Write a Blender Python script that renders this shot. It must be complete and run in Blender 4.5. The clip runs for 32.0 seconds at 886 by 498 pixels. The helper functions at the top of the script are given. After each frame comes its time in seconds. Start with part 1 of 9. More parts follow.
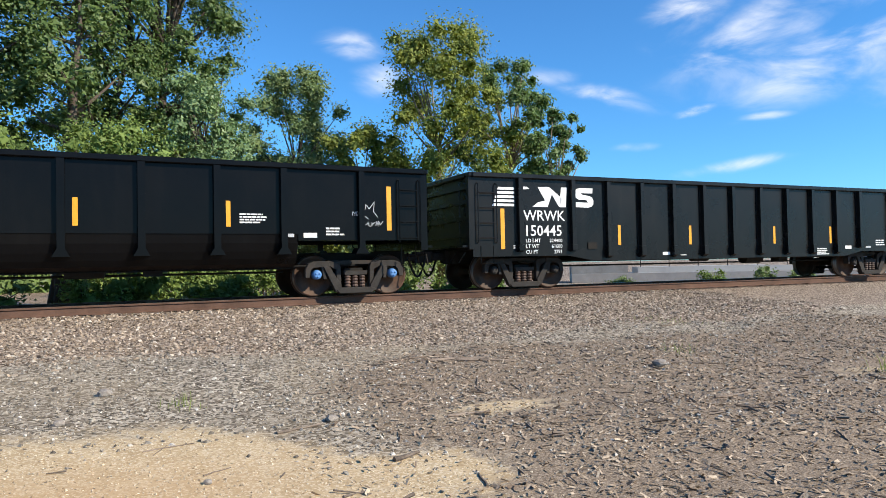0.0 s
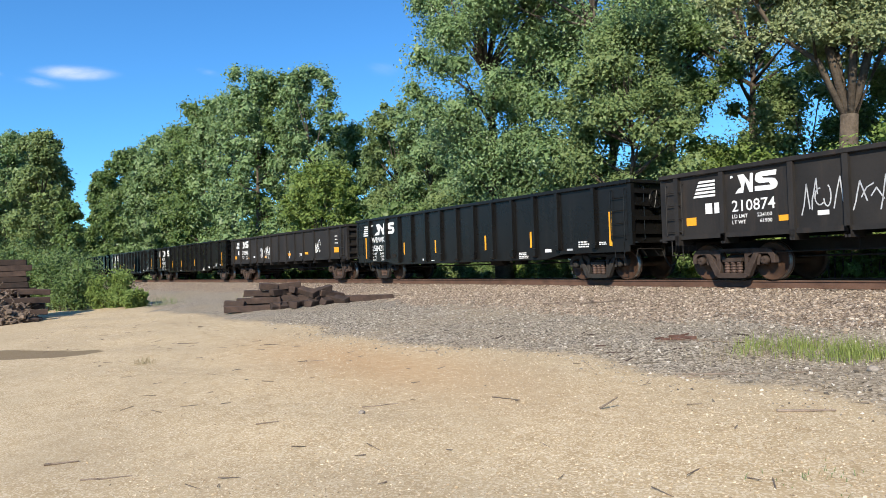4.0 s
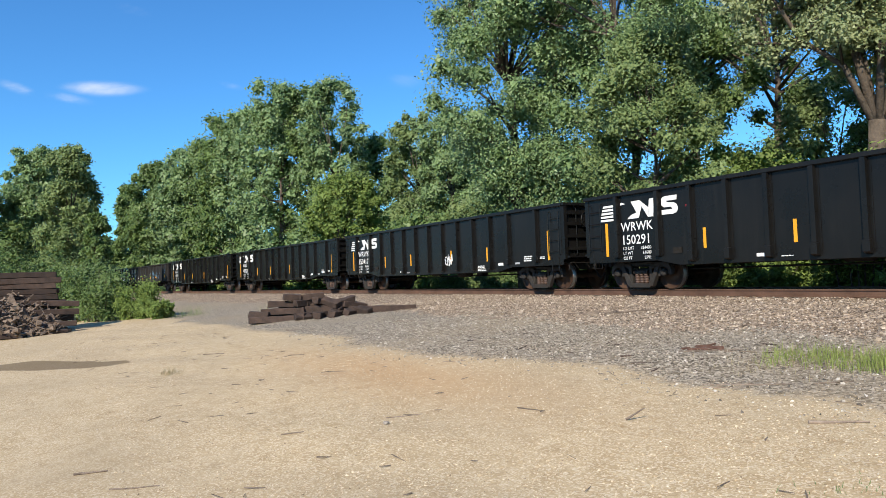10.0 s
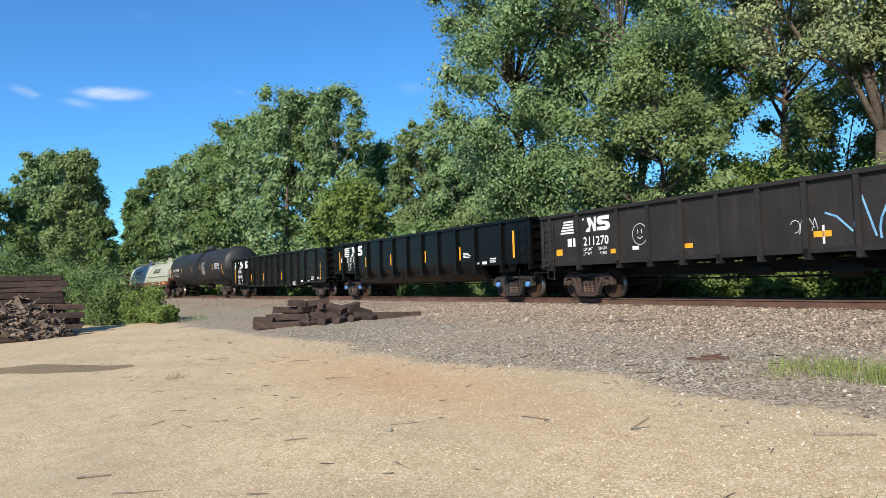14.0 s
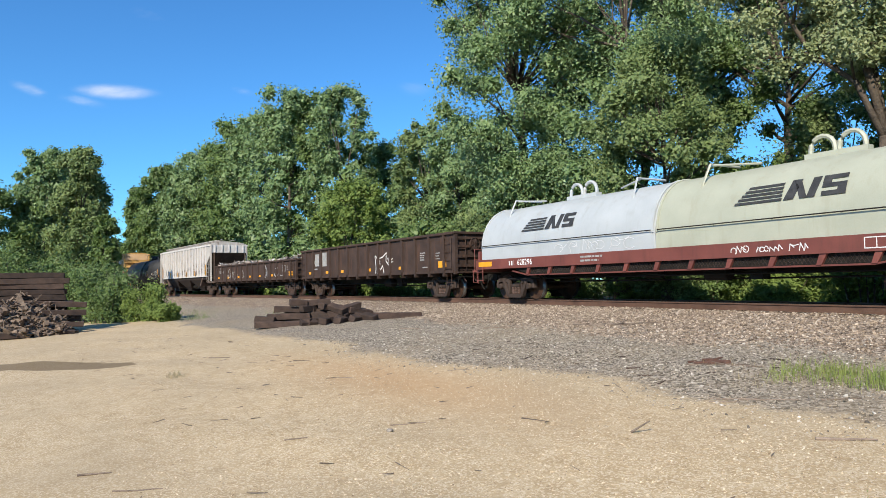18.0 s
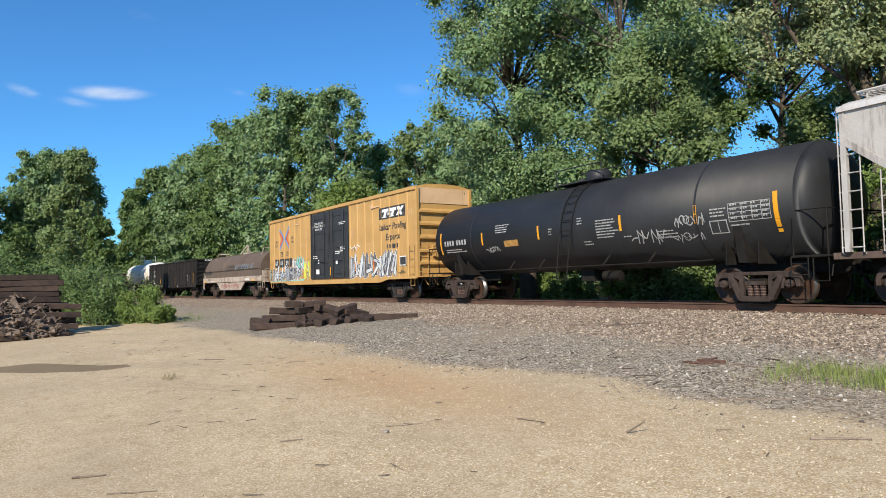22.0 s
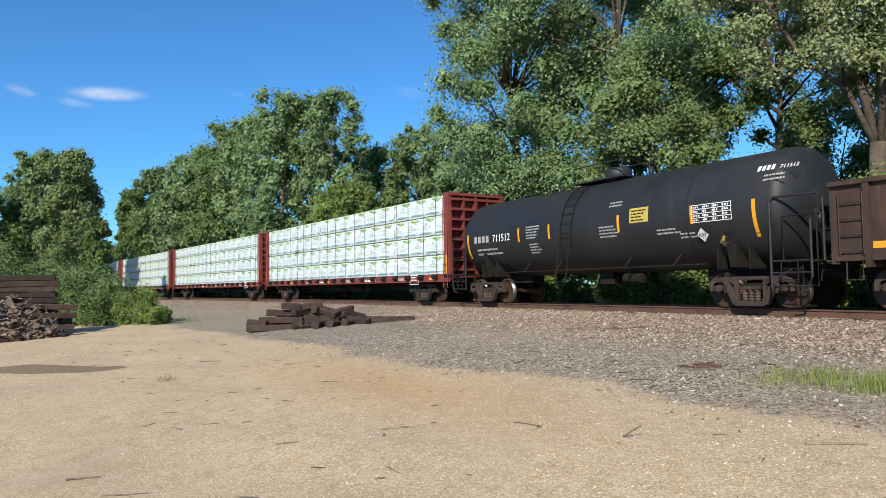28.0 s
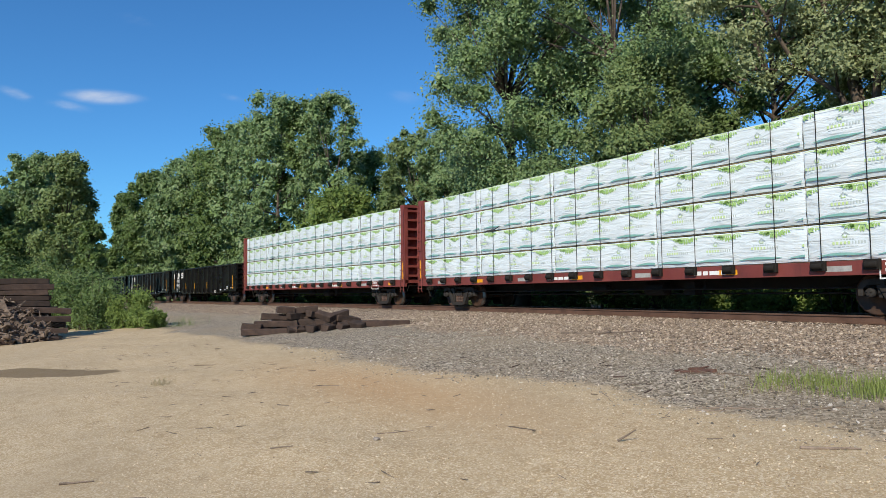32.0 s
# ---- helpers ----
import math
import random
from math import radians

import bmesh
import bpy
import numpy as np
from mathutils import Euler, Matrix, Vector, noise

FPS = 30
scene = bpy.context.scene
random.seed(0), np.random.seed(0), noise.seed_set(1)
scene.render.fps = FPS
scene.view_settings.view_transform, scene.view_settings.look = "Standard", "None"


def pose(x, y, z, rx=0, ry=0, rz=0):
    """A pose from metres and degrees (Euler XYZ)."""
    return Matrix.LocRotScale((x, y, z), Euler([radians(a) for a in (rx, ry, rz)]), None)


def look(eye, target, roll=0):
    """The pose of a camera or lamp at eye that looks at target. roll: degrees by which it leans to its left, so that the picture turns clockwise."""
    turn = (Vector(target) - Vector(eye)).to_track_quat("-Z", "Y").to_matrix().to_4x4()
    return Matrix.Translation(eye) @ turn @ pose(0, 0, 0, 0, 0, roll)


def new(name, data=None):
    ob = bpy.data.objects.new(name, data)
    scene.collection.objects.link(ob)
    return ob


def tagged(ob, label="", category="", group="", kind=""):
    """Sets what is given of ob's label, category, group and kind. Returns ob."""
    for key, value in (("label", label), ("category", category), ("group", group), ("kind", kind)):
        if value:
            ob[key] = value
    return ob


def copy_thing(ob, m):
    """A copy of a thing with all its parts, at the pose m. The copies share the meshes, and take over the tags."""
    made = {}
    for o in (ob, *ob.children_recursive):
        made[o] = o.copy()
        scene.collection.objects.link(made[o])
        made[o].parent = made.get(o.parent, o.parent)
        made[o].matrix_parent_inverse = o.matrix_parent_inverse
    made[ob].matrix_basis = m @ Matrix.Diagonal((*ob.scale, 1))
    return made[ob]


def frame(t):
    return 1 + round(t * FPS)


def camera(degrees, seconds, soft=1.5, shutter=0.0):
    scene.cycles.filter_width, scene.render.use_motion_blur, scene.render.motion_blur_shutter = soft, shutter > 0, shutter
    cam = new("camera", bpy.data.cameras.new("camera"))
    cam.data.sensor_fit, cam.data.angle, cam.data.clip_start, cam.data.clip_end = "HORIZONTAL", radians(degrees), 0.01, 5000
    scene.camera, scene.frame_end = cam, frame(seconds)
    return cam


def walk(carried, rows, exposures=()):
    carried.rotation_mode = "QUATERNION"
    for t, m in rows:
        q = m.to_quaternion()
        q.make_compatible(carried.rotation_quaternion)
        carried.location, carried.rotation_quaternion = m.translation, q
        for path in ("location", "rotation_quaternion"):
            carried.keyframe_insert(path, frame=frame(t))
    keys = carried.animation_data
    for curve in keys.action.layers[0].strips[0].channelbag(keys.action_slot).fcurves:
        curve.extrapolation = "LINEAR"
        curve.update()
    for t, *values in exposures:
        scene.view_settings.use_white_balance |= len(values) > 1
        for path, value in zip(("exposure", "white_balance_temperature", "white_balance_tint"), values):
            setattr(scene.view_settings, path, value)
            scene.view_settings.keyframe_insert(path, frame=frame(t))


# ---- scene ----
cam = camera(65.25, 32.0, soft=0.55)
EYE = 1.606
ROWS = [
    (0.0, 0.535, 0.135, -29.7, 1.27, 1.14),
    (0.5, 0.414, 0.18, -11.0, 1.1, 1.32),
    (1.0, 0.274, 0.183, 9.17, 1.07, 1.7),
    (1.5, 0.158, 0.145, 26.89, 1.15, 1.76),
    (2.0, 0.08, 0.093, 40.35, 1.38, 1.87),
    (2.5, 0.038, 0.052, 48.83, 1.14, 1.91),
    (3.0, 0.019, 0.028, 53.27, 0.86, 1.86),
    (3.5, 0.01, 0.015, 55.48, 0.87, 1.84),
    (4.0, 0.006, 0.009, 56.61, 1.19, 1.9),
    (4.5, 0.003, 0.006, 57.14, 1.51, 2.05),
    (6.5, 0.001, 0.002, 57.79, 1.54, 2.08),
    (8.0, 0.001, 0.001, 57.93, 1.59, 2.24),
    (9.0, 0.0, 0.0, 58.04, 1.69, 2.31),
    (10.0, -0.001, -0.002, 58.44, 2.1, 2.17),
    (11.0, -0.001, -0.002, 58.45, 2.31, 2.01),
    (12.0, -0.001, -0.002, 58.3, 2.38, 1.94),
    (13.0, -0.002, -0.003, 58.53, 2.56, 1.8),
    (14.0, -0.003, -0.005, 58.84, 2.71, 1.62),
    (16.5, -0.003, -0.006, 58.96, 2.81, 1.18),
    (18.0, -0.003, -0.006, 58.96, 2.79, 1.08),
    (19.0, -0.003, -0.005, 58.93, 2.73, 1.03),
    (20.0, -0.003, -0.005, 58.84, 2.74, 1.17),
    (21.0, -0.002, -0.004, 58.69, 2.81, 1.18),
    (22.0, -0.002, -0.004, 58.61, 2.87, 1.22),
    (23.0, -0.002, -0.004, 58.63, 2.85, 1.24),
    (24.0, -0.002, -0.004, 58.65, 2.74, 1.3),
    (25.0, -0.002, -0.003, 58.48, 2.65, 1.25),
    (27.5, -0.001, -0.002, 58.32, 3.08, 0.95),
    (28.0, -0.001, -0.002, 58.38, 3.1, 0.9),
    (29.0, -0.001, -0.002, 58.36, 3.14, 0.77),
    (30.0, -0.001, -0.001, 58.21, 3.17, 0.62),
    (31.0, -0.0, -0.0, 58.08, 3.26, 0.7),
    (32.0, 0.0, 0.0, 58.0, 3.43, 0.8),
]
walk(cam, [(t, pose(x, y, EYE, 90 + pitch, roll, yaw)) for t, x, y, yaw, pitch, roll in ROWS],
     exposures=((0.0, 0.40), (2.0, 0.39), (4.0, 0.33), (12.0, 0.28), (20.0, 0.22), (22.0, 0.15), (25.5, 0.18), (28.0, 0.13), (30.0, -0.12), (32.0, -0.14)))

# ---- light ----
SUN = Vector((0.60, -0.80, 0.0)).normalized() * math.cos(radians(34)) + Vector((0, 0, math.sin(radians(34))))
sun_data = bpy.data.lights.new("sun", "SUN")
sun_data.energy, sun_data.angle, sun_data.color = 5.4, radians(0.53), (1.0, 0.895, 0.725)
sun = new("sun", sun_data)
sun.matrix_world = look((30, -40, 40), Vector((30, -40, 40)) - SUN * 10)


def build_world():
    world = bpy.data.worlds.new("sky")
    scene.world = world
    world.use_nodes = True
    nt = world.node_tree
    nt.nodes.clear()
    out = nt.nodes.new("ShaderNodeOutputWorld")
    bg = nt.nodes.new("ShaderNodeBackground")
    sky = nt.nodes.new("ShaderNodeTexSky")
    sky.sky_type = "NISHITA"
    sky.sun_disc = False
    sky.sun_elevation = radians(34)
    sky.sun_rotation = math.atan2(SUN.x, SUN.y)
    sky.air_density, sky.dust_density, sky.ozone_density = 1.0, 0.1, 4.0
    bg.inputs["Strength"].default_value = 0.12
    # thin fair-weather clouds: soft patches by bearing and height, torn by wind-drawn noise
    geo = nt.nodes.new("ShaderNodeTexCoord")
    sep = nt.nodes.new("ShaderNodeSeparateXYZ")
    nt.links.new(geo.outputs["Generated"], sep.inputs[0])

    def calc(op, *args):
        n = nt.nodes.new("ShaderNodeMath"); n.operation = op
        for i, v in enumerate(args):
            if isinstance(v, (int, float)):
                n.inputs[i].default_value = v
            else:
                nt.links.new(v, n.inputs[i])
        return n.outputs[0]
    az = calc("ARCTAN2", calc("MULTIPLY", sep.outputs["X"], -1.0), sep.outputs["Y"])
    el = calc("ARCSINE", sep.outputs["Z"])
    comb = nt.nodes.new("ShaderNodeCombineXYZ")
    nt.links.new(calc("MULTIPLY", az, 4.0), comb.inputs["X"])
    nt.links.new(calc("MULTIPLY", el, 10.0), comb.inputs["Y"])
    mp = nt.nodes.new("ShaderNodeMapping")
    mp.inputs["Rotation"].default_value = (0, 0, radians(-22))
    nt.links.new(comb.outputs[0], mp.inputs["Vector"])
    nz = nt.nodes.new("ShaderNodeTexNoise")
    nz.inputs["Scale"].default_value, nz.inputs["Detail"].default_value, nz.inputs["Roughness"].default_value = 1.9, 9.0, 0.55
    nz.inputs["Distortion"].default_value = 0.5
    nt.links.new(mp.outputs[0], nz.inputs["Vector"])
    cover = None
    for a, e, w, h, tilt, dense in ((-49.4, 18.6, 3.2, 2.2, -0.3, 0.95), (-53, 16.2, 5.0, 2.0, -0.35, 0.9), (-59, 14.2, 7.0, 2.8, -0.2, 0.95), (-62, 18.5, 5.0, 2.5, 0.0, 0.7), (-72, 15, 13, 7, 0.0, 0.85), (-56, 15.5, 9, 4, -0.2, 0.6),
                                    (-39.5, 15.0, 2.8, 0.9, 0.1, 0.75), (-43.5, 13.0, 4.5, 1.0, 0.35, 0.75), (-50.0, 11.4, 1.5, 0.42, -0.15, 1.1), (-55.0, 10.6, 2.2, 0.35, 0.0, 0.7),
                                    (-52.6, 7.1, 4.2, 0.55, -0.12, 0.95), (-45.5, 9.0, 2.2, 0.45, 0.0, 0.55), (-22.6, 17.6, 3.0, 1.1, 0.12, 0.8), (-25.0, 15.0, 2.6, 1.6, 0.0, 0.72), (-18.0, 15.6, 2.0, 0.8, 0, 0.5),
                                    (84.3, 14.6, 2.6, 0.5, -0.06, 0.95), (86.8, 13.7, 1.8, 0.45, 0.1, 0.62), (89.8, 14.1, 1.3, 0.45, 0.25, 0.7), (75.4, 15.4, 1.7, 0.4, 0.2, 0.62), (60.8, 16.0, 2.2, 1.0, 0, 0.32), (10.5, 13.4, 3.2, 1.2, 0.05, 0.75),
                                    (82, 20.5, 2.5, 0.8, 0.1, 0.3), (-110, 30, 30, 12, 0.1, 0.7), (150, 35, 40, 10, 0.2, 0.6)):
        da = calc("SUBTRACT", az, radians(a))
        de = calc("ADD", calc("SUBTRACT", el, radians(e)), calc("MULTIPLY", da, -tilt))
        q = calc("ADD", calc("POWER", calc("DIVIDE", da, radians(w)), 2.0), calc("POWER", calc("DIVIDE", de, radians(h)), 2.0))
        blob = calc("MULTIPLY", calc("EXPONENT", calc("MULTIPLY", q, -1.0)), dense)
        cover = blob if cover is None else calc("MAXIMUM", cover, blob)
    torn = nt.nodes.new("ShaderNodeMapRange")
    torn.inputs["From Min"].default_value, torn.inputs["From Max"].default_value = 0.28, 0.74
    nt.links.new(nz.outputs["Fac"], torn.inputs["Value"])
    ramp = nt.nodes.new("ShaderNodeMapRange"); ramp.interpolation_type = "SMOOTHSTEP"
    ramp.inputs["From Min"].default_value, ramp.inputs["From Max"].default_value = 0.10, 0.95
    ramp.inputs["To Max"].default_value = 0.86
    nt.links.new(calc("MULTIPLY", cover, calc("ADD", calc("MULTIPLY", torn.outputs[0], 1.25), -0.06)), ramp.inputs["Value"])
    mix = nt.nodes.new("ShaderNodeMix"); mix.data_type = "RGBA"
    nt.links.new(ramp.outputs[0], mix.inputs["Factor"])
    tint = nt.nodes.new("ShaderNodeMix"); tint.data_type = "RGBA"; tint.blend_type = "MULTIPLY"; tint.inputs["Factor"].default_value = 1.0
    tint.inputs["B"].default_value = (0.45, 0.92, 1.26, 1)
    nt.links.new(sky.outputs[0], tint.inputs["A"])
    nt.links.new(tint.outputs["Result"], mix.inputs["A"])
    mix.inputs["B"].default_value = (7.0, 7.2, 7.6, 1)
    nt.links.new(mix.outputs["Result"], bg.inputs["Color"])
    nt.links.new(bg.outputs[0], out.inputs["Surface"])


build_world()
scene.view_settings.exposure = 0.3

# ---- materials ----
def node(nt, kind, **values):
    n = nt.nodes.new("ShaderNode" + kind)
    for key, value in values.items():
        n.inputs[key.replace("_", " ")].default_value = value
    return n


def surface(name, low, high, rough=0.7, metal=0.0, scale=3.0, fine=40.0, bump=0.15, dist=0.01, stain=None, stain_amount=0.5,
            streak=False, spread=0.0, stain_scale=1.2, spec=0.5):
    """A worn surface: two tones by large noise, fine grain, a stain with a shape of its own, and relief. spread: per-object change."""
    m = bpy.data.materials.new(name)
    m.use_nodes = True
    nt = m.node_tree
    bsdf = nt.nodes["Principled BSDF"]
    tc = nt.nodes.new("ShaderNodeTexCoord")
    vec = tc.outputs["Object"]
    if spread:
        info = nt.nodes.new("ShaderNodeObjectInfo")
        shift = nt.nodes.new("ShaderNodeVectorMath"); shift.operation = "ADD"
        scl = nt.nodes.new("ShaderNodeMath"); scl.operation = "MULTIPLY"; scl.inputs[1].default_value = 37.0
        nt.links.new(info.outputs["Random"], scl.inputs[0])
        nt.links.new(vec, shift.inputs[0]); nt.links.new(scl.outputs[0], shift.inputs[1])
        vec = shift.outputs[0]
    big = node(nt, "TexNoise", Scale=scale, Detail=6.0, Roughness=0.6)
    nt.links.new(vec, big.inputs["Vector"])
    grain = node(nt, "TexNoise", Scale=fine, Detail=4.0, Roughness=0.7)
    nt.links.new(vec, grain.inputs["Vector"])
    add = nt.nodes.new("ShaderNodeMath"); add.operation = "MULTIPLY_ADD"
    add.inputs[1].default_value = 0.45
    nt.links.new(grain.outputs["Fac"], add.inputs[0]); nt.links.new(big.outputs["Fac"], add.inputs[2])
    ramp = nt.nodes.new("ShaderNodeValToRGB")
    ramp.color_ramp.elements[0].position, ramp.color_ramp.elements[1].position = 0.5, 0.95
    ramp.color_ramp.elements[0].color, ramp.color_ramp.elements[1].color = (*low, 1), (*high, 1)
    nt.links.new(add.outputs[0], ramp.inputs[0])
    col = ramp.outputs["Color"]
    if stain:
        mp = nt.nodes.new("ShaderNodeMapping")
        mp.inputs["Scale"].default_value = (3.0, 3.0, 0.35) if streak else (1, 1, 1)
        nt.links.new(vec, mp.inputs["Vector"])
        sn = node(nt, "TexNoise", Scale=stain_scale, Detail=8.0, Roughness=0.68)
        nt.links.new(mp.outputs[0], sn.inputs["Vector"])
        sr = nt.nodes.new("ShaderNodeValToRGB")
        sr.color_ramp.elements[0].position, sr.color_ramp.elements[1].position = 0.52, 0.72
        nt.links.new(sn.outputs["Fac"], sr.inputs[0])
        amt = nt.nodes.new("ShaderNodeMath"); amt.operation = "MULTIPLY"; amt.inputs[1].default_value = stain_amount
        nt.links.new(sr.outputs["Color"], amt.inputs[0])
        mx = nt.nodes.new("ShaderNodeMix"); mx.data_type = "RGBA"
        nt.links.new(amt.outputs[0], mx.inputs["Factor"]); nt.links.new(col, mx.inputs["A"])
        mx.inputs["B"].default_value = (*stain, 1)
        col = mx.outputs["Result"]
    if spread:
        hsv = nt.nodes.new("ShaderNodeHueSaturation")
        mr = nt.nodes.new("ShaderNodeMapRange")
        mr.inputs["To Min"].default_value, mr.inputs["To Max"].default_value = 1 - spread, 1 + spread
        nt.links.new(info.outputs["Random"], mr.inputs["Value"])
        nt.links.new(mr.outputs[0], hsv.inputs["Value"]); nt.links.new(col, hsv.inputs["Color"])
        col = hsv.outputs["Color"]
    nt.links.new(col, bsdf.inputs["Base Color"])
    rr = nt.nodes.new("ShaderNodeMapRange")
    rr.inputs["To Min"].default_value, rr.inputs["To Max"].default_value = max(rough - 0.12, 0.05), min(rough + 0.15, 1.0)
    nt.links.new(big.outputs["Fac"], rr.inputs["Value"])
    nt.links.new(rr.outputs[0], bsdf.inputs["Roughness"])
    bsdf.inputs["Metallic"].default_value = metal
    bsdf.inputs["Specular IOR Level"].default_value = spec
    if bump:
        bp = node(nt, "Bump", Strength=bump, Distance=dist)
        nt.links.new(add.outputs[0], bp.inputs["Height"])
        nt.links.new(bp.outputs[0], bsdf.inputs["Normal"])
    return m


def leaf_material(name, dark, light, gloss=0.45, shine=0.25):
    m = bpy.data.materials.new(name)
    m.use_nodes = True
    nt = m.node_tree
    bsdf = nt.nodes["Principled BSDF"]
    geo = nt.nodes.new("ShaderNodeNewGeometry")
    tc = nt.nodes.new("ShaderNodeTexCoord")
    nz = node(nt, "TexNoise", Scale=0.55, Detail=3.0)
    nt.links.new(tc.outputs["Object"], nz.inputs["Vector"])
    add = nt.nodes.new("ShaderNodeMath"); add.operation = "MULTIPLY_ADD"; add.inputs[1].default_value = 0.6
    nt.links.new(geo.outputs["Random Per Island"], add.inputs[0]); nt.links.new(nz.outputs["Fac"], add.inputs[2])
    ramp = nt.nodes.new("ShaderNodeValToRGB")
    ramp.color_ramp.elements[0].position, ramp.color_ramp.elements[1].position = 0.35, 1.05
    ramp.color_ramp.elements[0].color, ramp.color_ramp.elements[1].color = (*dark, 1), (*light, 1)
    nt.links.new(add.outputs[0], ramp.inputs[0])
    nt.links.new(ramp.outputs[0], bsdf.inputs["Base Color"])
    bsdf.inputs["Roughness"].default_value = gloss + 0.15
    bsdf.inputs["Specular IOR Level"].default_value = shine
    trans = nt.nodes.new("ShaderNodeBsdfTranslucent")
    hs = nt.nodes.new("ShaderNodeHueSaturation"); hs.inputs["Value"].default_value = 1.5; hs.inputs["Saturation"].default_value = 1.1
    nt.links.new(ramp.outputs[0], hs.inputs["Color"]); nt.links.new(hs.outputs[0], trans.inputs["Color"])
    mix = nt.nodes.new("ShaderNodeMixShader"); mix.inputs[0].default_value = 0.24
    nt.links.new(bsdf.outputs[0], mix.inputs[1]); nt.links.new(trans.outputs[0], mix.inputs[2])
    nt.links.new(mix.outputs[0], nt.nodes["Material Output"].inputs["Surface"])
    return m


def wrap_material():
    """White printed plastic: bright, faintly glossy, with slanting creases."""
    m = surface("white_plastic_wrap", (0.585, 0.66, 0.70), (0.69, 0.76, 0.795), 0.36, scale=2.2, fine=14, bump=0, stain=(0.60, 0.67, 0.69), stain_amount=0.5)
    nt = m.node_tree
    tc = nt.nodes.new("ShaderNodeTexCoord")
    mp = nt.nodes.new("ShaderNodeMapping")
    mp.inputs["Rotation"].default_value = (0, radians(-38), 0)
    mp.inputs["Scale"].default_value = (0.9, 1.0, 5.0)
    nt.links.new(tc.outputs["Object"], mp.inputs["Vector"])
    info = nt.nodes.new("ShaderNodeObjectInfo")
    off = nt.nodes.new("ShaderNodeMath"); off.operation = "MULTIPLY"; off.inputs[1].default_value = 50.0
    nt.links.new(info.outputs["Random"], off.inputs[0])
    nt.links.new(off.outputs[0], mp.inputs["Location"])
    crease = node(nt, "TexNoise", Scale=1.1, Detail=4.0, Roughness=0.55, Distortion=1.2)
    nt.links.new(mp.outputs[0], crease.inputs["Vector"])
    bp = node(nt, "Bump", Strength=0.7, Distance=0.075)
    nt.links.new(crease.outputs["Fac"], bp.inputs["Height"])
    nt.links.new(bp.outputs[0], nt.nodes["Principled BSDF"].inputs["Normal"])
    return m


BLACK = surface("black_paint", (0.0058, 0.0056, 0.0055), (0.0110, 0.0106, 0.0103), 0.27, scale=0.8, fine=22, bump=0.05, stain=(0.028, 0.025, 0.022), stain_amount=0.25, streak=True, spread=0.1, spec=0.21)
BLACK_NEW = surface("glossy_black_paint", (0.0035, 0.0035, 0.0038), (0.006, 0.006, 0.0065), 0.20, scale=0.7, fine=25, bump=0.03, stain=(0.014, 0.013, 0.012), stain_amount=0.2, streak=True, spec=0.11)
BLACK_OLD = surface("dusty_black_paint", (0.012, 0.011, 0.0105), (0.026, 0.023, 0.021), 0.6, scale=0.9, fine=25, bump=0.1, stain=(0.06, 0.042, 0.032), stain_amount=0.4, streak=True, spread=0.12, spec=0.3)
BROWN = surface("rusty_brown_paint", (0.030, 0.0185, 0.014), (0.066, 0.041, 0.032), 0.72, scale=1.4, fine=30, bump=0.2, stain=(0.13, 0.062, 0.038), stain_amount=0.6, streak=True, spec=0.35)
UNDER = surface("grimy_steel", (0.006, 0.0055, 0.005), (0.020, 0.017, 0.014), 0.8, scale=3, fine=40, bump=0.2, spec=0.25)
CAST = surface("dusty_cast_steel", (0.014, 0.0128, 0.012), (0.046, 0.041, 0.037), 0.75, scale=4, fine=40, bump=0.25, stain=(0.04, 0.023, 0.015), stain_amount=0.4, spec=0.25)
CAST_BROWN = surface("rusty_cast_steel", (0.024, 0.0165, 0.0135), (0.075, 0.053, 0.044), 0.8, scale=4, fine=40, bump=0.25, spec=0.25)
WHEEL = surface("rusty_wheel_steel", (0.024, 0.014, 0.0095), (0.080, 0.042, 0.024), 0.6, scale=3, fine=30, bump=0.12, stain=(0.075, 0.032, 0.016), stain_amount=0.5, spread=0.2, spec=0.3)
TREAD = surface("polished_wheel_tread", (0.10, 0.095, 0.09), (0.22, 0.21, 0.20), 0.35, 0.8, scale=6)
BLUE_CAP = surface("blue_bearing_cap", (0.05, 0.16, 0.40), (0.11, 0.27, 0.55), 0.5, scale=8)
SPRING = surface("rust_spring_steel", (0.045, 0.026, 0.02), (0.11, 0.066, 0.05), 0.7, scale=8)
WHITE = surface("white_lettering_paint", (0.66, 0.66, 0.65), (0.82, 0.82, 0.81), 0.5, scale=4, fine=50, bump=0)
BRIGHT_SPRAY = surface("white_grey_spray_paint", (0.50, 0.51, 0.52), (0.70, 0.71, 0.72), 0.55, scale=4)
SLATE_SPRAY = surface("slate_grey_spray_paint", (0.10, 0.10, 0.115), (0.19, 0.19, 0.21), 0.55, scale=4)
RED_STRIPE = surface("red_orange_stripe_paint", (0.48, 0.085, 0.03), (0.60, 0.13, 0.05), 0.6, scale=4)
DIM_WHITE = surface("faded_white_paint", (0.22, 0.22, 0.21), (0.42, 0.41, 0.40), 0.6, scale=6, fine=40, bump=0)
FADED_CHALK = surface("chalky_worn_lettering", (0.13, 0.12, 0.11), (0.30, 0.29, 0.28), 0.7, scale=9, bump=0)
SIGN_YELLOW = surface("dull_yellow_sign_paint", (0.42, 0.32, 0.05), (0.56, 0.44, 0.09), 0.5, scale=6, bump=0)
YELLOW = surface("yellow_reflector", (0.70, 0.295, 0.010), (0.81, 0.37, 0.018), 0.4, scale=6, fine=60, bump=0)
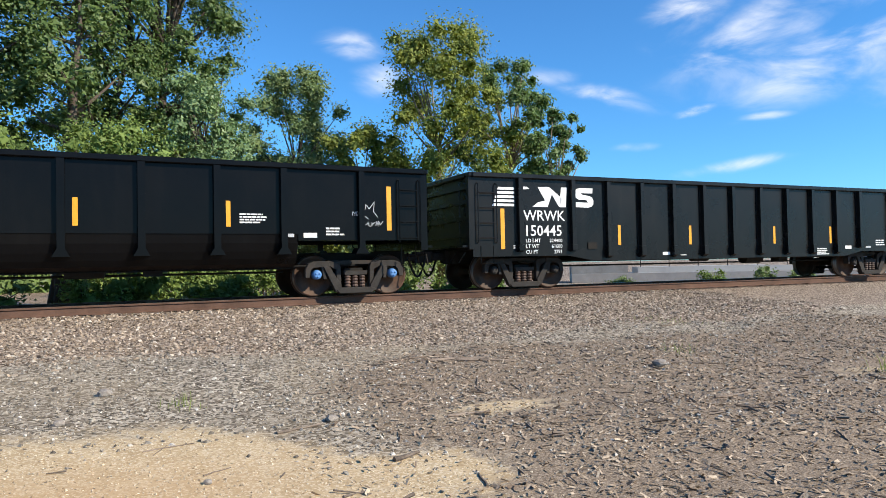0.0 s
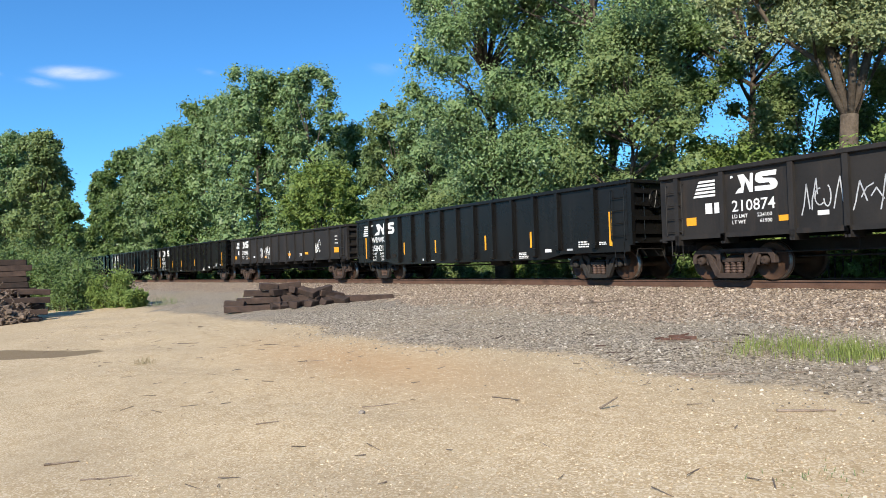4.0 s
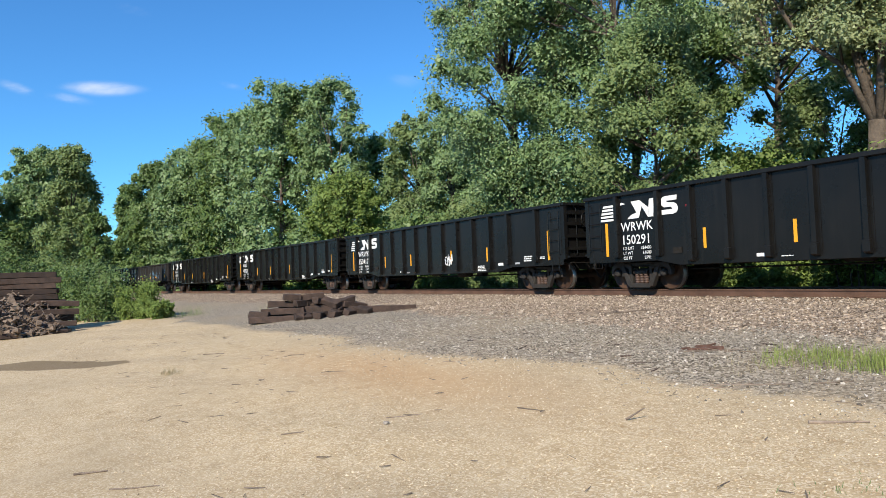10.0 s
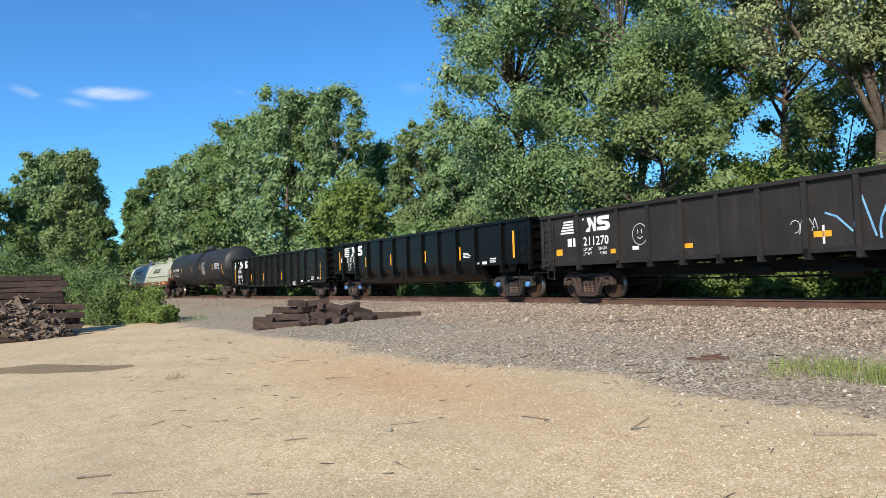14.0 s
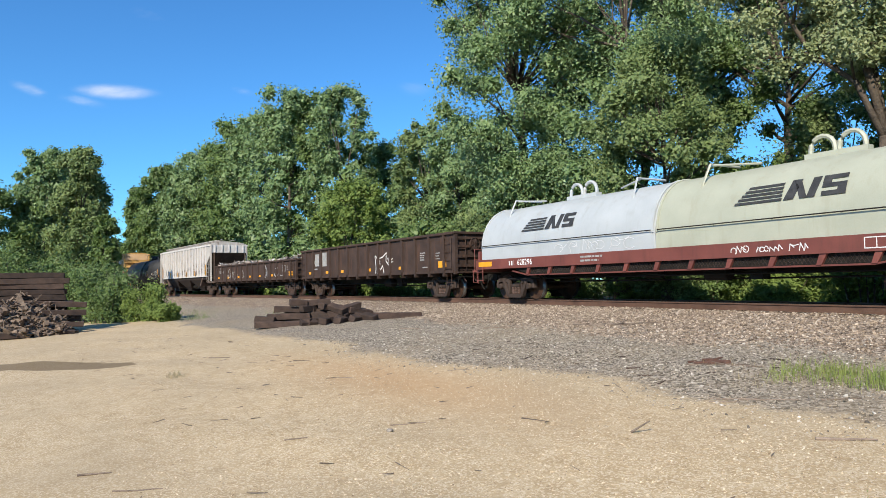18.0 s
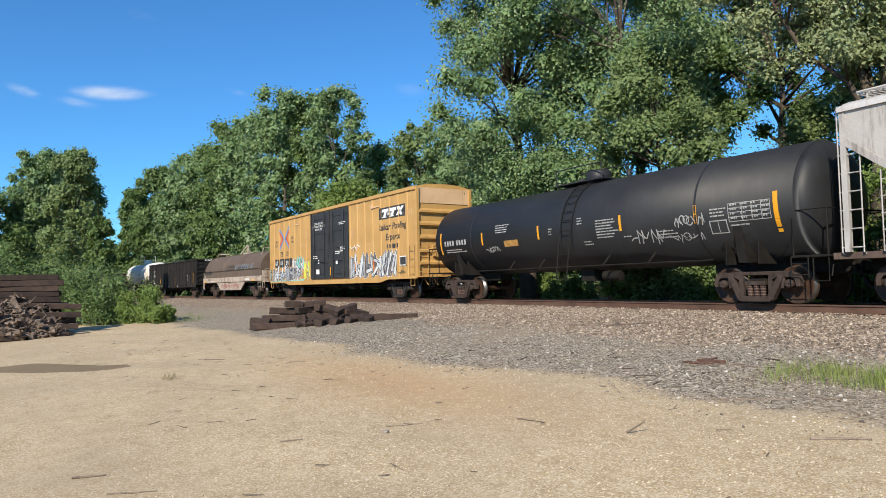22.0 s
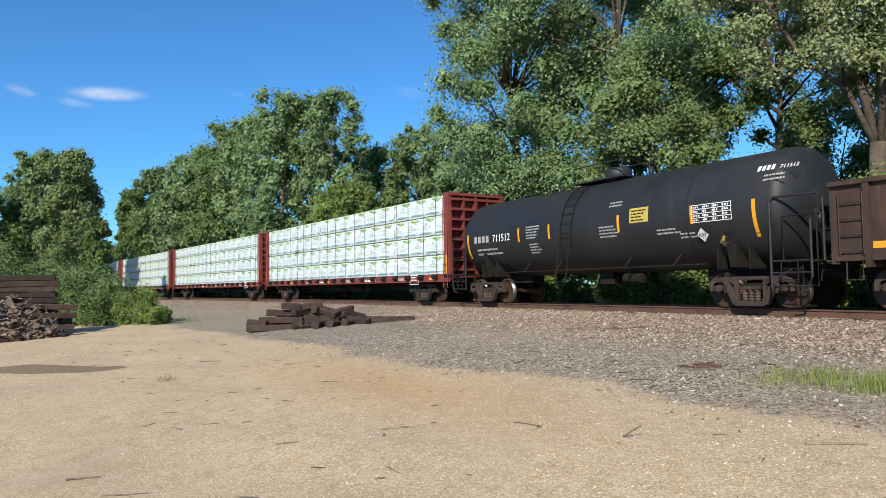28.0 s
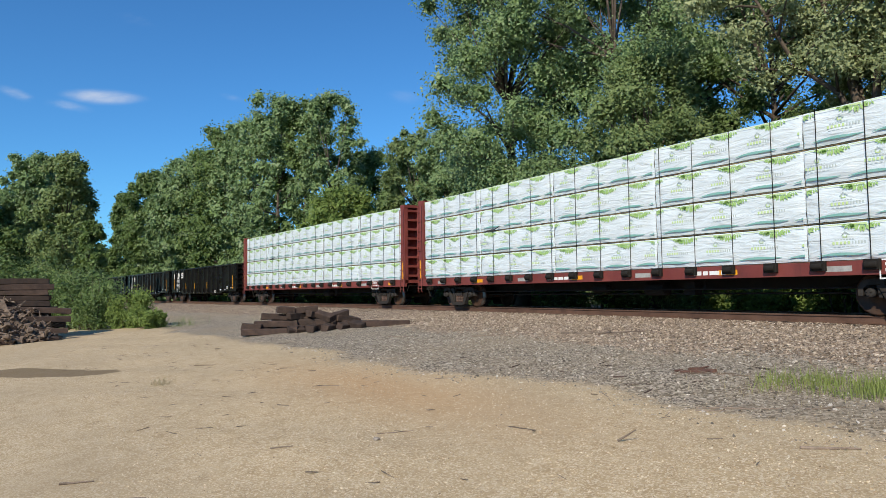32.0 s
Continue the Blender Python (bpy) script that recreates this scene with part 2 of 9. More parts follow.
ORANGE = surface("orange_spray_paint", (0.55, 0.14, 0.02), (0.75, 0.27, 0.03), 0.6, scale=4)
RED = surface("red_dot_paint", (0.5, 0.02, 0.03), (0.62, 0.04, 0.05), 0.5)
GREY_SPRAY = surface("pale_grey_spray_paint", (0.32, 0.33, 0.35), (0.55, 0.56, 0.58), 0.6, scale=5)
SILVER = surface("silver_spray_paint", (0.30, 0.31, 0.33), (0.55, 0.56, 0.58), 0.45, 0.3, scale=2.5)
BLUE_SPRAY = surface("light_blue_spray_paint", (0.10, 0.28, 0.50), (0.20, 0.42, 0.62), 0.6, scale=5)
TEAL_SPRAY = surface("teal_spray_paint", (0.15, 0.45, 0.42), (0.32, 0.62, 0.55), 0.6, scale=3)
LIME_SPRAY = surface("yellow_green_spray_paint", (0.55, 0.55, 0.05), (0.70, 0.68, 0.08), 0.6, scale=3)
DARK_SPRAY = surface("black_spray_paint", (0.02, 0.02, 0.02), (0.05, 0.05, 0.05), 0.6, scale=5)
BOX_YELLOW = surface("weathered_yellow_paint", (0.425, 0.243, 0.074), (0.535, 0.318, 0.11), 0.55, scale=0.9, fine=30, bump=0.08, stain=(0.30, 0.165, 0.075), stain_amount=0.45, streak=True, stain_scale=0.8)
BOX_RUST = surface("rust_streaked_panel", (0.55, 0.36, 0.20), (0.68, 0.46, 0.28), 0.7, scale=1.5, stain=(0.26, 0.09, 0.04), stain_amount=0.9, streak=True, stain_scale=0.9)
DOOR_BLACK = surface("dull_black_door_paint", (0.020, 0.020, 0.021), (0.034, 0.034, 0.035), 0.55, scale=1.5, stain=(0.06, 0.055, 0.05), streak=True)
HOPPER_WHITE = surface("weathered_white_paint", (0.33, 0.305, 0.28), (0.50, 0.475, 0.45), 0.65, scale=1.3, fine=22, bump=0.1, stain=(0.085, 0.052, 0.038), stain_amount=0.95, streak=True, stain_scale=1.5)
HOPPER_STREAK = surface("brown_rust_streak", (0.13, 0.088, 0.062), (0.27, 0.21, 0.165), 0.8, scale=4, bump=0)
HOPPER_POST = surface("chalky_white_paint", (0.45, 0.435, 0.42), (0.60, 0.585, 0.57), 0.6, scale=2.0, fine=25, bump=0.08, stain=(0.25, 0.19, 0.15), stain_amount=0.35, streak=True)
HOPPER_END = surface("rusty_brown_slope_steel", (0.055, 0.036, 0.028), (0.13, 0.088, 0.068), 0.85, scale=1.5, stain=(0.22, 0.16, 0.12), stain_amount=0.4, streak=True)
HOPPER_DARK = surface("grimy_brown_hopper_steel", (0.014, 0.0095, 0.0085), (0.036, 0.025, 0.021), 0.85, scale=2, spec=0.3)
COIL_WHITE = surface("grey_white_cover_paint", (0.375, 0.405, 0.42), (0.45, 0.48, 0.495), 0.45, scale=1.0, stain=(0.29, 0.29, 0.27), stain_amount=0.45, streak=True)
COIL_CREAM = surface("pale_cream_cover_paint", (0.335, 0.35, 0.275), (0.41, 0.425, 0.34), 0.45, scale=1.0, stain=(0.30, 0.28, 0.20), stain_amount=0.5, streak=True)
COIL_BROWN = surface("rusted_brown_cover", (0.090, 0.062, 0.043), (0.140, 0.102, 0.076), 0.7, scale=1.0, bump=0.2, stain=(0.062, 0.038, 0.03), stain_amount=0.7, streak=True)
COIL_RUST = surface("peeling_rust_and_cream", (0.28, 0.215, 0.165), (0.47, 0.40, 0.33), 0.8, scale=1.8, bump=0.2, stain=(0.12, 0.052, 0.031), stain_amount=1.0, streak=True, stain_scale=1.6)
OXIDE = surface("red_oxide_paint", (0.125, 0.035, 0.027), (0.195, 0.058, 0.044), 0.65, scale=1.2, stain=(0.07, 0.027, 0.022), stain_amount=0.55, streak=True, spread=0.12)
BEAM_RED = surface("dull_red_car_paint", (0.150, 0.030, 0.025), (0.225, 0.050, 0.040), 0.6, scale=1.2, stain=(0.075, 0.026, 0.021), stain_amount=0.6, streak=True, spread=0.12)
TANK_BLACK = surface("satin_black_tank_paint", (0.016, 0.017, 0.019), (0.026, 0.027, 0.030), 0.50, scale=0.8, fine=30, bump=0.03, stain=(0.05, 0.048, 0.045), stain_amount=0.3, streak=True, spread=0.1, spec=0.35)
TANK_WHITE = surface("dirty_white_tank_paint", (0.62, 0.60, 0.56), (0.76, 0.74, 0.71), 0.45, scale=0.9, stain=(0.45, 0.38, 0.31), stain_amount=0.45, streak=True)
WRAP = wrap_material()
WRAP_GREEN = surface("green_print_on_wrap", (0.46, 0.62, 0.25), (0.58, 0.72, 0.38), 0.45, scale=6)
WRAP_TEAL = surface("teal_print_on_wrap", (0.15, 0.36, 0.32), (0.24, 0.45, 0.41), 0.45, scale=6)
LUMBER = surface("sawn_lumber_ends", (0.40, 0.24, 0.12), (0.58, 0.40, 0.22), 0.8, scale=5)
RAIL_SIDE = surface("rusty_rail_side", (0.065, 0.036, 0.025), (0.145, 0.082, 0.058), 0.85, scale=2, fine=30, bump=0.2, spec=0.3)
RAIL_TOP = surface("worn_rail_head", (0.24, 0.22, 0.21), (0.40, 0.38, 0.36), 0.35, 0.8, scale=3)
TIE = surface("creosote_tie_wood", (0.045, 0.031, 0.023), (0.12, 0.083, 0.062), 0.9, scale=3, fine=40, bump=0.5, spread=0.25)
SPLIT_WOOD = surface("dark_split_wood", (0.048, 0.034, 0.026), (0.22, 0.165, 0.125), 0.9, scale=5, fine=40, bump=0.5, spread=0.3)
OLD_TIE = surface("weathered_tie_wood", (0.022, 0.0135, 0.0105), (0.074, 0.047, 0.036), 0.9, scale=4, fine=35, bump=0.6, spread=0.3)
GREY_WOOD = surface("grey_splintered_wood", (0.085, 0.062, 0.046), (0.26, 0.205, 0.16), 0.9, scale=5, fine=40, bump=0.5, spread=0.3)
BARK = surface("furrowed_grey_bark", (0.045, 0.034, 0.026), (0.13, 0.10, 0.078), 0.9, scale=3, fine=14, bump=0.9, dist=0.04)
PALE_BARK = surface("pale_cottonwood_bark", (0.16, 0.125, 0.085), (0.34, 0.27, 0.19), 0.9, scale=3, fine=12, bump=0.8, dist=0.04)
LEAF_COTTON = leaf_material("cottonwood_leaves", (0.060, 0.112, 0.041), (0.218, 0.314, 0.134), 0.33, 0.45)
LEAF_ELM = leaf_material("pale_elm_leaves", (0.11, 0.150, 0.063), (0.31, 0.355, 0.178), 0.36, 0.42)
ELM_BARK = surface("brown_grey_elm_bark", (0.042, 0.031, 0.022), (0.125, 0.095, 0.068), 0.9, scale=3, fine=12, bump=0.9, dist=0.04)
LEAF_LOCUST = leaf_material("dark_locust_leaves", (0.040, 0.078, 0.022), (0.132, 0.196, 0.060), 0.36, 0.35)
LEAF_DARK = leaf_material("dark_green_leaves", (0.046, 0.087, 0.025), (0.154, 0.228, 0.072), 0.36, 0.38)
LEAF_LIME = leaf_material("bright_green_leaves", (0.068, 0.112, 0.025), (0.198, 0.272, 0.072), 0.45)
LEAF_YELLOW = leaf_material("yellowing_leaves", (0.075, 0.115, 0.022), (0.25, 0.28, 0.06), 0.45)
LEAF_OLIVE = leaf_material("olive_green_leaves", (0.068, 0.108, 0.037), (0.205, 0.272, 0.108), 0.40)
GRASS = leaf_material("young_grass", (0.10, 0.140, 0.030), (0.27, 0.32, 0.10), 0.5)
INK_GREY = surface("grey_print_on_wrap", (0.40, 0.47, 0.46), (0.50, 0.57, 0.56), 0.5, scale=6)
WRAP_LEAF = surface("pale_green_print_on_wrap", (0.28, 0.48, 0.13), (0.40, 0.58, 0.23), 0.45, scale=6)
BLUE_LETTER = surface("faded_blue_lettering", (0.075, 0.105, 0.145), (0.13, 0.175, 0.225), 0.6, scale=4)
RED_SPRAY = surface("dull_red_spray_paint", (0.20, 0.03, 0.03), (0.32, 0.06, 0.05), 0.6, scale=5)
DRY_GRASS = leaf_material("dry_grass", (0.16, 0.13, 0.075), (0.36, 0.31, 0.19), 0.7)
RED_BARK = surface("reddish_broken_bark", (0.07, 0.032, 0.022), (0.16, 0.085, 0.06), 0.9, scale=6, fine=40, bump=0.5)
SKY_SPRAY = surface("blue_stripe_paint", (0.10, 0.20, 0.42), (0.16, 0.28, 0.50), 0.6, scale=4)
FADED_INK = surface("faded_black_stencil_paint", (0.09, 0.082, 0.075), (0.20, 0.185, 0.17), 0.7, scale=5)
ORANGE_PLATE = surface("faded_orange_notice", (0.30, 0.14, 0.03), (0.48, 0.27, 0.08), 0.6, scale=5)

# ---- mesh tools ----
def box(bm, x0, x1, y0, y1, z0, z1):
    v = [bm.verts.new(p) for p in ((x0, y0, z0), (x1, y0, z0), (x1, y1, z0), (x0, y1, z0), (x0, y0, z1), (x1, y0, z1), (x1, y1, z1), (x0, y1, z1))]
    for f in ((0, 3, 2, 1), (4, 5, 6, 7), (0, 1, 5, 4), (1, 2, 6, 5), (2, 3, 7, 6), (3, 0, 4, 7)):
        bm.faces.new([v[i] for i in f])


def prism(bm, outline, a0, a1, axis="y"):
    """A flat outline drawn out from a0 to a1 along an axis; the outline is in the other two axes, in order."""
    def at(p, a):
        return (p[0], a, p[1]) if axis == "y" else ((a, p[0], p[1]) if axis == "x" else (p[0], p[1], a))
    lo = [bm.verts.new(at(p, a0)) for p in outline]
    hi = [bm.verts.new(at(p, a1)) for p in outline]
    n = len(outline)
    for i in range(n):
        bm.faces.new((lo[i], lo[(i + 1) % n], hi[(i + 1) % n], hi[i]))
    bm.faces.new(lo[::-1])
    bm.faces.new(hi)


def tube(bm, points, r, n=6, r_end=None):
    """A round bar along points, tapering from r to r_end."""
    r_end = r if r_end is None else r_end
    pts = [Vector(p) for p in points]
    rings = []
    for i, p in enumerate(pts):
        d = (pts[min(i + 1, len(pts) - 1)] - pts[max(i - 1, 0)]).normalized()
        side = d.cross(Vector((0, 0, 1)) if abs(d.z) < 0.9 else Vector((1, 0, 0))).normalized()
        up = side.cross(d)
        k = r + (r_end - r) * i / max(len(pts) - 1, 1)
        rings.append([bm.verts.new(p + (side * math.cos(a) + up * math.sin(a)) * k) for a in (2 * math.pi * j / n for j in range(n))])
    for a, b in zip(rings, rings[1:]):
        for j in range(n):
            bm.faces.new((a[j], a[(j + 1) % n], b[(j + 1) % n], b[j]))
    bm.faces.new(rings[0][::-1])
    bm.faces.new(rings[-1])


def lathe(bm, profile, n=24, axis="y", centre=(0, 0, 0)):
    """profile: (along, radius) pairs turned about an axis through centre."""
    rings = []
    for a, r in profile:
        ring = []
        for j in range(n):
            c, s = math.cos(2 * math.pi * j / n) * r, math.sin(2 * math.pi * j / n) * r
            p = (c, a, s) if axis == "y" else ((a, c, s) if axis == "x" else (c, s, a))
            ring.append(bm.verts.new(Vector(centre) + Vector(p)))
        rings.append(ring)
    for a, b in zip(rings, rings[1:]):
        for j in range(n):
            bm.faces.new((a[j], a[(j + 1) % n], b[(j + 1) % n], b[j]))
    bm.faces.new(rings[0][::-1])
    bm.faces.new(rings[-1])


def smooth(bm, angle=40):
    for f in bm.faces:
        f.smooth = True
    for e in bm.edges:
        if len(e.link_faces) == 2 and e.calc_face_angle(0) > radians(angle):
            e.smooth = False


def finish(name, bm, material, bevel=0.0):
    if bevel:
        bmesh.ops.bevel(bm, geom=list(bm.edges), offset=bevel, segments=1, affect="EDGES", clamp_overlap=True)
    bmesh.ops.recalc_face_normals(bm, faces=bm.faces)
    me = bpy.data.meshes.new(name)
    bm.to_mesh(me)
    bm.free()
    me.materials.append(material)
    return me


def part(name, bm, material, parent, label="", bevel=0.0):
    me = bm if isinstance(bm, bpy.types.Mesh) else finish(name, bm, material, bevel)
    ob = new(name, me)
    ob.parent = parent
    if label:
        tagged(ob, label)
    return ob


def thing(name, label, category, group="", kind="", m=None):
    ob = tagged(new(name), label, category, group, kind)
    ob.empty_display_size = 0.3
    if m is not None:
        ob.matrix_basis = m
    return ob


def quick_mesh(name, verts, faces, material, flat=True):
    """A big mesh from arrays of corners and of equal-sized faces."""
    verts, faces = np.asarray(verts, np.float32), np.asarray(faces, np.int32)
    me = bpy.data.meshes.new(name)
    k = faces.shape[1]
    me.vertices.add(len(verts)); me.loops.add(faces.size); me.polygons.add(len(faces))
    me.vertices.foreach_set("co", verts.ravel())
    me.loops.foreach_set("vertex_index", faces.ravel())
    me.polygons.foreach_set("loop_start", np.arange(0, faces.size, k, dtype=np.int32))
    me.polygons.foreach_set("use_smooth", np.full(len(faces), not flat))
    me.update(calc_edges=True)
    me.materials.append(material)
    return me


TEXTS = {}


def letters(text, x, z, height, y, parent, material=None, align="LEFT", name="lettering", spacing=1.0, bold=0.012):
    """Stencilled words on a side that faces -Y, x the left end (or middle), z the foot of the capitals."""
    material = material or WHITE
    if text.count(" ") > 1 and align == "LEFT" and height < 0.1:
        # each word is a piece of its own
        words = text.split()
        letters(" ".join(words[:-1]), x, z, height, y, parent, material, align, name, spacing, bold)
        return letters(words[-1], x + height * 12.2, z, height, y, parent, material, "RIGHT", name, spacing, bold)
    key = (text, round(height, 3), align, material.name, spacing, bold)
    if key not in TEXTS:
        cu = bpy.data.curves.new("lettering", "FONT")
        cu.body, cu.size, cu.align_x, cu.space_character = text, height / 0.69, align, spacing
        cu.offset = bold * height
        cu.resolution_u = 2
        ob = bpy.data.objects.new("lettering", cu)
        scene.collection.objects.link(ob)
        bpy.context.view_layer.update()
        me = bpy.data.meshes.new_from_object(ob.evaluated_get(bpy.context.evaluated_depsgraph_get()))
        bpy.data.objects.remove(ob)
        me.transform(Matrix.Rotation(radians(90), 4, "X"))
        me.materials.clear()
        me.materials.append(material)
        TEXTS[key] = me
    ob = new(name, TEXTS[key])
    ob.parent = parent
    ob.location = (x, y, z)
    return ob


def plates(name, polys, y, material, parent, label="", thick=0.003):
    """Flat painted shapes (outlines in x, z) on a side that faces -Y."""
    bm = bmesh.new()
    for outline in polys:
        vs = [bm.verts.new((p[0], y, p[1])) for p in outline]
        bm.faces.new(vs)
    bmesh.ops.recalc_face_normals(bm, faces=bm.faces)
    for f in bm.faces:
        if f.normal.y > 0:
            f.normal_flip()
    me = bpy.data.meshes.new(name)
    bm.to_mesh(me)
    bm.free()
    me.materials.append(material)
    ob = new(name, me)
    ob.parent = parent
    if label:
        tagged(ob, label)
    if name in ("data_stencil", "notice_print", "graffiti_outline", "graffiti_highlight", "graffiti_fill", "spray_tag", "faint_scrawl"):
        tagged(ob, kind="stuff")
    return ob


def rect(x0, x1, z0, z1):
    return ((x0, z0), (x1, z0), (x1, z1), (x0, z1))


def bars(x, z, width, rows, height, gap, rng, broken=True):
    """Writing too small to read: rows of plain bars."""
    out = []
    for i in range(rows):
        zz = z - i * (height + gap)
        if broken:
            k = 0.0
            end = width * rng.uniform(0.65, 1.0)
            while k < end:
                w = min(rng.uniform(0.06, 0.22) * width + 0.02, end - k)
                out.append(rect(x + k, x + k + w, zz, zz + height))
                k += w + height * 0.5
        else:
            out.append(rect(x, x + width, zz, zz + height))
    return out


def ribbon(points, w):
    """A painted stroke: quads along a line, in x, z."""
    out = []
    for (x0, z0), (x1, z1) in zip(points, points[1:]):
        dx, dz = x1 - x0, z1 - z0
        n = math.hypot(dx, dz) or 1
        ox, oz = -dz / n * w / 2, dx / n * w / 2
        ex, ez = dx / n * w * 0.3, dz / n * w * 0.3
        out.append(((x0 + ox - ex, z0 + oz - ez), (x0 - ox - ex, z0 - oz - ez), (x1 - ox + ex, z1 - oz + ez), (x1 + ox + ex, z1 + oz + ez)))
    return out


def scrawl(x, z, w, h, rng, strokes=9, width=0.035, slant=0.15, loops=True):
    """Free-hand spray strokes filling a field w by h whose lower left corner is x, z."""
    out = []
    for i in range(strokes):
        cx = x + w * (i + 0.5) / strokes + rng.uniform(-0.04, 0.04) * w
        kind = rng.random()
        if kind < 0.45:
            a, b = rng.uniform(0, 0.2), rng.uniform(0.75, 1.0)
            pts = [(cx + slant * h * (t - 0.5) + rng.uniform(-0.02, 0.02) * w, z + h * (a + (b - a) * t)) for t in (0, 0.3, 0.6, 1)]
            pts.append((cx + w / strokes * rng.uniform(0.4, 1.2), z + h * rng.uniform(0.1, 0.6)))
        elif kind < 0.8 and loops:
            rx, rz = w / strokes * rng.uniform(0.45, 0.8), h * rng.uniform(0.2, 0.42)
            cz = z + h * rng.uniform(0.35, 0.65)
            a0, turn = rng.uniform(0, 6.28), rng.uniform(3.8, 6.0)
            pts = [(cx + rx * math.cos(a0 + turn * k / 9), cz + rz * math.sin(a0 + turn * k / 9)) for k in range(10)]
        else:
            pts = [(cx - w / strokes * 0.6, z + h * rng.uniform(0.2, 0.9)), (cx, z + h * rng.uniform(0.3, 0.7)), (cx + w / strokes * 0.8, z + h * rng.uniform(0.2, 0.9))]
        out += ribbon(pts, width)
    return out

# ---- track line and ground ----
TRACK_D, TRACK_TH, TRACK_K = 16.01, -0.0469, -0.0023355
RAIL_Z = 0.946


TRACK_END = -52.0      # the curve eases into a straight here


def track_line(s, off):
    """track() for whole arrays."""
    c = np.maximum(s, TRACK_END)
    a = TRACK_TH + TRACK_K * c
    x = (np.sin(a) - math.sin(TRACK_TH)) / TRACK_K + off * np.sin(a) + (s - c) * np.cos(a)
    y = TRACK_D - (np.cos(a) - math.cos(TRACK_TH)) / TRACK_K - off * np.cos(a) + (s - c) * np.sin(a)
    return x, y, a


def track(s, off=0.0):
    """The point of the track's middle line s metres along, and its heading; off moves towards the camera's side."""
    x, y, a = track_line(s, off)
    return float(x), float(y), float(a)


CURVE_X, CURVE_Y, CURVE_R = -math.sin(TRACK_TH) / TRACK_K, TRACK_D + math.cos(TRACK_TH) / TRACK_K, abs(1 / TRACK_K)
END_X, END_Y, END_A = track(TRACK_END)


def from_track(x, y):
    """Distance from the track's middle line, positive on the camera's side."""
    x, y = np.asarray(x, float), np.asarray(y, float)
    along = (x - END_X) * math.cos(END_A) + (y - END_Y) * math.sin(END_A)
    straight = (x - END_X) * math.sin(END_A) - (y - END_Y) * math.cos(END_A)
    return np.where(along < 0, straight, CURVE_R - np.hypot(x - CURVE_X, y - CURVE_Y))


def ground_z(x, y):
    x, y = np.asarray(x, float), np.asarray(y, float)
    d = from_track(x, y)
    base = np.clip(0.0524 * y, -0.5, 0.56)
    bal = np.interp(d, [-9, -5, -2.2, -1.4, 1.4, 2.0, 6.2, 9], [-0.6, 0.25, 0.72, 0.75, 0.75, 0.72, 0.50, -0.6])
    far = np.interp(d, [-60, -9, -5, 0], [0.2, 0.12, 0.25, 0.25])
    near = np.maximum(base, bal)
    k = np.clip((near - base) / 0.08, 0, 1)
    wob = 0.018 * np.sin(x * 1.7 + np.sin(y * 1.3) * 2) + 0.014 * np.sin(y * 2.3 + x * 0.7)
    return np.where(d > 0, near + wob * np.where(d > 2.2, 1, 0), np.maximum(bal, far))


def smoothstep(a, b, v):
    t = np.clip((v - a) / (b - a), 0, 1)
    return t * t * (3 - 2 * t)


def ground_zones(x, y):
    """How much ballast, gravel, wood chips, ochre soil and damp there is at a point."""
    d = from_track(x, y)
    n1 = np.sin(x * 0.9 + 1.3 * np.sin(y * 0.7)) * 0.5 + np.sin(x * 2.3 + y * 1.1) * 0.25 + np.sin(x * 0.37 - y * 0.5 + 1) * 0.4
    n2 = np.sin(x * 1.9 - y * 2.2) * 0.5 + np.sin(x * 4.1 + y * 3.0) * 0.3
    edge = np.interp(x, [-60, -27.6, -20, -13, -9, -7, -4.8, -3, -1, 1.6, 2.6, 4.0], [4.4, 5.2, 5.5, 5.8, 6.1, 6.4, 6.6, 6.3, 6.1, 6.1, 4.6, 2.0])
    gravel = smoothstep(-1.1, 1.0, y - edge + 0.35 * n1 + 0.12 * n2)
    ballast = smoothstep(7.4, 5.4, d + 0.5 * n1)
    chips = smoothstep(1.8, 3.8, x + 0.5 * n1 - 0.25 * (y - 5)) * smoothstep(8.8, 7.4, y + 0.4 * n1)
    bare = np.clip(np.exp(-(((x - 4.2) / 0.95) ** 2 + ((y - 5.4) / 0.32) ** 2)) + 0.9 * np.exp(-(((x - 2.9) / 0.7) ** 2 + ((y - 4.3) / 0.5) ** 2)) + 0.8 * np.exp(-(((x - 9.0) / 1.0) ** 2 + ((y - 4.85) / 0.35) ** 2)), 0, 1)
    gravel, chips = gravel * (1 - 0.8 * bare), chips * (1 - 0.85 * bare)
    ochre = np.exp(-(((x + 9.2) / 3.4) ** 2 + ((y - 4.5) / 1.0) ** 2)) * 0.65 + 0.5 * np.exp(-(((x - 0.3) / 1.6) ** 2 + ((y - 4.6) / 0.8) ** 2))
    puddle = smoothstep(1.15, 0.8, np.abs(x + 16.95 - 1.1 * (y - 0.2)) / (0.95 * np.clip((2.0 - y) / 1.0, 0.001, 1) ** 0.6) + 0.15 * n2) * smoothstep(2.02, 1.85, y) * smoothstep(-1.6, -1.0, y)
    return ballast, gravel, chips, ochre, puddle


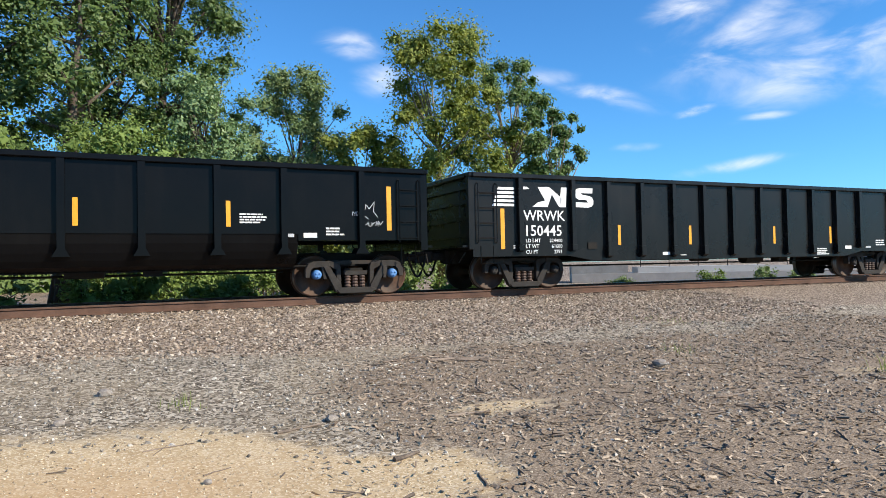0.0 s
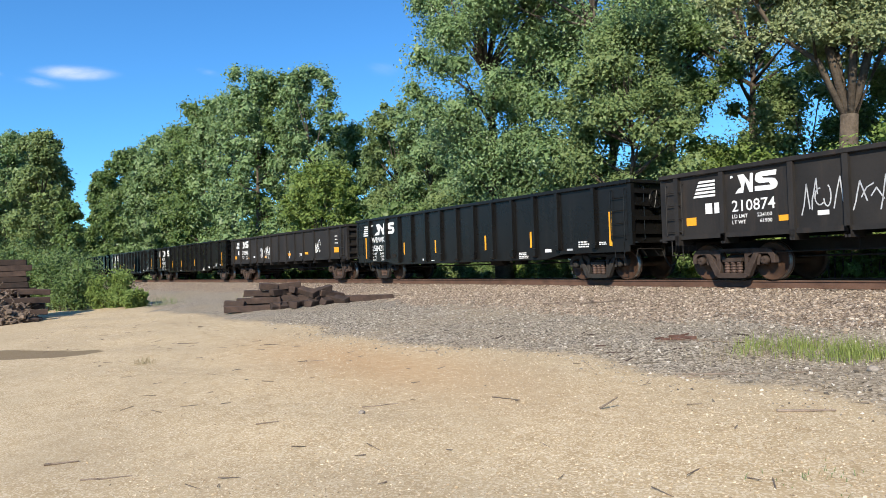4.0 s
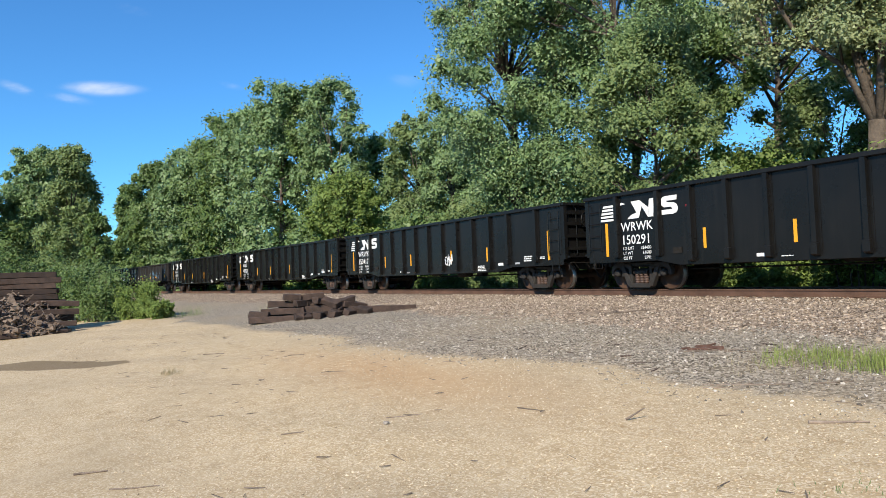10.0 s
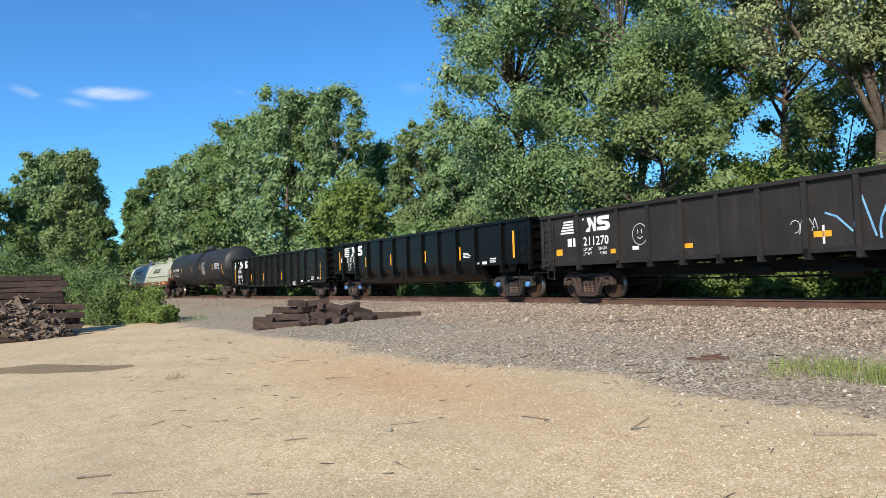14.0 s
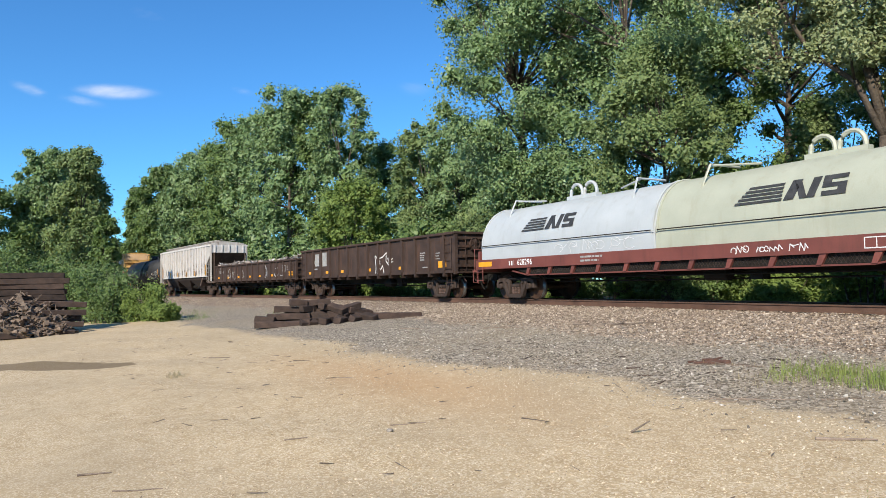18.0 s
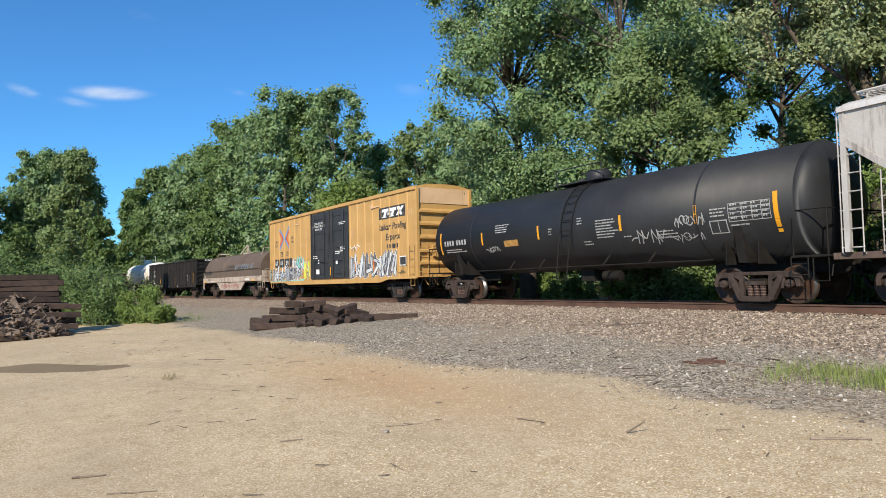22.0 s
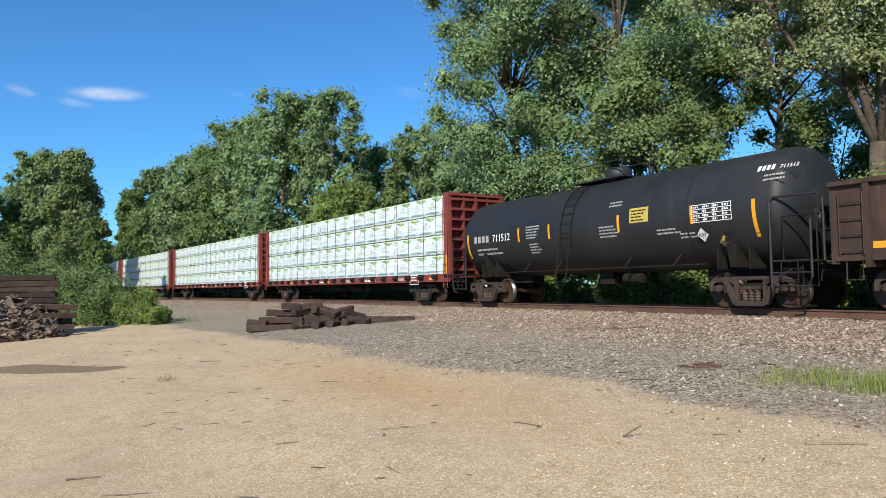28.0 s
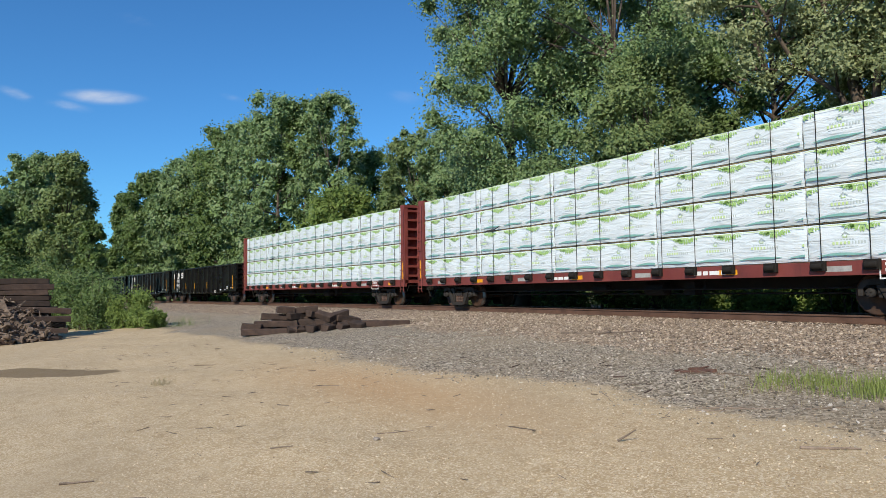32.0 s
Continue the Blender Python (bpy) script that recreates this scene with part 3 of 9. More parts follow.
def ground_material():
    m = bpy.data.materials.new("sand_gravel_ground")
    m.use_nodes = True
    nt = m.node_tree
    bsdf = nt.nodes["Principled BSDF"]
    tc = nt.nodes.new("ShaderNodeTexCoord")
    big = node(nt, "TexNoise", Scale=0.35, Detail=5.0, Roughness=0.6)
    mid = node(nt, "TexNoise", Scale=4.0, Detail=6.0, Roughness=0.7)
    fine = node(nt, "TexNoise", Scale=55.0, Detail=4.0, Roughness=0.75)
    stone = node(nt, "TexVoronoi", Scale=34.0)
    peb = node(nt, "TexVoronoi", Scale=70.0)
    for n in (big, mid, fine, stone, peb):
        nt.links.new(tc.outputs["Object"], n.inputs["Vector"])

    def one(src):
        c = nt.nodes.new("ShaderNodeSeparateColor")
        nt.links.new(src, c.inputs[0])
        return c.outputs[0]

    def ramp(src, stops):
        r = nt.nodes.new("ShaderNodeValToRGB")
        r.color_ramp.elements[0].position, r.color_ramp.elements[0].color = stops[0][0], (*stops[0][1], 1)
        r.color_ramp.elements[1].position, r.color_ramp.elements[1].color = stops[-1][0], (*stops[-1][1], 1)
        for pos, c in stops[1:-1]:
            r.color_ramp.elements.new(pos).color = (*c, 1)
        nt.links.new(src, r.inputs[0])
        return r.outputs["Color"]

    def mixed(fac, a, b, blend="MIX"):
        x = nt.nodes.new("ShaderNodeMix"); x.data_type = "RGBA"; x.blend_type = blend
        for k, v in (("Factor", fac), ("A", a), ("B", b)):
            if isinstance(v, (int, float)):
                x.inputs[k].default_value = v
            elif isinstance(v, tuple):
                x.inputs[k].default_value = (*v, 1)
            else:
                nt.links.new(v, x.inputs[k])
        return x.outputs["Result"]

    def attr(name):
        a = nt.nodes.new("ShaderNodeAttribute"); a.attribute_name = name
        # ragged edges
        mr = nt.nodes.new("ShaderNodeMath"); mr.operation = "MULTIPLY_ADD"; mr.inputs[1].default_value = 0.9; mr.inputs[2].default_value = -0.45
        nt.links.new(mid.outputs["Fac"], mr.inputs[0])
        ad = nt.nodes.new("ShaderNodeMath"); ad.operation = "ADD"
        nt.links.new(a.outputs["Fac"], ad.inputs[0]); nt.links.new(mr.outputs[0], ad.inputs[1])
        s = nt.nodes.new("ShaderNodeMapRange"); s.interpolation_type = "SMOOTHSTEP"
        s.inputs["From Min"].default_value, s.inputs["From Max"].default_value = 0.3, 0.7
        nt.links.new(ad.outputs[0], s.inputs["Value"])
        return s.outputs[0]

    def soft(name):
        a = nt.nodes.new("ShaderNodeAttribute"); a.attribute_name = name
        return a.outputs["Fac"]

    cell, grain = one(stone.outputs["Color"]), one(peb.outputs["Color"])
    sand = ramp(mid.outputs["Fac"], ((0.3, (0.37, 0.272, 0.152)), (0.5, (0.465, 0.355, 0.212)), (0.72, (0.55, 0.440, 0.285))))
    sand = mixed(ramp(grain, ((0.62, (0, 0, 0)), (0.80, (0.70, 0.70, 0.70)))), sand, (0.68, 0.585, 0.43))
    sand = mixed(ramp(grain, ((0.04, (0.45, 0.45, 0.45)), (0.20, (0, 0, 0)))), sand, (0.27, 0.19, 0.11))
    sand = mixed(ramp(fine.outputs["Fac"], ((0.34, (0.40, 0.40, 0.40)), (0.50, (0.0, 0.0, 0.0)))), sand, (0.30, 0.21, 0.125))
    sand = mixed(ramp(big.outputs["Fac"], ((0.45, (0, 0, 0)), (0.68, (0.5, 0.5, 0.5)))), sand, (0.385, 0.305, 0.20))
    sand = mixed(soft("ochre"), sand, (0.46, 0.28, 0.135))
    grey = ramp(cell, ((0.08, (0.060, 0.048, 0.036)), (0.5, (0.245, 0.206, 0.156)), (0.95, (0.50, 0.44, 0.355))))
    grey = mixed(ramp(big.outputs["Fac"], ((0.42, (0, 0, 0)), (0.66, (0.5, 0.5, 0.5)))), grey, (0.34, 0.27, 0.18))
    brown = ramp(cell, ((0.08, (0.050, 0.035, 0.025)), (0.5, (0.225, 0.167, 0.119)), (0.92, (0.50, 0.41, 0.32))))
    chip = ramp(fine.outputs["Fac"], ((0.3, (0.070, 0.051, 0.036)), (0.5, (0.225, 0.173, 0.124)), (0.72, (0.48, 0.39, 0.295))))
    stony = attr("gravel")
    col = mixed(stony, sand, grey)
    col = mixed(attr("chips"), col, chip)
    col = mixed(attr("ballast"), col, brown)
    wet = attr("puddle")
    col = mixed(ramp(wet, ((0.0, (0, 0, 0)), (1.0, (0.80, 0.80, 0.80)))), col, (0.150, 0.108, 0.060))
    nt.links.new(col, bsdf.inputs["Base Color"])
    bsdf.inputs["Roughness"].default_value = 0.92
    bsdf.inputs["Specular IOR Level"].default_value = 0.2
    h1 = nt.nodes.new("ShaderNodeMath"); h1.operation = "MULTIPLY_ADD"; h1.inputs[1].default_value = -0.8
    nt.links.new(stone.outputs["Distance"], h1.inputs[0]); nt.links.new(fine.outputs["Fac"], h1.inputs[2])
    bp = node(nt, "Bump", Strength=0.75, Distance=0.019)
    nt.links.new(h1.outputs[0], bp.inputs["Height"])
    deep = nt.nodes.new("ShaderNodeMapRange")
    deep.inputs["To Min"].default_value, deep.inputs["To Max"].default_value = 0.16, 0.42
    nt.links.new(stony, deep.inputs["Value"])
    nt.links.new(deep.outputs[0], bp.inputs["Strength"])
    nt.links.new(bp.outputs[0], bsdf.inputs["Normal"])
    return m


def build_ground():
    def steps(lo, hi, a, b, fine_step):
        inner = list(np.arange(a, b + 1e-6, fine_step))
        left, right, k = [], [], fine_step * 1.4
        v = a
        while v > lo:
            v -= k; k *= 1.22; left.append(max(v, lo))
        v, k = b, fine_step * 1.4
        while v < hi:
            v += k; k *= 1.22; right.append(min(v, hi))
        return np.array(left[::-1] + inner + right)
    xs, ys = steps(-2500, 2500, -42, 16, 0.3), steps(-2500, 2500, -4, 22, 0.25)
    gx, gy = np.meshgrid(xs, ys)
    gz = ground_z(gx, gy)
    verts = np.stack([gx.ravel(), gy.ravel(), gz.ravel()], -1)
    n, k = len(xs), len(ys)
    i = (np.arange(k - 1)[:, None] * n + np.arange(n - 1)[None, :]).ravel()
    faces = np.stack([i, i + 1, i + n + 1, i + n], -1)
    me = quick_mesh("ground", verts, faces, ground_material(), flat=False)
    for name, val in zip(("ballast", "gravel", "chips", "ochre", "puddle"), ground_zones(gx, gy)):
        a = me.attributes.new(name, "FLOAT", "POINT")
        a.data.foreach_set("value", val.ravel().astype(np.float32))
    tagged(new("ground", me), "tan sand, grey gravel and brown ballast yard ground", "ground", kind="structure")


def build_track():
    bed = thing("railway_track", "rusty steel rails on wooden ties in brown ballast", "railway track", kind="structure")
    prof = ((-0.070, -0.180), (-0.070, -0.165), (-0.012, -0.145), (-0.010, -0.045), (-0.036, -0.035), (-0.036, -0.006), (-0.028, 0.0),
            (0.028, 0.0), (0.036, -0.006), (0.036, -0.035), (0.010, -0.045), (0.012, -0.145), (0.070, -0.165), (0.070, -0.180))
    ss = list(np.arange(-760, -80, 8.0)) + list(np.arange(-80, 40, 1.5)) + list(np.arange(40, 620, 8.0))
    for off in (0.755, -0.755):
        verts, faces = [], []
        for s in ss:
            for o, z in prof:
                x, y, a = track(s, off + o)
                verts.append((x, y, RAIL_Z + z))
        n = len(prof)
        for i in range(len(ss) - 1):
            for j in range(n):
                faces.append((i * n + j, i * n + (j + 1) % n, (i + 1) * n + (j + 1) % n, (i + 1) * n + j))
        me = quick_mesh("rail", verts, faces, RAIL_SIDE)
        me.materials.append(RAIL_TOP)
        top = np.array([1 if (k % n) == 6 else 0 for k in range(len(faces))], np.int32)
        me.polygons.foreach_set("material_index", top)
        part("rail", me, None, bed, "rust-brown steel rail with a bright worn head")
    bm = bmesh.new()
    box(bm, -0.115, 0.115, -1.3, 1.3, -0.18, 0.0)
    tie = finish("tie", bm, TIE, 0.012)
    rng = random.Random(4)
    for i in range(190):
        s = -70 + i * 0.51
        x, y, a = track(s + rng.uniform(-0.03, 0.03))
        ob = part("tie", tie, None, bed)
        ob.matrix_basis = pose(x, y, RAIL_Z - 0.178 + rng.uniform(-0.012, 0.0), 0, 0, math.degrees(a) + rng.uniform(-1, 1)) @ Matrix.Translation((0, rng.uniform(-0.05, 0.05), 0))
    bm = bmesh.new()
    box(bm, -0.09, 0.09, -0.16, 0.16, 0, 0.02)
    plate = finish("tie_plate", bm, RAIL_SIDE)
    for i in range(0, 190):
        s = -70 + i * 0.51
        if not -32 < s < 22:
            continue
        x, y, a = track(s, 0.755)
        ob = part("tie_plate", plate, None, bed)
        ob.matrix_basis = pose(x, y, RAIL_Z - 0.19, 0, 0, math.degrees(a))


def stones(name, label, count, size, place, material, seed, facets=1):
    """Loose stones as one object: rough lumps, each turned and stretched by chance, at places drawn by place(rng, n)."""
    rng = np.random.default_rng(seed)
    if facets:
        base = np.array([(1, 0, -0.35), (-0.5, 0.87, -0.35), (-0.5, -0.87, -0.35), (0.25, 0.42, 0.75), (-0.55, 0.0, 0.75), (0.25, -0.45, 0.75)], float)
        tri = np.array([(3, 4, 5), (0, 1, 3), (1, 4, 3), (1, 2, 4), (2, 5, 4), (2, 0, 5), (0, 3, 5)])
    else:
        # grit: low three-sided chips
        base = np.array([(1, 0, -0.25), (-0.5, 0.87, -0.25), (-0.5, -0.87, -0.25), (0.1, 0.1, 0.7)], float)
        tri = np.array([(0, 1, 3), (1, 2, 3), (2, 0, 3)])
    p, r = place(rng, count)
    n, m = len(p), len(base)
    shape = base[None] * rng.uniform(0.65, 1.15, (n, m, 1)) + rng.normal(0, 0.14, (n, m, 3))
    shape *= rng.uniform(0.6, 1.2, (n, 1, 3)) * np.array([1.25, 0.85, 0.85]) * (size * r)[:, None, None]
    ang = np.stack([rng.uniform(0, 6.28, n), rng.normal(0, 0.65, n), np.zeros(n)], -1)
    ca, sa = np.cos(ang), np.sin(ang)
    z = np.zeros(n); o = np.ones(n)
    rz = np.stack([np.stack([ca[:, 0], -sa[:, 0], z], -1), np.stack([sa[:, 0], ca[:, 0], z], -1), np.stack([z, z, o], -1)], 1)
    rx = np.stack([np.stack([o, z, z], -1), np.stack([z, ca[:, 1], -sa[:, 1]], -1), np.stack([z, sa[:, 1], ca[:, 1]], -1)], 1)
    shape = np.einsum("nij,nkj->nki", np.einsum("nij,njk->nik", rz, rx), shape)
    verts = (shape + p[:, None, :]).reshape(-1, 3)
    faces = (tri[None] + (np.arange(n) * m)[:, None, None]).reshape(-1, 3)
    tagged(new(name, quick_mesh(name, verts, faces, material)), label, "gravel", kind="stuff")


def stone_material(name, tones):
    m = bpy.data.materials.new(name)
    m.use_nodes = True
    nt = m.node_tree
    bsdf = nt.nodes["Principled BSDF"]
    geo = nt.nodes.new("ShaderNodeNewGeometry")
    r = nt.nodes.new("ShaderNodeValToRGB")
    r.color_ramp.elements[0].color = (*tones[0], 1)
    r.color_ramp.elements[1].color = (*tones[-1], 1)
    for i, c in enumerate(tones[1:-1]):
        r.color_ramp.elements.new((i + 1) / (len(tones) - 1)).color = (*c, 1)
    nt.links.new(geo.outputs["Random Per Island"], r.inputs[0])
    tc = nt.nodes.new("ShaderNodeTexCoord")
    nz = node(nt, "TexNoise", Scale=70.0, Detail=3.0)
    nt.links.new(tc.outputs["Object"], nz.inputs["Vector"])
    mx = nt.nodes.new("ShaderNodeMix"); mx.data_type = "RGBA"; mx.blend_type = "OVERLAY"; mx.inputs["Factor"].default_value = 0.6
    nt.links.new(r.outputs[0], mx.inputs["A"]); nt.links.new(nz.outputs["Fac"], mx.inputs["B"])
    nt.links.new(mx.outputs["Result"], bsdf.inputs["Base Color"])
    bsdf.inputs["Roughness"].default_value = 0.9
    return m


def build_stones():
    def strip(lo, hi, x0, x1, keep):
        def place(rng, n):
            s = rng.uniform(x0, x1, n); d = rng.uniform(lo, hi, n)
            x, y, a = track_line(s, d)
            z = keep(x, y)
            ok = rng.random(n) < z
            x, y = x[ok], y[ok]
            return np.stack([x, y, ground_z(x, y) + 0.002], -1), rng.uniform(0.55, 1.2, len(x)) ** 1.5
        return place
    bal = stone_material("ballast_stone", ((0.070, 0.049, 0.034), (0.25, 0.192, 0.138), (0.38, 0.305, 0.228), (0.12, 0.086, 0.062), (0.31, 0.24, 0.175), (0.56, 0.48, 0.39)))
    gry = stone_material("grey_stone", ((0.060, 0.050, 0.039), (0.25, 0.215, 0.172), (0.36, 0.322, 0.265), (0.10, 0.083, 0.065), (0.29, 0.254, 0.205), (0.60, 0.55, 0.48)))
    pale = stone_material("pale_pebble", ((0.33, 0.245, 0.15), (0.50, 0.40, 0.27), (0.66, 0.57, 0.43), (0.20, 0.145, 0.09)))
    stones("ballast_stones", "broken brown and grey ballast stones beside the rail", 42000, 0.034, strip(0.9, 7.0, -24, 16, lambda x, y: ground_zones(x, y)[0]), bal, 1)
    stones("ballast_stones", "broken brown ballast stones along the far track", 8000, 0.036, strip(0.9, 7.0, -70, -24, lambda x, y: ground_zones(x, y)[0]), bal, 2)
    stones("gravel_stones", "crushed grey gravel beside the ballast", 30000, 0.023, strip(4.8, 12.0, -16, 15, lambda x, y: np.clip(ground_zones(x, y)[1] - 0.6 * ground_zones(x, y)[0], 0, 1)), gry, 3)
    stones("pebbles", "scattered pale pebbles on the sand", 16000, 0.0095, strip(8.5, 15.6, -22, 8, lambda x, y: np.clip(1 - ground_zones(x, y)[1], 0.05, 1) * (1 - ground_zones(x, y)[4])), pale, 4)
    stones("sand_grit", "coarse pale grit strewn over the sand", 62000, 0.0098, strip(8.4, 15.4, -12, 5, lambda x, y: np.clip(1 - ground_zones(x, y)[1], 0.12, 1) * (1 - ground_zones(x, y)[4])), pale, 5, facets=0)
    stones("gravel_grit", "fine dark and pale grit between the gravel stones", 26000, 0.012, strip(5.5, 11.5, -14, 10, lambda x, y: np.clip(ground_zones(x, y)[1], 0, 1)), gry, 6, facets=0)


build_ground()
build_track()
build_stones()

# ---- rolling stock: x forward, the seen side at -y, z from the rail top ----
WHEEL_R = 0.457
MESHES = {}


def cached(key, make):
    if key not in MESHES:
        MESHES[key] = make()
    return MESHES[key]


def truck_meshes(style):
    cast = CAST_BROWN if style == "brown" else CAST

    def wheel():
        bm = bmesh.new()
        lathe(bm, ((-0.825, 0.12), (-0.80, 0.14), (-0.79, 0.39), (-0.82, 0.415), (-0.82, WHEEL_R - 0.004), (-0.70, WHEEL_R), (-0.685, WHEEL_R + 0.026), (-0.665, WHEEL_R + 0.026),
                   (-0.66, 0.40), (-0.72, 0.36), (-0.70, 0.15), (-0.64, 0.12), (-0.64, 0.08), (0.64, 0.08), (0.64, 0.12), (0.70, 0.15), (0.72, 0.36), (0.66, 0.40),
                   (0.665, WHEEL_R + 0.026), (0.685, WHEEL_R + 0.026), (0.70, WHEEL_R), (0.82, WHEEL_R - 0.004), (0.82, 0.415), (0.79, 0.39), (0.80, 0.14), (0.825, 0.12)), 18)
        smooth(bm, 35)
        me = finish("wheelset", bm, WHEEL)
        me.materials.append(TREAD)
        for p in me.polygons:
            r = math.hypot(p.center.x, p.center.z)
            if r > WHEEL_R - 0.025 and abs(p.normal.y) < 0.75:
                p.material_index = 1
        return me

    def cap(mat):
        def make():
            bm = bmesh.new()
            lathe(bm, ((-1.16, 0.055), (-1.155, 0.085), (-1.10, 0.105), (-0.98, 0.11), (-0.98, 0.09)), 14)
            for j in range(3):
                a = 2.1 * j + 0.5
                for sgn in (-1,):
                    tube(bm, [(0.045 * math.cos(a), sgn * 1.15, 0.045 * math.sin(a)), (0.045 * math.cos(a), sgn * 1.178, 0.045 * math.sin(a))], 0.016, 6)
            smooth(bm, 30)
            return finish("bearing_cap", bm, mat)
        return make

    def frame_mesh():
        bm = bmesh.new()
        # one casting: hoods over the bearings, slanting arms with a window, a set-back top chord and a low spring seat
        def piece(o, y0, y1):
            prism(bm, o, y0, y1)
        for s in (-1, 1):
            piece([(s * 1.15, 0.42), (s * 1.15, 0.60), (s * 1.08, 0.73), (s * 0.96, 0.78), (s * 0.62, 0.785), (s * 0.60, 0.66), (s * 0.98, 0.65), (s * 1.04, 0.58), (s * 1.05, 0.42)], -1.10, -0.93)
            piece([(s * 0.75, 0.66), (s * 0.61, 0.67), (s * 0.34, 0.24), (s * 0.34, 0.10), (s * 0.47, 0.10)], -1.12, -0.97)
            piece([(s * 0.74, 0.38), (s * 0.78, 0.66), (s * 0.70, 0.66), (s * 0.66, 0.38)], -1.08, -0.95)
            piece([(s * 0.63, 0.785), (s * 0.37, 0.74), (s * 0.34, 0.64), (s * 0.33, 0.12), (s * 0.41, 0.12), (s * 0.44, 0.60), (s * 0.61, 0.67)], -1.08, -0.97)
        piece(((-0.62, 0.79), (0.62, 0.79), (0.60, 0.70), (-0.60, 0.70)), -1.02, -0.94)
        piece(((-0.38, 0.06), (0.38, 0.06), (0.47, 0.15), (0.36, 0.19), (-0.36, 0.19), (-0.47, 0.15)), -1.13, -0.92)
        piece(((-0.26, 0.46), (0.26, 0.46), (0.28, 0.56), (-0.28, 0.56)), -1.10, -0.88)
        return finish("side_frame", bm, cast, 0.010)

    def springs():
        bm = bmesh.new()
        for k in (-0.17, 0.0, 0.17):
            prof = []
            for i in range(9):
                z = 0.19 + 0.27 * i / 8
                prof.append((z, 0.078 if i % 2 else 0.058))
            lathe(bm, prof, 10, "z", (k, -1.02, 0))
        return finish("spring_nest", bm, SPRING)

    def bolster():
        bm = bmesh.new()
        box(bm, -0.22, 0.22, -0.95, 0.95, 0.42, 0.62)
        box(bm, -0.06, 0.06, -0.9, 0.9, 0.25, 0.33)
        lathe(bm, ((0.60, 0.2), (0.80, 0.2)), 14, "z")
        return finish("bolster", bm, UNDER, 0.01)

    return (cached("wheelset", wheel), cached("cap_" + style, cap(BLUE_CAP if style == "blue" else CAST if style == "grey" else CAST_BROWN)),
            cached("frame_" + style, frame_mesh), cached("springs", springs), cached("bolster", bolster))


def add_trucks(car, centre, style="grey"):
    wheel, cap, frame_me, spring, bolster = truck_meshes(style)
    for s in (1, -1):
        t = part("truck", bolster, None, car, "cast steel two-axle truck")
        t.location = (s * centre, 0, 0)
        for side in (0, 180):
            f = part("side_frame", frame_me, None, t)
            f.rotation_euler = (0, 0, radians(side))
            q = part("spring_nest", spring, None, t)
            q.rotation_euler = (0, 0, radians(side))
        for dx in (0.889, -0.889):
            w = part("wheelset", wheel, None, t, "rusty steel wheels on an axle")
            w.location = (dx, 0, WHEEL_R)
            for side in (0, 180):
                c = part("bearing_cap", cap, None, t)
                c.location = (dx, 0, WHEEL_R + 0.03)
                c.rotation_euler = (0, 0, radians(side))


def coupler_gear(car, half, z=0.85, mat=None):
    """Coupler, draft pocket, hose, lever and hand brake at both ends."""
    def make():
        bm = bmesh.new()
        box(bm, -0.65, 0.12, -0.16, 0.16, -0.16, 0.16)
        box(bm, 0.10, 0.45, -0.075, 0.075, -0.09, 0.09)
        prism(bm, ((0.43, -0.14), (0.62, -0.17), (0.72, -0.06), (0.60, 0.0), (0.70, 0.12), (0.50, 0.16), (0.43, 0.10)), -0.14, 0.14, "z")
        return finish("coupler", bm, UNDER, 0.012)

    def hose():
        bm = bmesh.new()
        pts = [(0.15 + 0.5 * t, -0.32 + 0.1 * t, -0.05 - 0.42 * math.sin(math.pi * t) - 0.02 * t) for t in (i / 8 for i in range(9))]
        tube(bm, pts, 0.028, 6)
        tube(bm, [(0.12, -0.3, 0.02), (0.14, -1.35, 0.04), (0.14, -1.42, -0.2)], 0.016, 5)
        return finish("air_hose", bm, UNDER)
    a, b = cached("coupler", make), cached("air_hose", hose)
    for s in (1, -1):
        for nm, me in (("coupler", a), ("air_hose", b)):
            ob = part(nm, me, None, car)
            ob.location = (s * half, 0, z)
            ob.rotation_euler = (0, 0, 0 if s > 0 else math.pi)


def ladder(name, car, x0, x1, z0, z1, y, material, rungs=4, stand=0.07):
    bm = bmesh.new()
    s = -1 if y < 0 else 1
    yy = y + s * stand
    for x in (x0, x1):
        tube(bm, [(x, y, z1), (x, yy, z1 - 0.03), (x, yy, z0 + 0.03), (x, y, z0)], 0.016, 5)
    for i in range(rungs):
        z = z0 + (z1 - z0) * (i + 0.35) / rungs
        tube(bm, [(x0 - 0.02, yy, z), (x1 + 0.02, yy, z)], 0.014, 5)
    return part(name, bm, material, car)


def stirrup(car, x, y, z, material, w=0.34, h=0.42):
    bm = bmesh.new()
    tube(bm, [(x - w / 2, y, z), (x - w / 2, y, z - h), (x + w / 2, y, z - h), (x + w / 2, y, z)], 0.016, 5)
    return part("stirrup_step", bm, material, car)


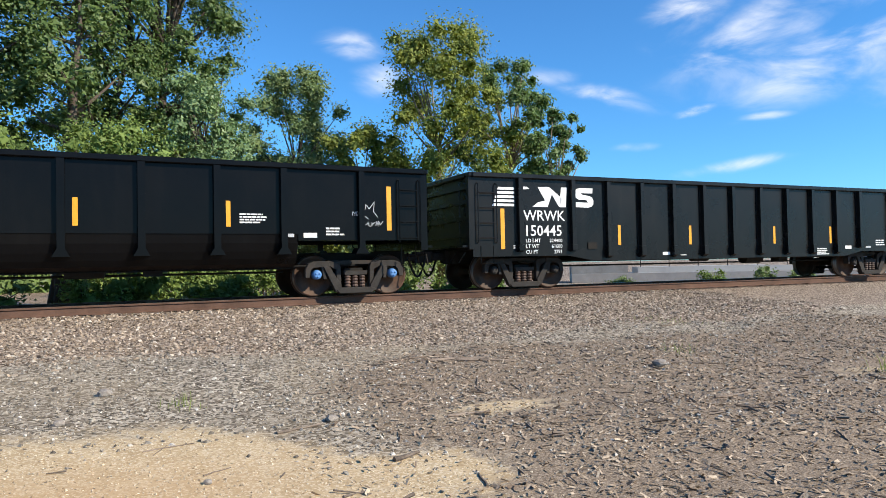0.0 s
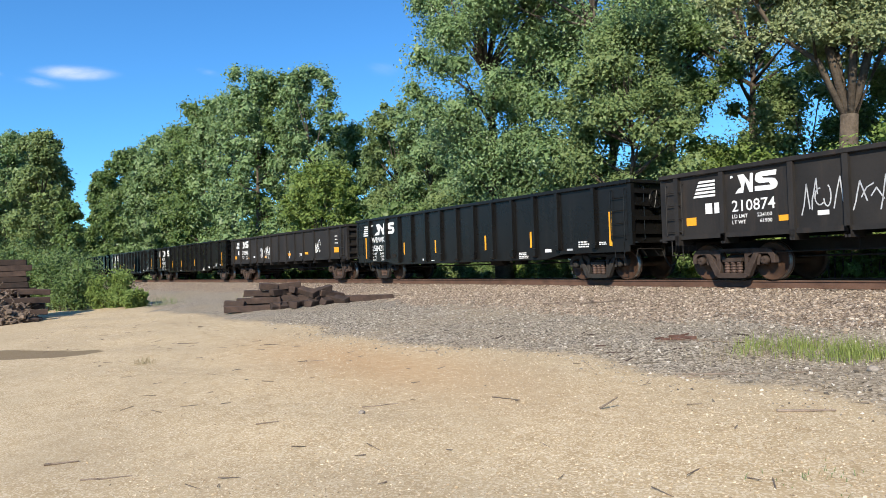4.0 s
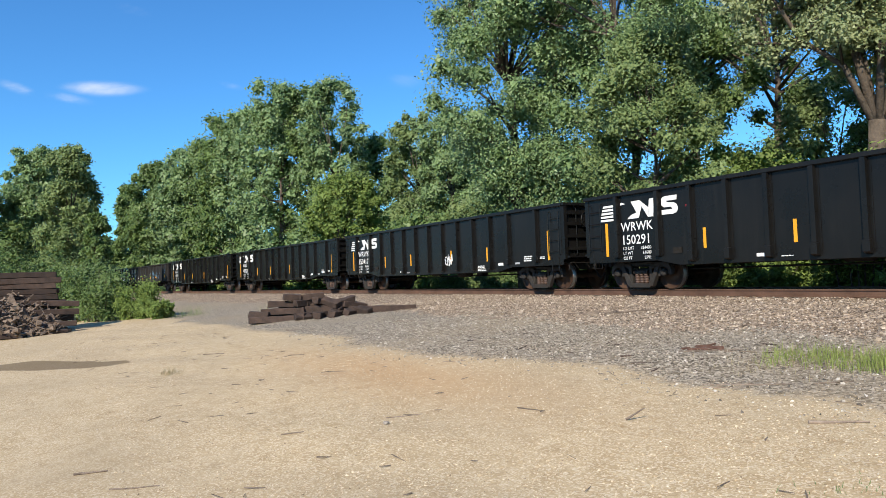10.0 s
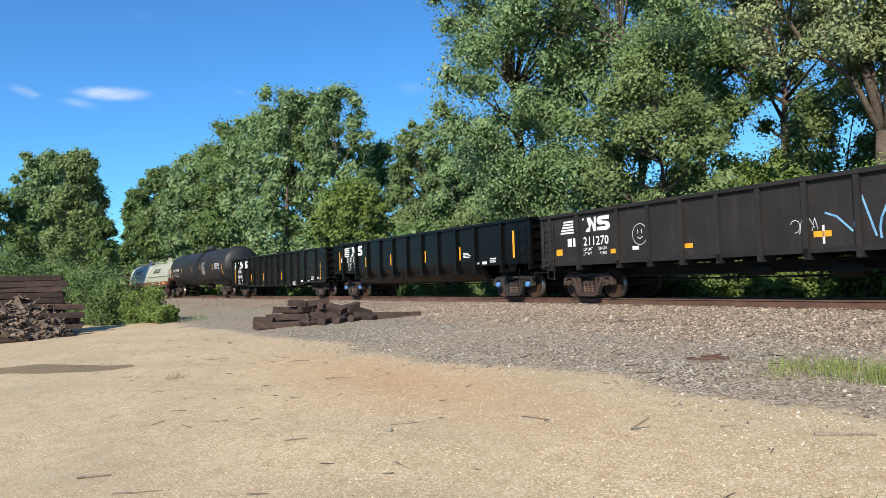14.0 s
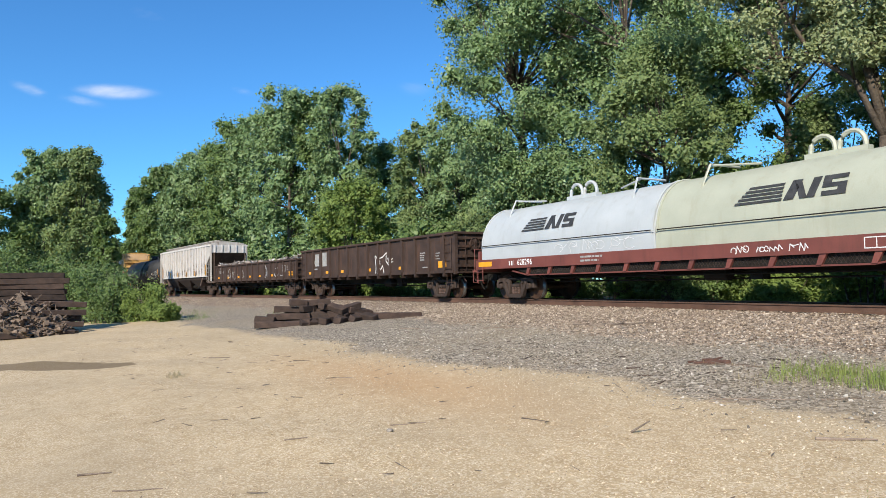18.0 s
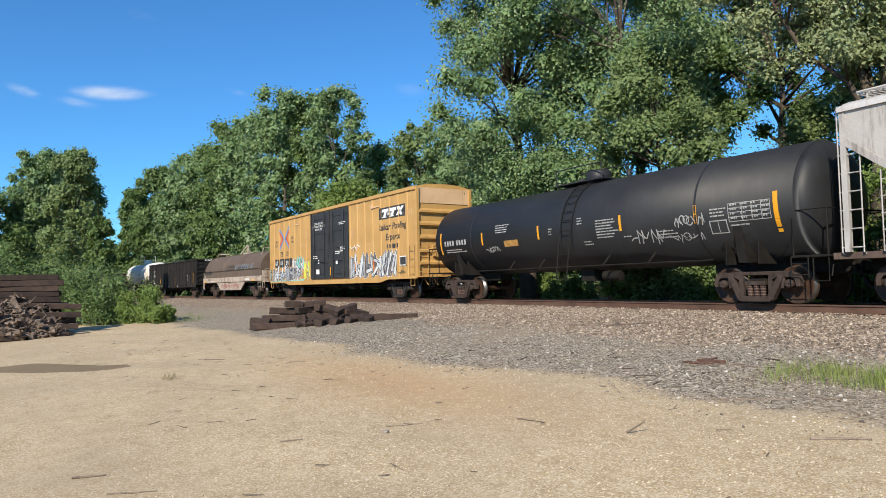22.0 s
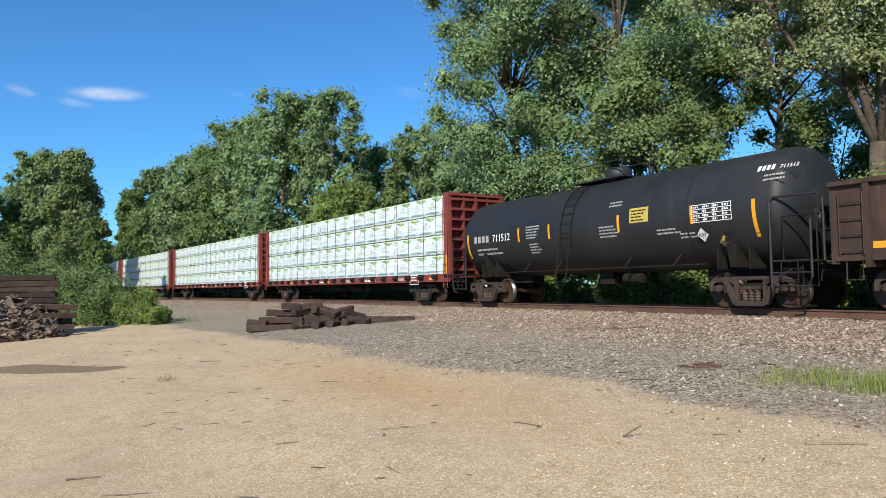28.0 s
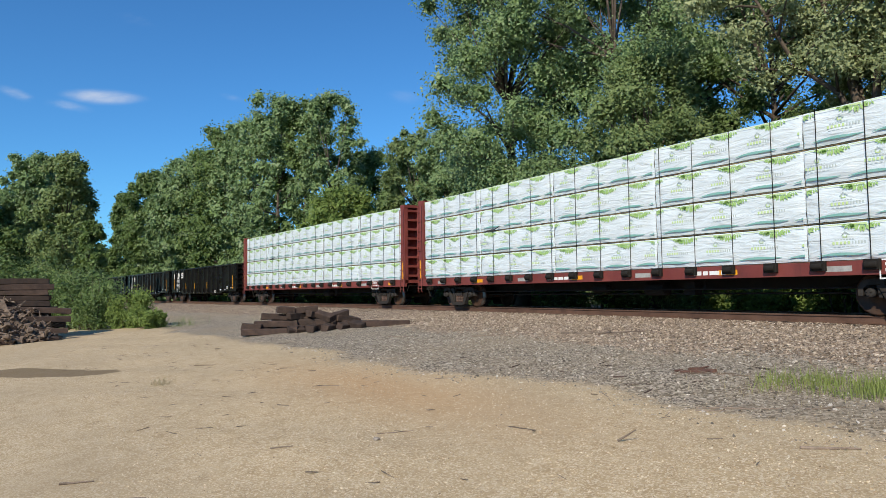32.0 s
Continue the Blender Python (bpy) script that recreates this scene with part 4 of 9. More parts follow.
def end_gear(car, half, z0, z1, material, width=1.45):
    """End ladder, brake wheel and grab irons on both ends."""
    for s in (1, -1):
        bm = bmesh.new()
        x = s * (half + 0.07)
        for y in (-width + 0.05, -width + 0.5):
            tube(bm, [(s * half, y, z1 - 0.05), (x, y, z1 - 0.08), (x, y, z0), (s * half, y, z0)], 0.016, 5)
        for i in range(4):
            z = z0 + (z1 - z0) * (i + 0.4) / 4
            tube(bm, [(x, -width + 0.03, z), (x, -width + 0.52, z)], 0.014, 5)
        part("end_ladder", bm, material, car)
    bm = bmesh.new()
    x = half + 0.16
    ring = [(x, -0.55 + 0.26 * math.cos(a), (z0 + z1) / 2 + 0.35 + 0.26 * math.sin(a)) for a in (2 * math.pi * i / 14 for i in range(15))]
    tube(bm, ring, 0.016, 5)
    for a in (0.3, 1.35, 2.4):
        tube(bm, [(x, -0.55 + 0.26 * math.cos(a), (z0 + z1) / 2 + 0.35 + 0.26 * math.sin(a)), (x, -0.55 - 0.26 * math.cos(a), (z0 + z1) / 2 + 0.35 - 0.26 * math.sin(a))], 0.012, 5)
    box(bm, half, half + 0.14, -0.68, -0.42, (z0 + z1) / 2 + 0.1, (z0 + z1) / 2 + 0.6)
    part("brake_wheel", bm, material, car)
    # platform and brake rigging below
    for s in (1, -1):
        bm = bmesh.new()
        box(bm, min(s * half, s * (half + 0.25)), max(s * half, s * (half + 0.25)), -width, width, z0 - 0.10, z0 - 0.05)
        for k in range(5):
            y = -1.1 + 0.5 * k
            tube(bm, [(s * half, y, z0 - 0.2), (s * (half + 0.12), y + 0.12, z0 - 0.45)], 0.02, 5)
        part("end_platform", bm, material, car)


def under_gear(car, half, material, z=0.95, seed=1):
    """Centre sill, brake cylinder, reservoir and pipes."""
    rng = random.Random(seed)
    bm = bmesh.new()
    box(bm, -half, half, -0.22, 0.22, z - 0.32, z)
    part("centre_sill", bm, material, car)
    bm = bmesh.new()
    lathe(bm, ((1.2, 0.05), (1.22, 0.19), (1.9, 0.19), (1.95, 0.05)), 14, "x", (0, -0.75, z - 0.28))
    part("brake_cylinder", bm, material, car)
    bm = bmesh.new()
    lathe(bm, ((-0.9, 0.05), (-0.88, 0.13), (-0.3, 0.13), (-0.25, 0.05)), 12, "x", (0, -0.8, z - 0.25))
    part("air_reservoir", bm, material, car)
    bm = bmesh.new()
    box(bm, 2.6, 2.95, -0.9, -0.6, z - 0.45, z - 0.1)
    part("brake_valve", bm, material, car)
    bm = bmesh.new()
    tube(bm, [(-half + 1.5, -1.05, z - 0.30), (half - 1.5, -1.05, z - 0.30)], 0.02, 5)
    tube(bm, [(-half + 3.0, -0.55, z - 0.42), (half - 3.0, -0.55, z - 0.42)], 0.025, 5)
    for x in (-3.6, 3.4):
        tube(bm, [(x, -1.05, z - 0.02), (x, -1.05, z - 0.32)], 0.018, 5)
    part("brake_pipe", bm, material, car)


def gondola(style, half=8.35, top=2.83, mat=None, under=None, truck="grey", posts=None, label="", name="gondola_car", low=None, inset=None):
    """An open-top gondola. belly: sides deepen between the trucks; tub: rounded lower sides; teeth: straight sill with gussets below."""
    mat, under = mat or BLACK, under or UNDER
    car = thing(name, label, "freight car", "cars of the train")
    w = 1.50
    high = {"belly": 0.82, "tub": 1.36, "teeth": 1.12}[style]
    low = low or {"belly": 0.68, "tub": 1.36, "teeth": 1.12}[style]
    t = half - 3.3
    for s in (-1, 1):
        bm = bmesh.new()
        o = [(-half, top), (-half, high), (-t - 0.6, high), (-t + 0.2, low), (t - 0.2, low), (t + 0.6, high), (half, high), (half, top)]
        if style != "belly":
            o = [(-half, top), (-half, high), (half, high), (half, top)]
        prism(bm, o, s * (w - 0.02), s * w)
        part("side_wall", bm, mat, car)
        bm = bmesh.new()
        box(bm, -half - 0.02, half + 0.02, min(s * (w - 0.06), s * (w + 0.10)), max(s * (w - 0.06), s * (w + 0.10)), top - 0.11, top)
        part("top_chord", bm, mat, car, bevel=0.015)
        if style == "tub":
            bm = bmesh.new()
            arc = [(s * (w - 0.50 * (1 - math.cos(a)) - 0.02), 1.36 - 0.72 * math.sin(a)) for a in (math.pi / 2 * i / 6 for i in range(7))] + [(s * 0.2, 0.62)]
            for a, b in zip(arc, arc[1:]):
                q = [bm.verts.new(p) for p in ((-half + 2.9, *a), (half - 2.9, *a), (half - 2.9, *b), (-half + 2.9, *b))]
                bm.faces.new(q)
            for e in (-1, 1):
                vs = [bm.verts.new((e * (half - 2.9), *p)) for p in arc] + [bm.verts.new((e * (half - 2.9), s * 0.2, 1.36))]
                bm.faces.new(vs)
            part("tub_side", bm, mat, car)
            for e in (-1, 1):
                bm = bmesh.new()
                box(bm, min(e * half, e * (half - 2.9)), max(e * half, e * (half - 2.9)), min(s * (w - 0.1), s * w), max(s * (w - 0.1), s * w), 1.22, 1.36)
                part("end_sill", bm, mat, car)
    bm = bmesh.new()
    if style == "belly":
        box(bm, -half, half, -w + 0.03, w - 0.03, 1.0, 1.06)
        box(bm, -t, t, -w + 0.05, w - 0.05, low + 0.05, low + 0.10)
    elif style == "teeth":
        box(bm, -half, half, -w + 0.03, w - 0.03, 1.12, 1.18)
    else:
        box(bm, -half, -half + 2.9, -w + 0.03, w - 0.03, 1.30, 1.36)
        box(bm, half - 2.9, half, -w + 0.03, w - 0.03, 1.30, 1.36)
        box(bm, -half + 2.9, half - 2.9, -1.0, 1.0, 0.62, 0.68)
    part("floor", bm, under, car)
    for s in (-1, 1):
        bm = bmesh.new()
        box(bm, min(s * half, s * (half - 0.05)), max(s * half, s * (half - 0.05)), -w + 0.02, w - 0.02, 1.0, top - 0.02)
        part("end_wall", bm, mat, car)
        for z in (1.35, 1.75, 2.15, 2.5):
            bm = bmesh.new()
            box(bm, min(s * half, s * (half + 0.09)), max(s * half, s * (half + 0.09)), -w + 0.14, w - 0.14, z - 0.05, z + 0.05)
            part("end_rib", bm, mat, car)
        for y in (-w + 0.06, w - 0.06):
            bm = bmesh.new()
            box(bm, min(s * (half - 0.06), s * (half + 0.10)), max(s * (half - 0.06), s * (half + 0.10)), y - 0.07, y + 0.07, 1.0, top - 0.01)
            part("corner_post", bm, mat, car)
        bm = bmesh.new()
        box(bm, min(s * (half - 0.08), s * (half + 0.12)), max(s * (half - 0.08), s * (half + 0.12)), -w - 0.06, w + 0.06, top - 0.10, top + 0.005)
        part("end_chord", bm, mat, car, bevel=0.015)
    # side posts
    posts = posts or [-half + 1.28, -half + 2.83] + [-half + 2.83 + (2 * half - 5.66) * i / 10 for i in range(1, 10)] + [half - 2.83, half - 1.28]

    def post_mesh(kind):
        def make():
            bm = bmesh.new()

            def hat(z0):
                # a pressed hat section with side flanges
                prism(bm, ((-0.125, 0), (0.125, 0), (0.125, -0.012), (0.068, -0.012), (0.056, -0.11), (-0.056, -0.11), (-0.068, -0.012), (-0.125, -0.012)), z0, top - 0.11, "z")
            if kind == "belly":
                hat(0.86)
                prism(bm, ((0, 0.74), (0, 1.06), (-0.135, 1.04), (-0.135, 0.80)), -0.075, 0.075, "x")
            elif kind == "short":
                hat(0.94)
                prism(bm, ((0, 0.92), (0, 1.12), (-0.13, 1.10), (-0.13, 0.96)), -0.07, 0.07, "x")
            elif kind == "tub":
                prism(bm, ((-0.075, 0.02), (0.075, 0.02), (0.065, -0.10), (-0.065, -0.10)), 1.06, top - 0.11, "z")
                prism(bm, ((-0.075, 1.06), (0.075, 1.06), (0.15, 0.93), (-0.15, 0.93)), -0.10, 0.25, "y")
            else:
                prism(bm, ((-0.07, 0), (0.07, 0), (0.06, -0.085), (-0.06, -0.085)), 0.98, top - 0.11, "z")
                prism(bm, ((-0.06, 1.16), (0.06, 1.16), (0.06, 0.92), (-0.06, 0.92)), -0.085, 0.45, "y")
                prism(bm, ((-0.085, 0.92), (0.45, 1.12), (0.45, 1.16), (-0.085, 1.14)), -0.012, 0.012, "x")
            return finish("side_post", bm, mat)
        return cached("post_%s_%s_%.2f" % (kind, mat.name, top), make)
    for s in (-1, 1):
        for x in posts:
            kind = style
            if style == "belly" and abs(x) > t - 0.1:
                kind = "short"
            ob = part("side_post", post_mesh(kind), None, car)
            ob.location = (x, s * w, 0)
            if s > 0:
                ob.rotation_euler = (0, 0, math.pi)
    if style == "teeth":
        bm = bmesh.new()
        for s in (-1, 1):
            box(bm, -half, half, min(s * (w - 0.02), s * (w + 0.045)), max(s * (w - 0.02), s * (w + 0.045)), 1.06, 1.17)
        part("side_sill", bm, mat, car)
    for s in (-1, 1):
        ladder("side_ladder", car, s * (half - 0.12), s * (half - 0.62), 1.15, top - 0.25, -w, mat)
        ladder("side_ladder", car, s * (half - 0.12), s * (half - 0.62), 1.15, top - 0.25, w, mat)
        stirrup(car, s * (half - 0.38), -w, 1.08, mat)
    end_gear(car, half, 1.15, top - 0.1, mat)
    under_gear(car, half, under, 0.98)
    coupler_gear(car, half)
    add_trucks(car, half - (inset or (1.50 if style == "tub" else 1.66)), truck)
    return car


def emblem(car, z, h, y, stripes, zig, block, material=None):
    """The owner's mark as plain shapes: slanted bars, a wedge with a zigzag, and a rounded block; each has its own x range."""
    material = material or WHITE
    a, b = stripes
    polys = []
    for i in range(5):
        z0 = z + h * i / 5
        k = (b - a) * 0.30 * (i / 5)
        polys.append(((a + k, z0), (b, z0), (b, z0 + h * 0.125), (a + k + 0.03, z0 + h * 0.125)))
    plates("owner_mark", polys, y, material, car, "white slanted painted bars")
    u, w = zig[0], zig[1] - zig[0]

    def q(*pts):
        return [(u + w * px, z + h * pz) for px, pz in pts]
    polys = [q((0.22, 0), (0.56, 0), (0.50, 0.32), (0.34, 0.22)), q((0.50, 0.32), (0.56, 0), (0.66, 0.66), (0.60, 1.0), (0.34, 0.98)),
             q((0.60, 1.0), (0.66, 0.62), (0.82, 0.0), (0.90, 0.42)), q((0.82, 0), (0.97, 0), (1.0, 1.0), (0.87, 1.0))]
    polys.append(q((0.02, 0.84), (0.16, 0.88), (0.10, 0.98), (0.02, 0.98)))
    plates("owner_mark", polys, y, material, car, "white painted wedge and zigzag")
    u, w = block[0], block[1] - block[0]
    polys = [q((0.0, 0.02), (0.72, 0.0), (0.90, 0.06), (0.99, 0.18), (0.70, 0.26), (0.0, 0.27)), q((0.99, 0.18), (1.0, 0.36), (0.93, 0.52), (0.80, 0.60), (0.62, 0.40), (0.70, 0.26)),
             q((0.80, 0.60), (0.40, 0.66), (0.10, 0.48), (0.22, 0.40), (0.62, 0.40)), q((0.02, 0.66), (0.06, 0.53), (0.10, 0.48), (0.40, 0.66), (0.34, 0.74), (0.04, 0.84)), q((0.04, 0.84), (0.34, 0.74), (0.95, 0.74), (0.97, 1.0), (0.30, 1.0), (0.12, 0.95))]
    plates("owner_mark", polys, y, material, car, "white painted rounded block")


def slim_reflectors(car, y, xs, z0, z1, w=0.09, tall=()):
    for x in xs:
        plates("reflector", [rect(x - w / 2, x + w / 2, z0, z1)], y, YELLOW, car, "yellow reflective strip")
    for x, a, b in tall:
        plates("reflector", [rect(x - w / 2 - 0.01, x + w / 2 + 0.01, a, b)], y, YELLOW, car, "long yellow reflective strip")


def gon_marks(car, mark, number, half, data, rng, tub=False, red_dot=False):
    y = -1.506
    if tub:
        emblem(car, 2.12, 0.50, y, (-7.45, -6.45), (-6.40, -5.62), (-5.38, -4.86))
        plates("mark_bar", [rect(-7.52, -7.34, 1.83, 2.07)], y, WHITE, car)
        plates("mark_bar", [rect(-7.28, -7.20, 1.83, 2.07)], y, WHITE, car)
        letters(number, -6.78, 1.83, 0.25, y, car)
        rows, tx = (1.67, 1.53, 1.39), -6.60
        slim_reflectors(car, y, (-4.47, -1.78, 1.42, 4.13), 1.50, 2.02, tall=((-7.70, 1.44, 2.42), (7.61, 1.44, 2.42)))
        polys = bars(4.35, 1.74, 0.55, 4, 0.03, 0.025, rng) + bars(6.15, 1.46, 0.42, 3, 0.035, 0.03, rng) + [rect(5.66, 5.95, 1.28, 1.38)]
        plates("data_plate", [rect(5.22, 5.46, 1.29, 1.36)], y, GREY_SPRAY, car)
        bx = -4.85
        bz = 1.36
    else:
        emblem(car, 2.04, 0.50, y, (-7.82, -7.20), (-6.97, -5.66), (-5.43, -4.84))
        letters(mark, -6.95, 1.70, 0.25, y, car)
        letters(number, -6.95, 1.32, 0.26, y, car)
        rows, tx = (1.16, 1.02, 0.88), -6.90
        slim_reflectors(car, y, (-4.03, -1.58, 1.71, 4.18), 1.08, 1.60, tall=((-7.54, 1.00, 1.98), (7.65, 1.00, 1.98)))
        polys = bars(3.55, 0.90, 0.55, 4, 0.03, 0.025, rng) + bars(6.35, 1.14, 0.5, 3, 0.04, 0.03, rng) + [rect(4.85, 5.15, 0.90, 1.0), rect(-2.58, -2.32, 0.80, 0.88)]
        polys += bars(-7.25, 1.06, 0.26, 2, 0.03, 0.02, rng) + bars(7.2, 1.10, 0.28, 2, 0.03, 0.02, rng) + bars(-1.95, 0.78, 0.3, 1, 0.02, 0.02, rng)
        plates("data_plate", [rect(5.85, 6.10, 0.92, 0.98)], y, GREY_SPRAY, car)
        bx, bz = -5.05, 0.98
    for line, z in zip(data, rows):
        letters(line, tx, z, 0.088, y, car)
    plates("data_stencil", polys, y, WHITE, car)
    bm = bmesh.new()
    box(bm, bx, bx + 0.28, -1.525, -1.502, bz, bz + 0.17)
    part("card_board", bm, UNDER, car)
    if red_dot:
        plates("red_dot", [[(-4.45 + 0.055 * math.cos(a), 2.22 + 0.055 * math.sin(a)) for a in (6.283 * i / 12 for i in range(12))]], y - 0.09, RED, car)


def teeth_marks(car, number, half, rng, top_mark=True):
    y = -1.506
    emblem(car, 2.08, 0.44, y, (-7.37, -6.72), (-6.30, -5.68), (-5.65, -5.08))
    letters(number, -6.28, 1.66, 0.26, y, car)
    letters("LD LMT 224100", -6.28, 1.50, 0.085, y, car)
    letters("LT WT   61900", -6.28, 1.36, 0.085, y, car)
    plates("mark_bar", [rect(-7.02, -6.82, 1.66, 1.92)], y, WHITE, car)
    plates("mark_bar", [rect(-6.76, -6.60, 1.66, 1.92)], y, WHITE, car)
    plates("data_stencil", bars(half - 1.2, 2.2, 0.35, 3, 0.06, 0.12, rng) + bars(half - 5.5, 1.45, 0.4, 3, 0.03, 0.03, rng) + [rect(-half + 4.1, -half + 4.35, 1.42, 1.52), rect(half - 6.9, half - 6.85, 1.25, 1.65)], y, WHITE, car)
    for x, w, h, z in ((-half + 0.85, 0.30, 0.2, 1.40), (-half + 3.35, 0.28, 0.13, 1.36), (-half + 6.1, 0.26, 0.12, 1.36), (-half + 9.7, 0.40, 0.13, 1.40), (half - 4.6, 0.42, 0.13, 1.40), (half - 1.05, 0.5, 0.26, 1.40)):
        plates("reflector", [rect(x - w / 2, x + w / 2, z, z + h)], y, YELLOW, car, "yellow reflective patch")

# ---- the train, from its head: each car with the place of its middle at the start ----
CARS = []
HALF = 8.35


def enlist(car, s, centre):
    CARS.append((car, s, centre))
    return car


def black_gons():
    rng = random.Random(11)
    names = "black steel gondola car with side posts and yellow reflector strips"
    belly = gondola("belly", HALF, 2.83, BLACK, label=names)
    kinds = [(17.77, "WRWK", "150445", True), (-18.71, "AOK", "40880", True), (-36.75, "WRWK", "150376", True), (-54.8, "AOK", "41101", True), (-90.84, "WRWK", "150421", False),
             (-126.72, "AOK", "40792", True), (-144.75, "WRWK", "150519", True), (-181.07, "WRWK", "150291", True), (-199.03, "WRWK", "150417", True), (-217.05, "AOK", "40963", True),
             (-235.08, "AOK", "40762", True), (-288.85, "AOK", "41104", False), (-608.4, "WRWK", "150452", False), (-626.4, "AOK", "40811", False), (-644.5, "WRWK", "150438", False)]
    first = True
    cars = []
    for s, mark, number, dot in kinds:
        car = belly if first else copy_thing(belly, Matrix())
        first = False
        cars.append((car, s, mark, number, dot))
    for car, s, mark, number, dot in cars:
        gon_marks(car, mark, number, HALF, ("LD LMT 224400", "LT WT   61600", "CU FT     2791"), rng, red_dot=dot and number != "150445")
        enlist(car, s, HALF - 1.66)
    for car, s, mark, number, dot in cars:
        if number == "40880":
            plates("rust_patch", [rect(-8.28, -7.72, 1.07, 2.62)], -1.5045, BROWN, car, "rust-brown bare steel patch behind the ladder")
    graff = {"40880": (-5.1, 1.55, 0.6, 0.35, 0.014), "150417": (0.9, 0.95, 0.9, 0.5, 0.05)}
    for car, s, mark, number, dot in cars:
        if number in graff:
            x, z, w, h, lw = graff[number]
            plates("spray_tag", scrawl(x, z, w, h, rng, 7, lw), -1.507, GREY_SPRAY if lw < 0.03 else WHITE, car, "white spray-painted tag")
    # rounded-side cars with blue bearing caps
    tub_posts = [-7.12, -5.54, -4.18, -2.82, -1.48, -0.15, 1.19, 2.53, 3.91, 5.24, 6.94]
    tub = gondola("tub", 8.45, 2.83, BLACK_NEW, truck="blue", posts=tub_posts, label="glossy black gondola car with rounded lower sides and blue bearing caps")
    tubs = [(-0.38, "212076"), (-162.78, "212164"), (-270.75, "212113")]
    made = [(tub if i == 0 else copy_thing(tub, Matrix()), s, n) for i, (s, n) in enumerate(tubs)]
    for car, s, n in made:
        gon_marks(car, "", n, 8.45, ("LD LMT 231400", "LT WT   54600", "CU FT     2796"), rng, tub=True)
        enlist(car, s, 8.45 - 1.50)
    x, z = 7.0, 1.55
    ring = [(x + 0.12 * math.cos(a), z + 0.10 + 0.10 * math.sin(a)) for a in (0.4 + 5.6 * i / 12 for i in range(13))]
    fox = ribbon([(x + 0.02, z + 0.22), (x + 0.06, z + 0.46), (x + 0.14, z + 0.36), (x + 0.26, z + 0.52), (x + 0.24, z + 0.30), (x + 0.34, z + 0.18)], 0.014) + ribbon(ring, 0.014)
    plates("spray_tag", fox + scrawl(x - 0.28, z + 0.20, 0.22, 0.12, rng, 4, 0.012) + scrawl(x + 0.14, z - 0.02, 0.30, 0.12, rng, 5, 0.012), -1.507, GREY_SPRAY, made[0][0], "thin white paint-pen drawing")
    # older cars with gusset feet
    tp = [-7.85, -6.5, -4.74, -3.55, -2.4, -1.25, -0.1, 1.05, 2.2, 3.35, 4.74, 6.5, 7.85]
    old = gondola("teeth", 8.3, 2.75, BLACK_OLD, truck="brown", posts=tp, label="dusty black gondola car with gusseted sill and spray-painted tags")
    olds = [(-72.9, "210874", "white"), (-108.83, "210866", "few"), (-253.15, "211270", "blue")]
    made = [(old if i == 0 else copy_thing(old, Matrix()), s, n, g) for i, (s, n, g) in enumerate(olds)]
    for car, s, n, g in made:
        teeth_marks(car, n, 8.3, rng)
        if g == "white":
            for i in range(9):
                x = (-4.55, -3.45, -2.3, -1.15, 0.0, 1.15, 2.3, 3.45, 4.9)[i]
                plates("spray_tag", scrawl(x, 1.35 + rng.uniform(0, 0.1), 0.85 + (i == 8) * 0.5, 0.75 + rng.uniform(0, 0.25), rng, 5, 0.028), -1.507, GREY_SPRAY, car, "pale spray-painted scrawl")
        elif g == "few":
            for x in (-3.0, -2.2, 4.6):
                plates("spray_tag", scrawl(x, 1.3, 0.8, 0.8, rng, 5, 0.05), -1.507, WHITE, car, "white spray-painted scrawl")
        else:
            plates("spray_tag", scrawl(1.6, 1.2, 3.6, 1.0, rng, 9, 0.045), -1.507, BLUE_SPRAY, car, "light blue spray-painted outline letters")
            plates("spray_tag", [q for q in ribbon([(-3.9 + 0.28 * math.cos(a), 1.85 + 0.3 * math.sin(a)) for a in (6.283 * i / 16 for i in range(17))], 0.022)] + ribbon([(-4.0, 1.78), (-3.9, 1.72), (-3.8, 1.78)], 0.022) + ribbon([(-3.97, 1.98), (-3.97, 1.88)], 0.03) + ribbon([(-3.83, 1.98), (-3.83, 1.88)], 0.03), -1.507, GREY_SPRAY, car, "chalk-white face drawing")
            plates("spray_tag", scrawl(0.7, 1.45, 0.6, 0.5, rng, 4, 0.018), -1.507, GREY_SPRAY, car)
        enlist(car, s, 8.3 - 1.66)


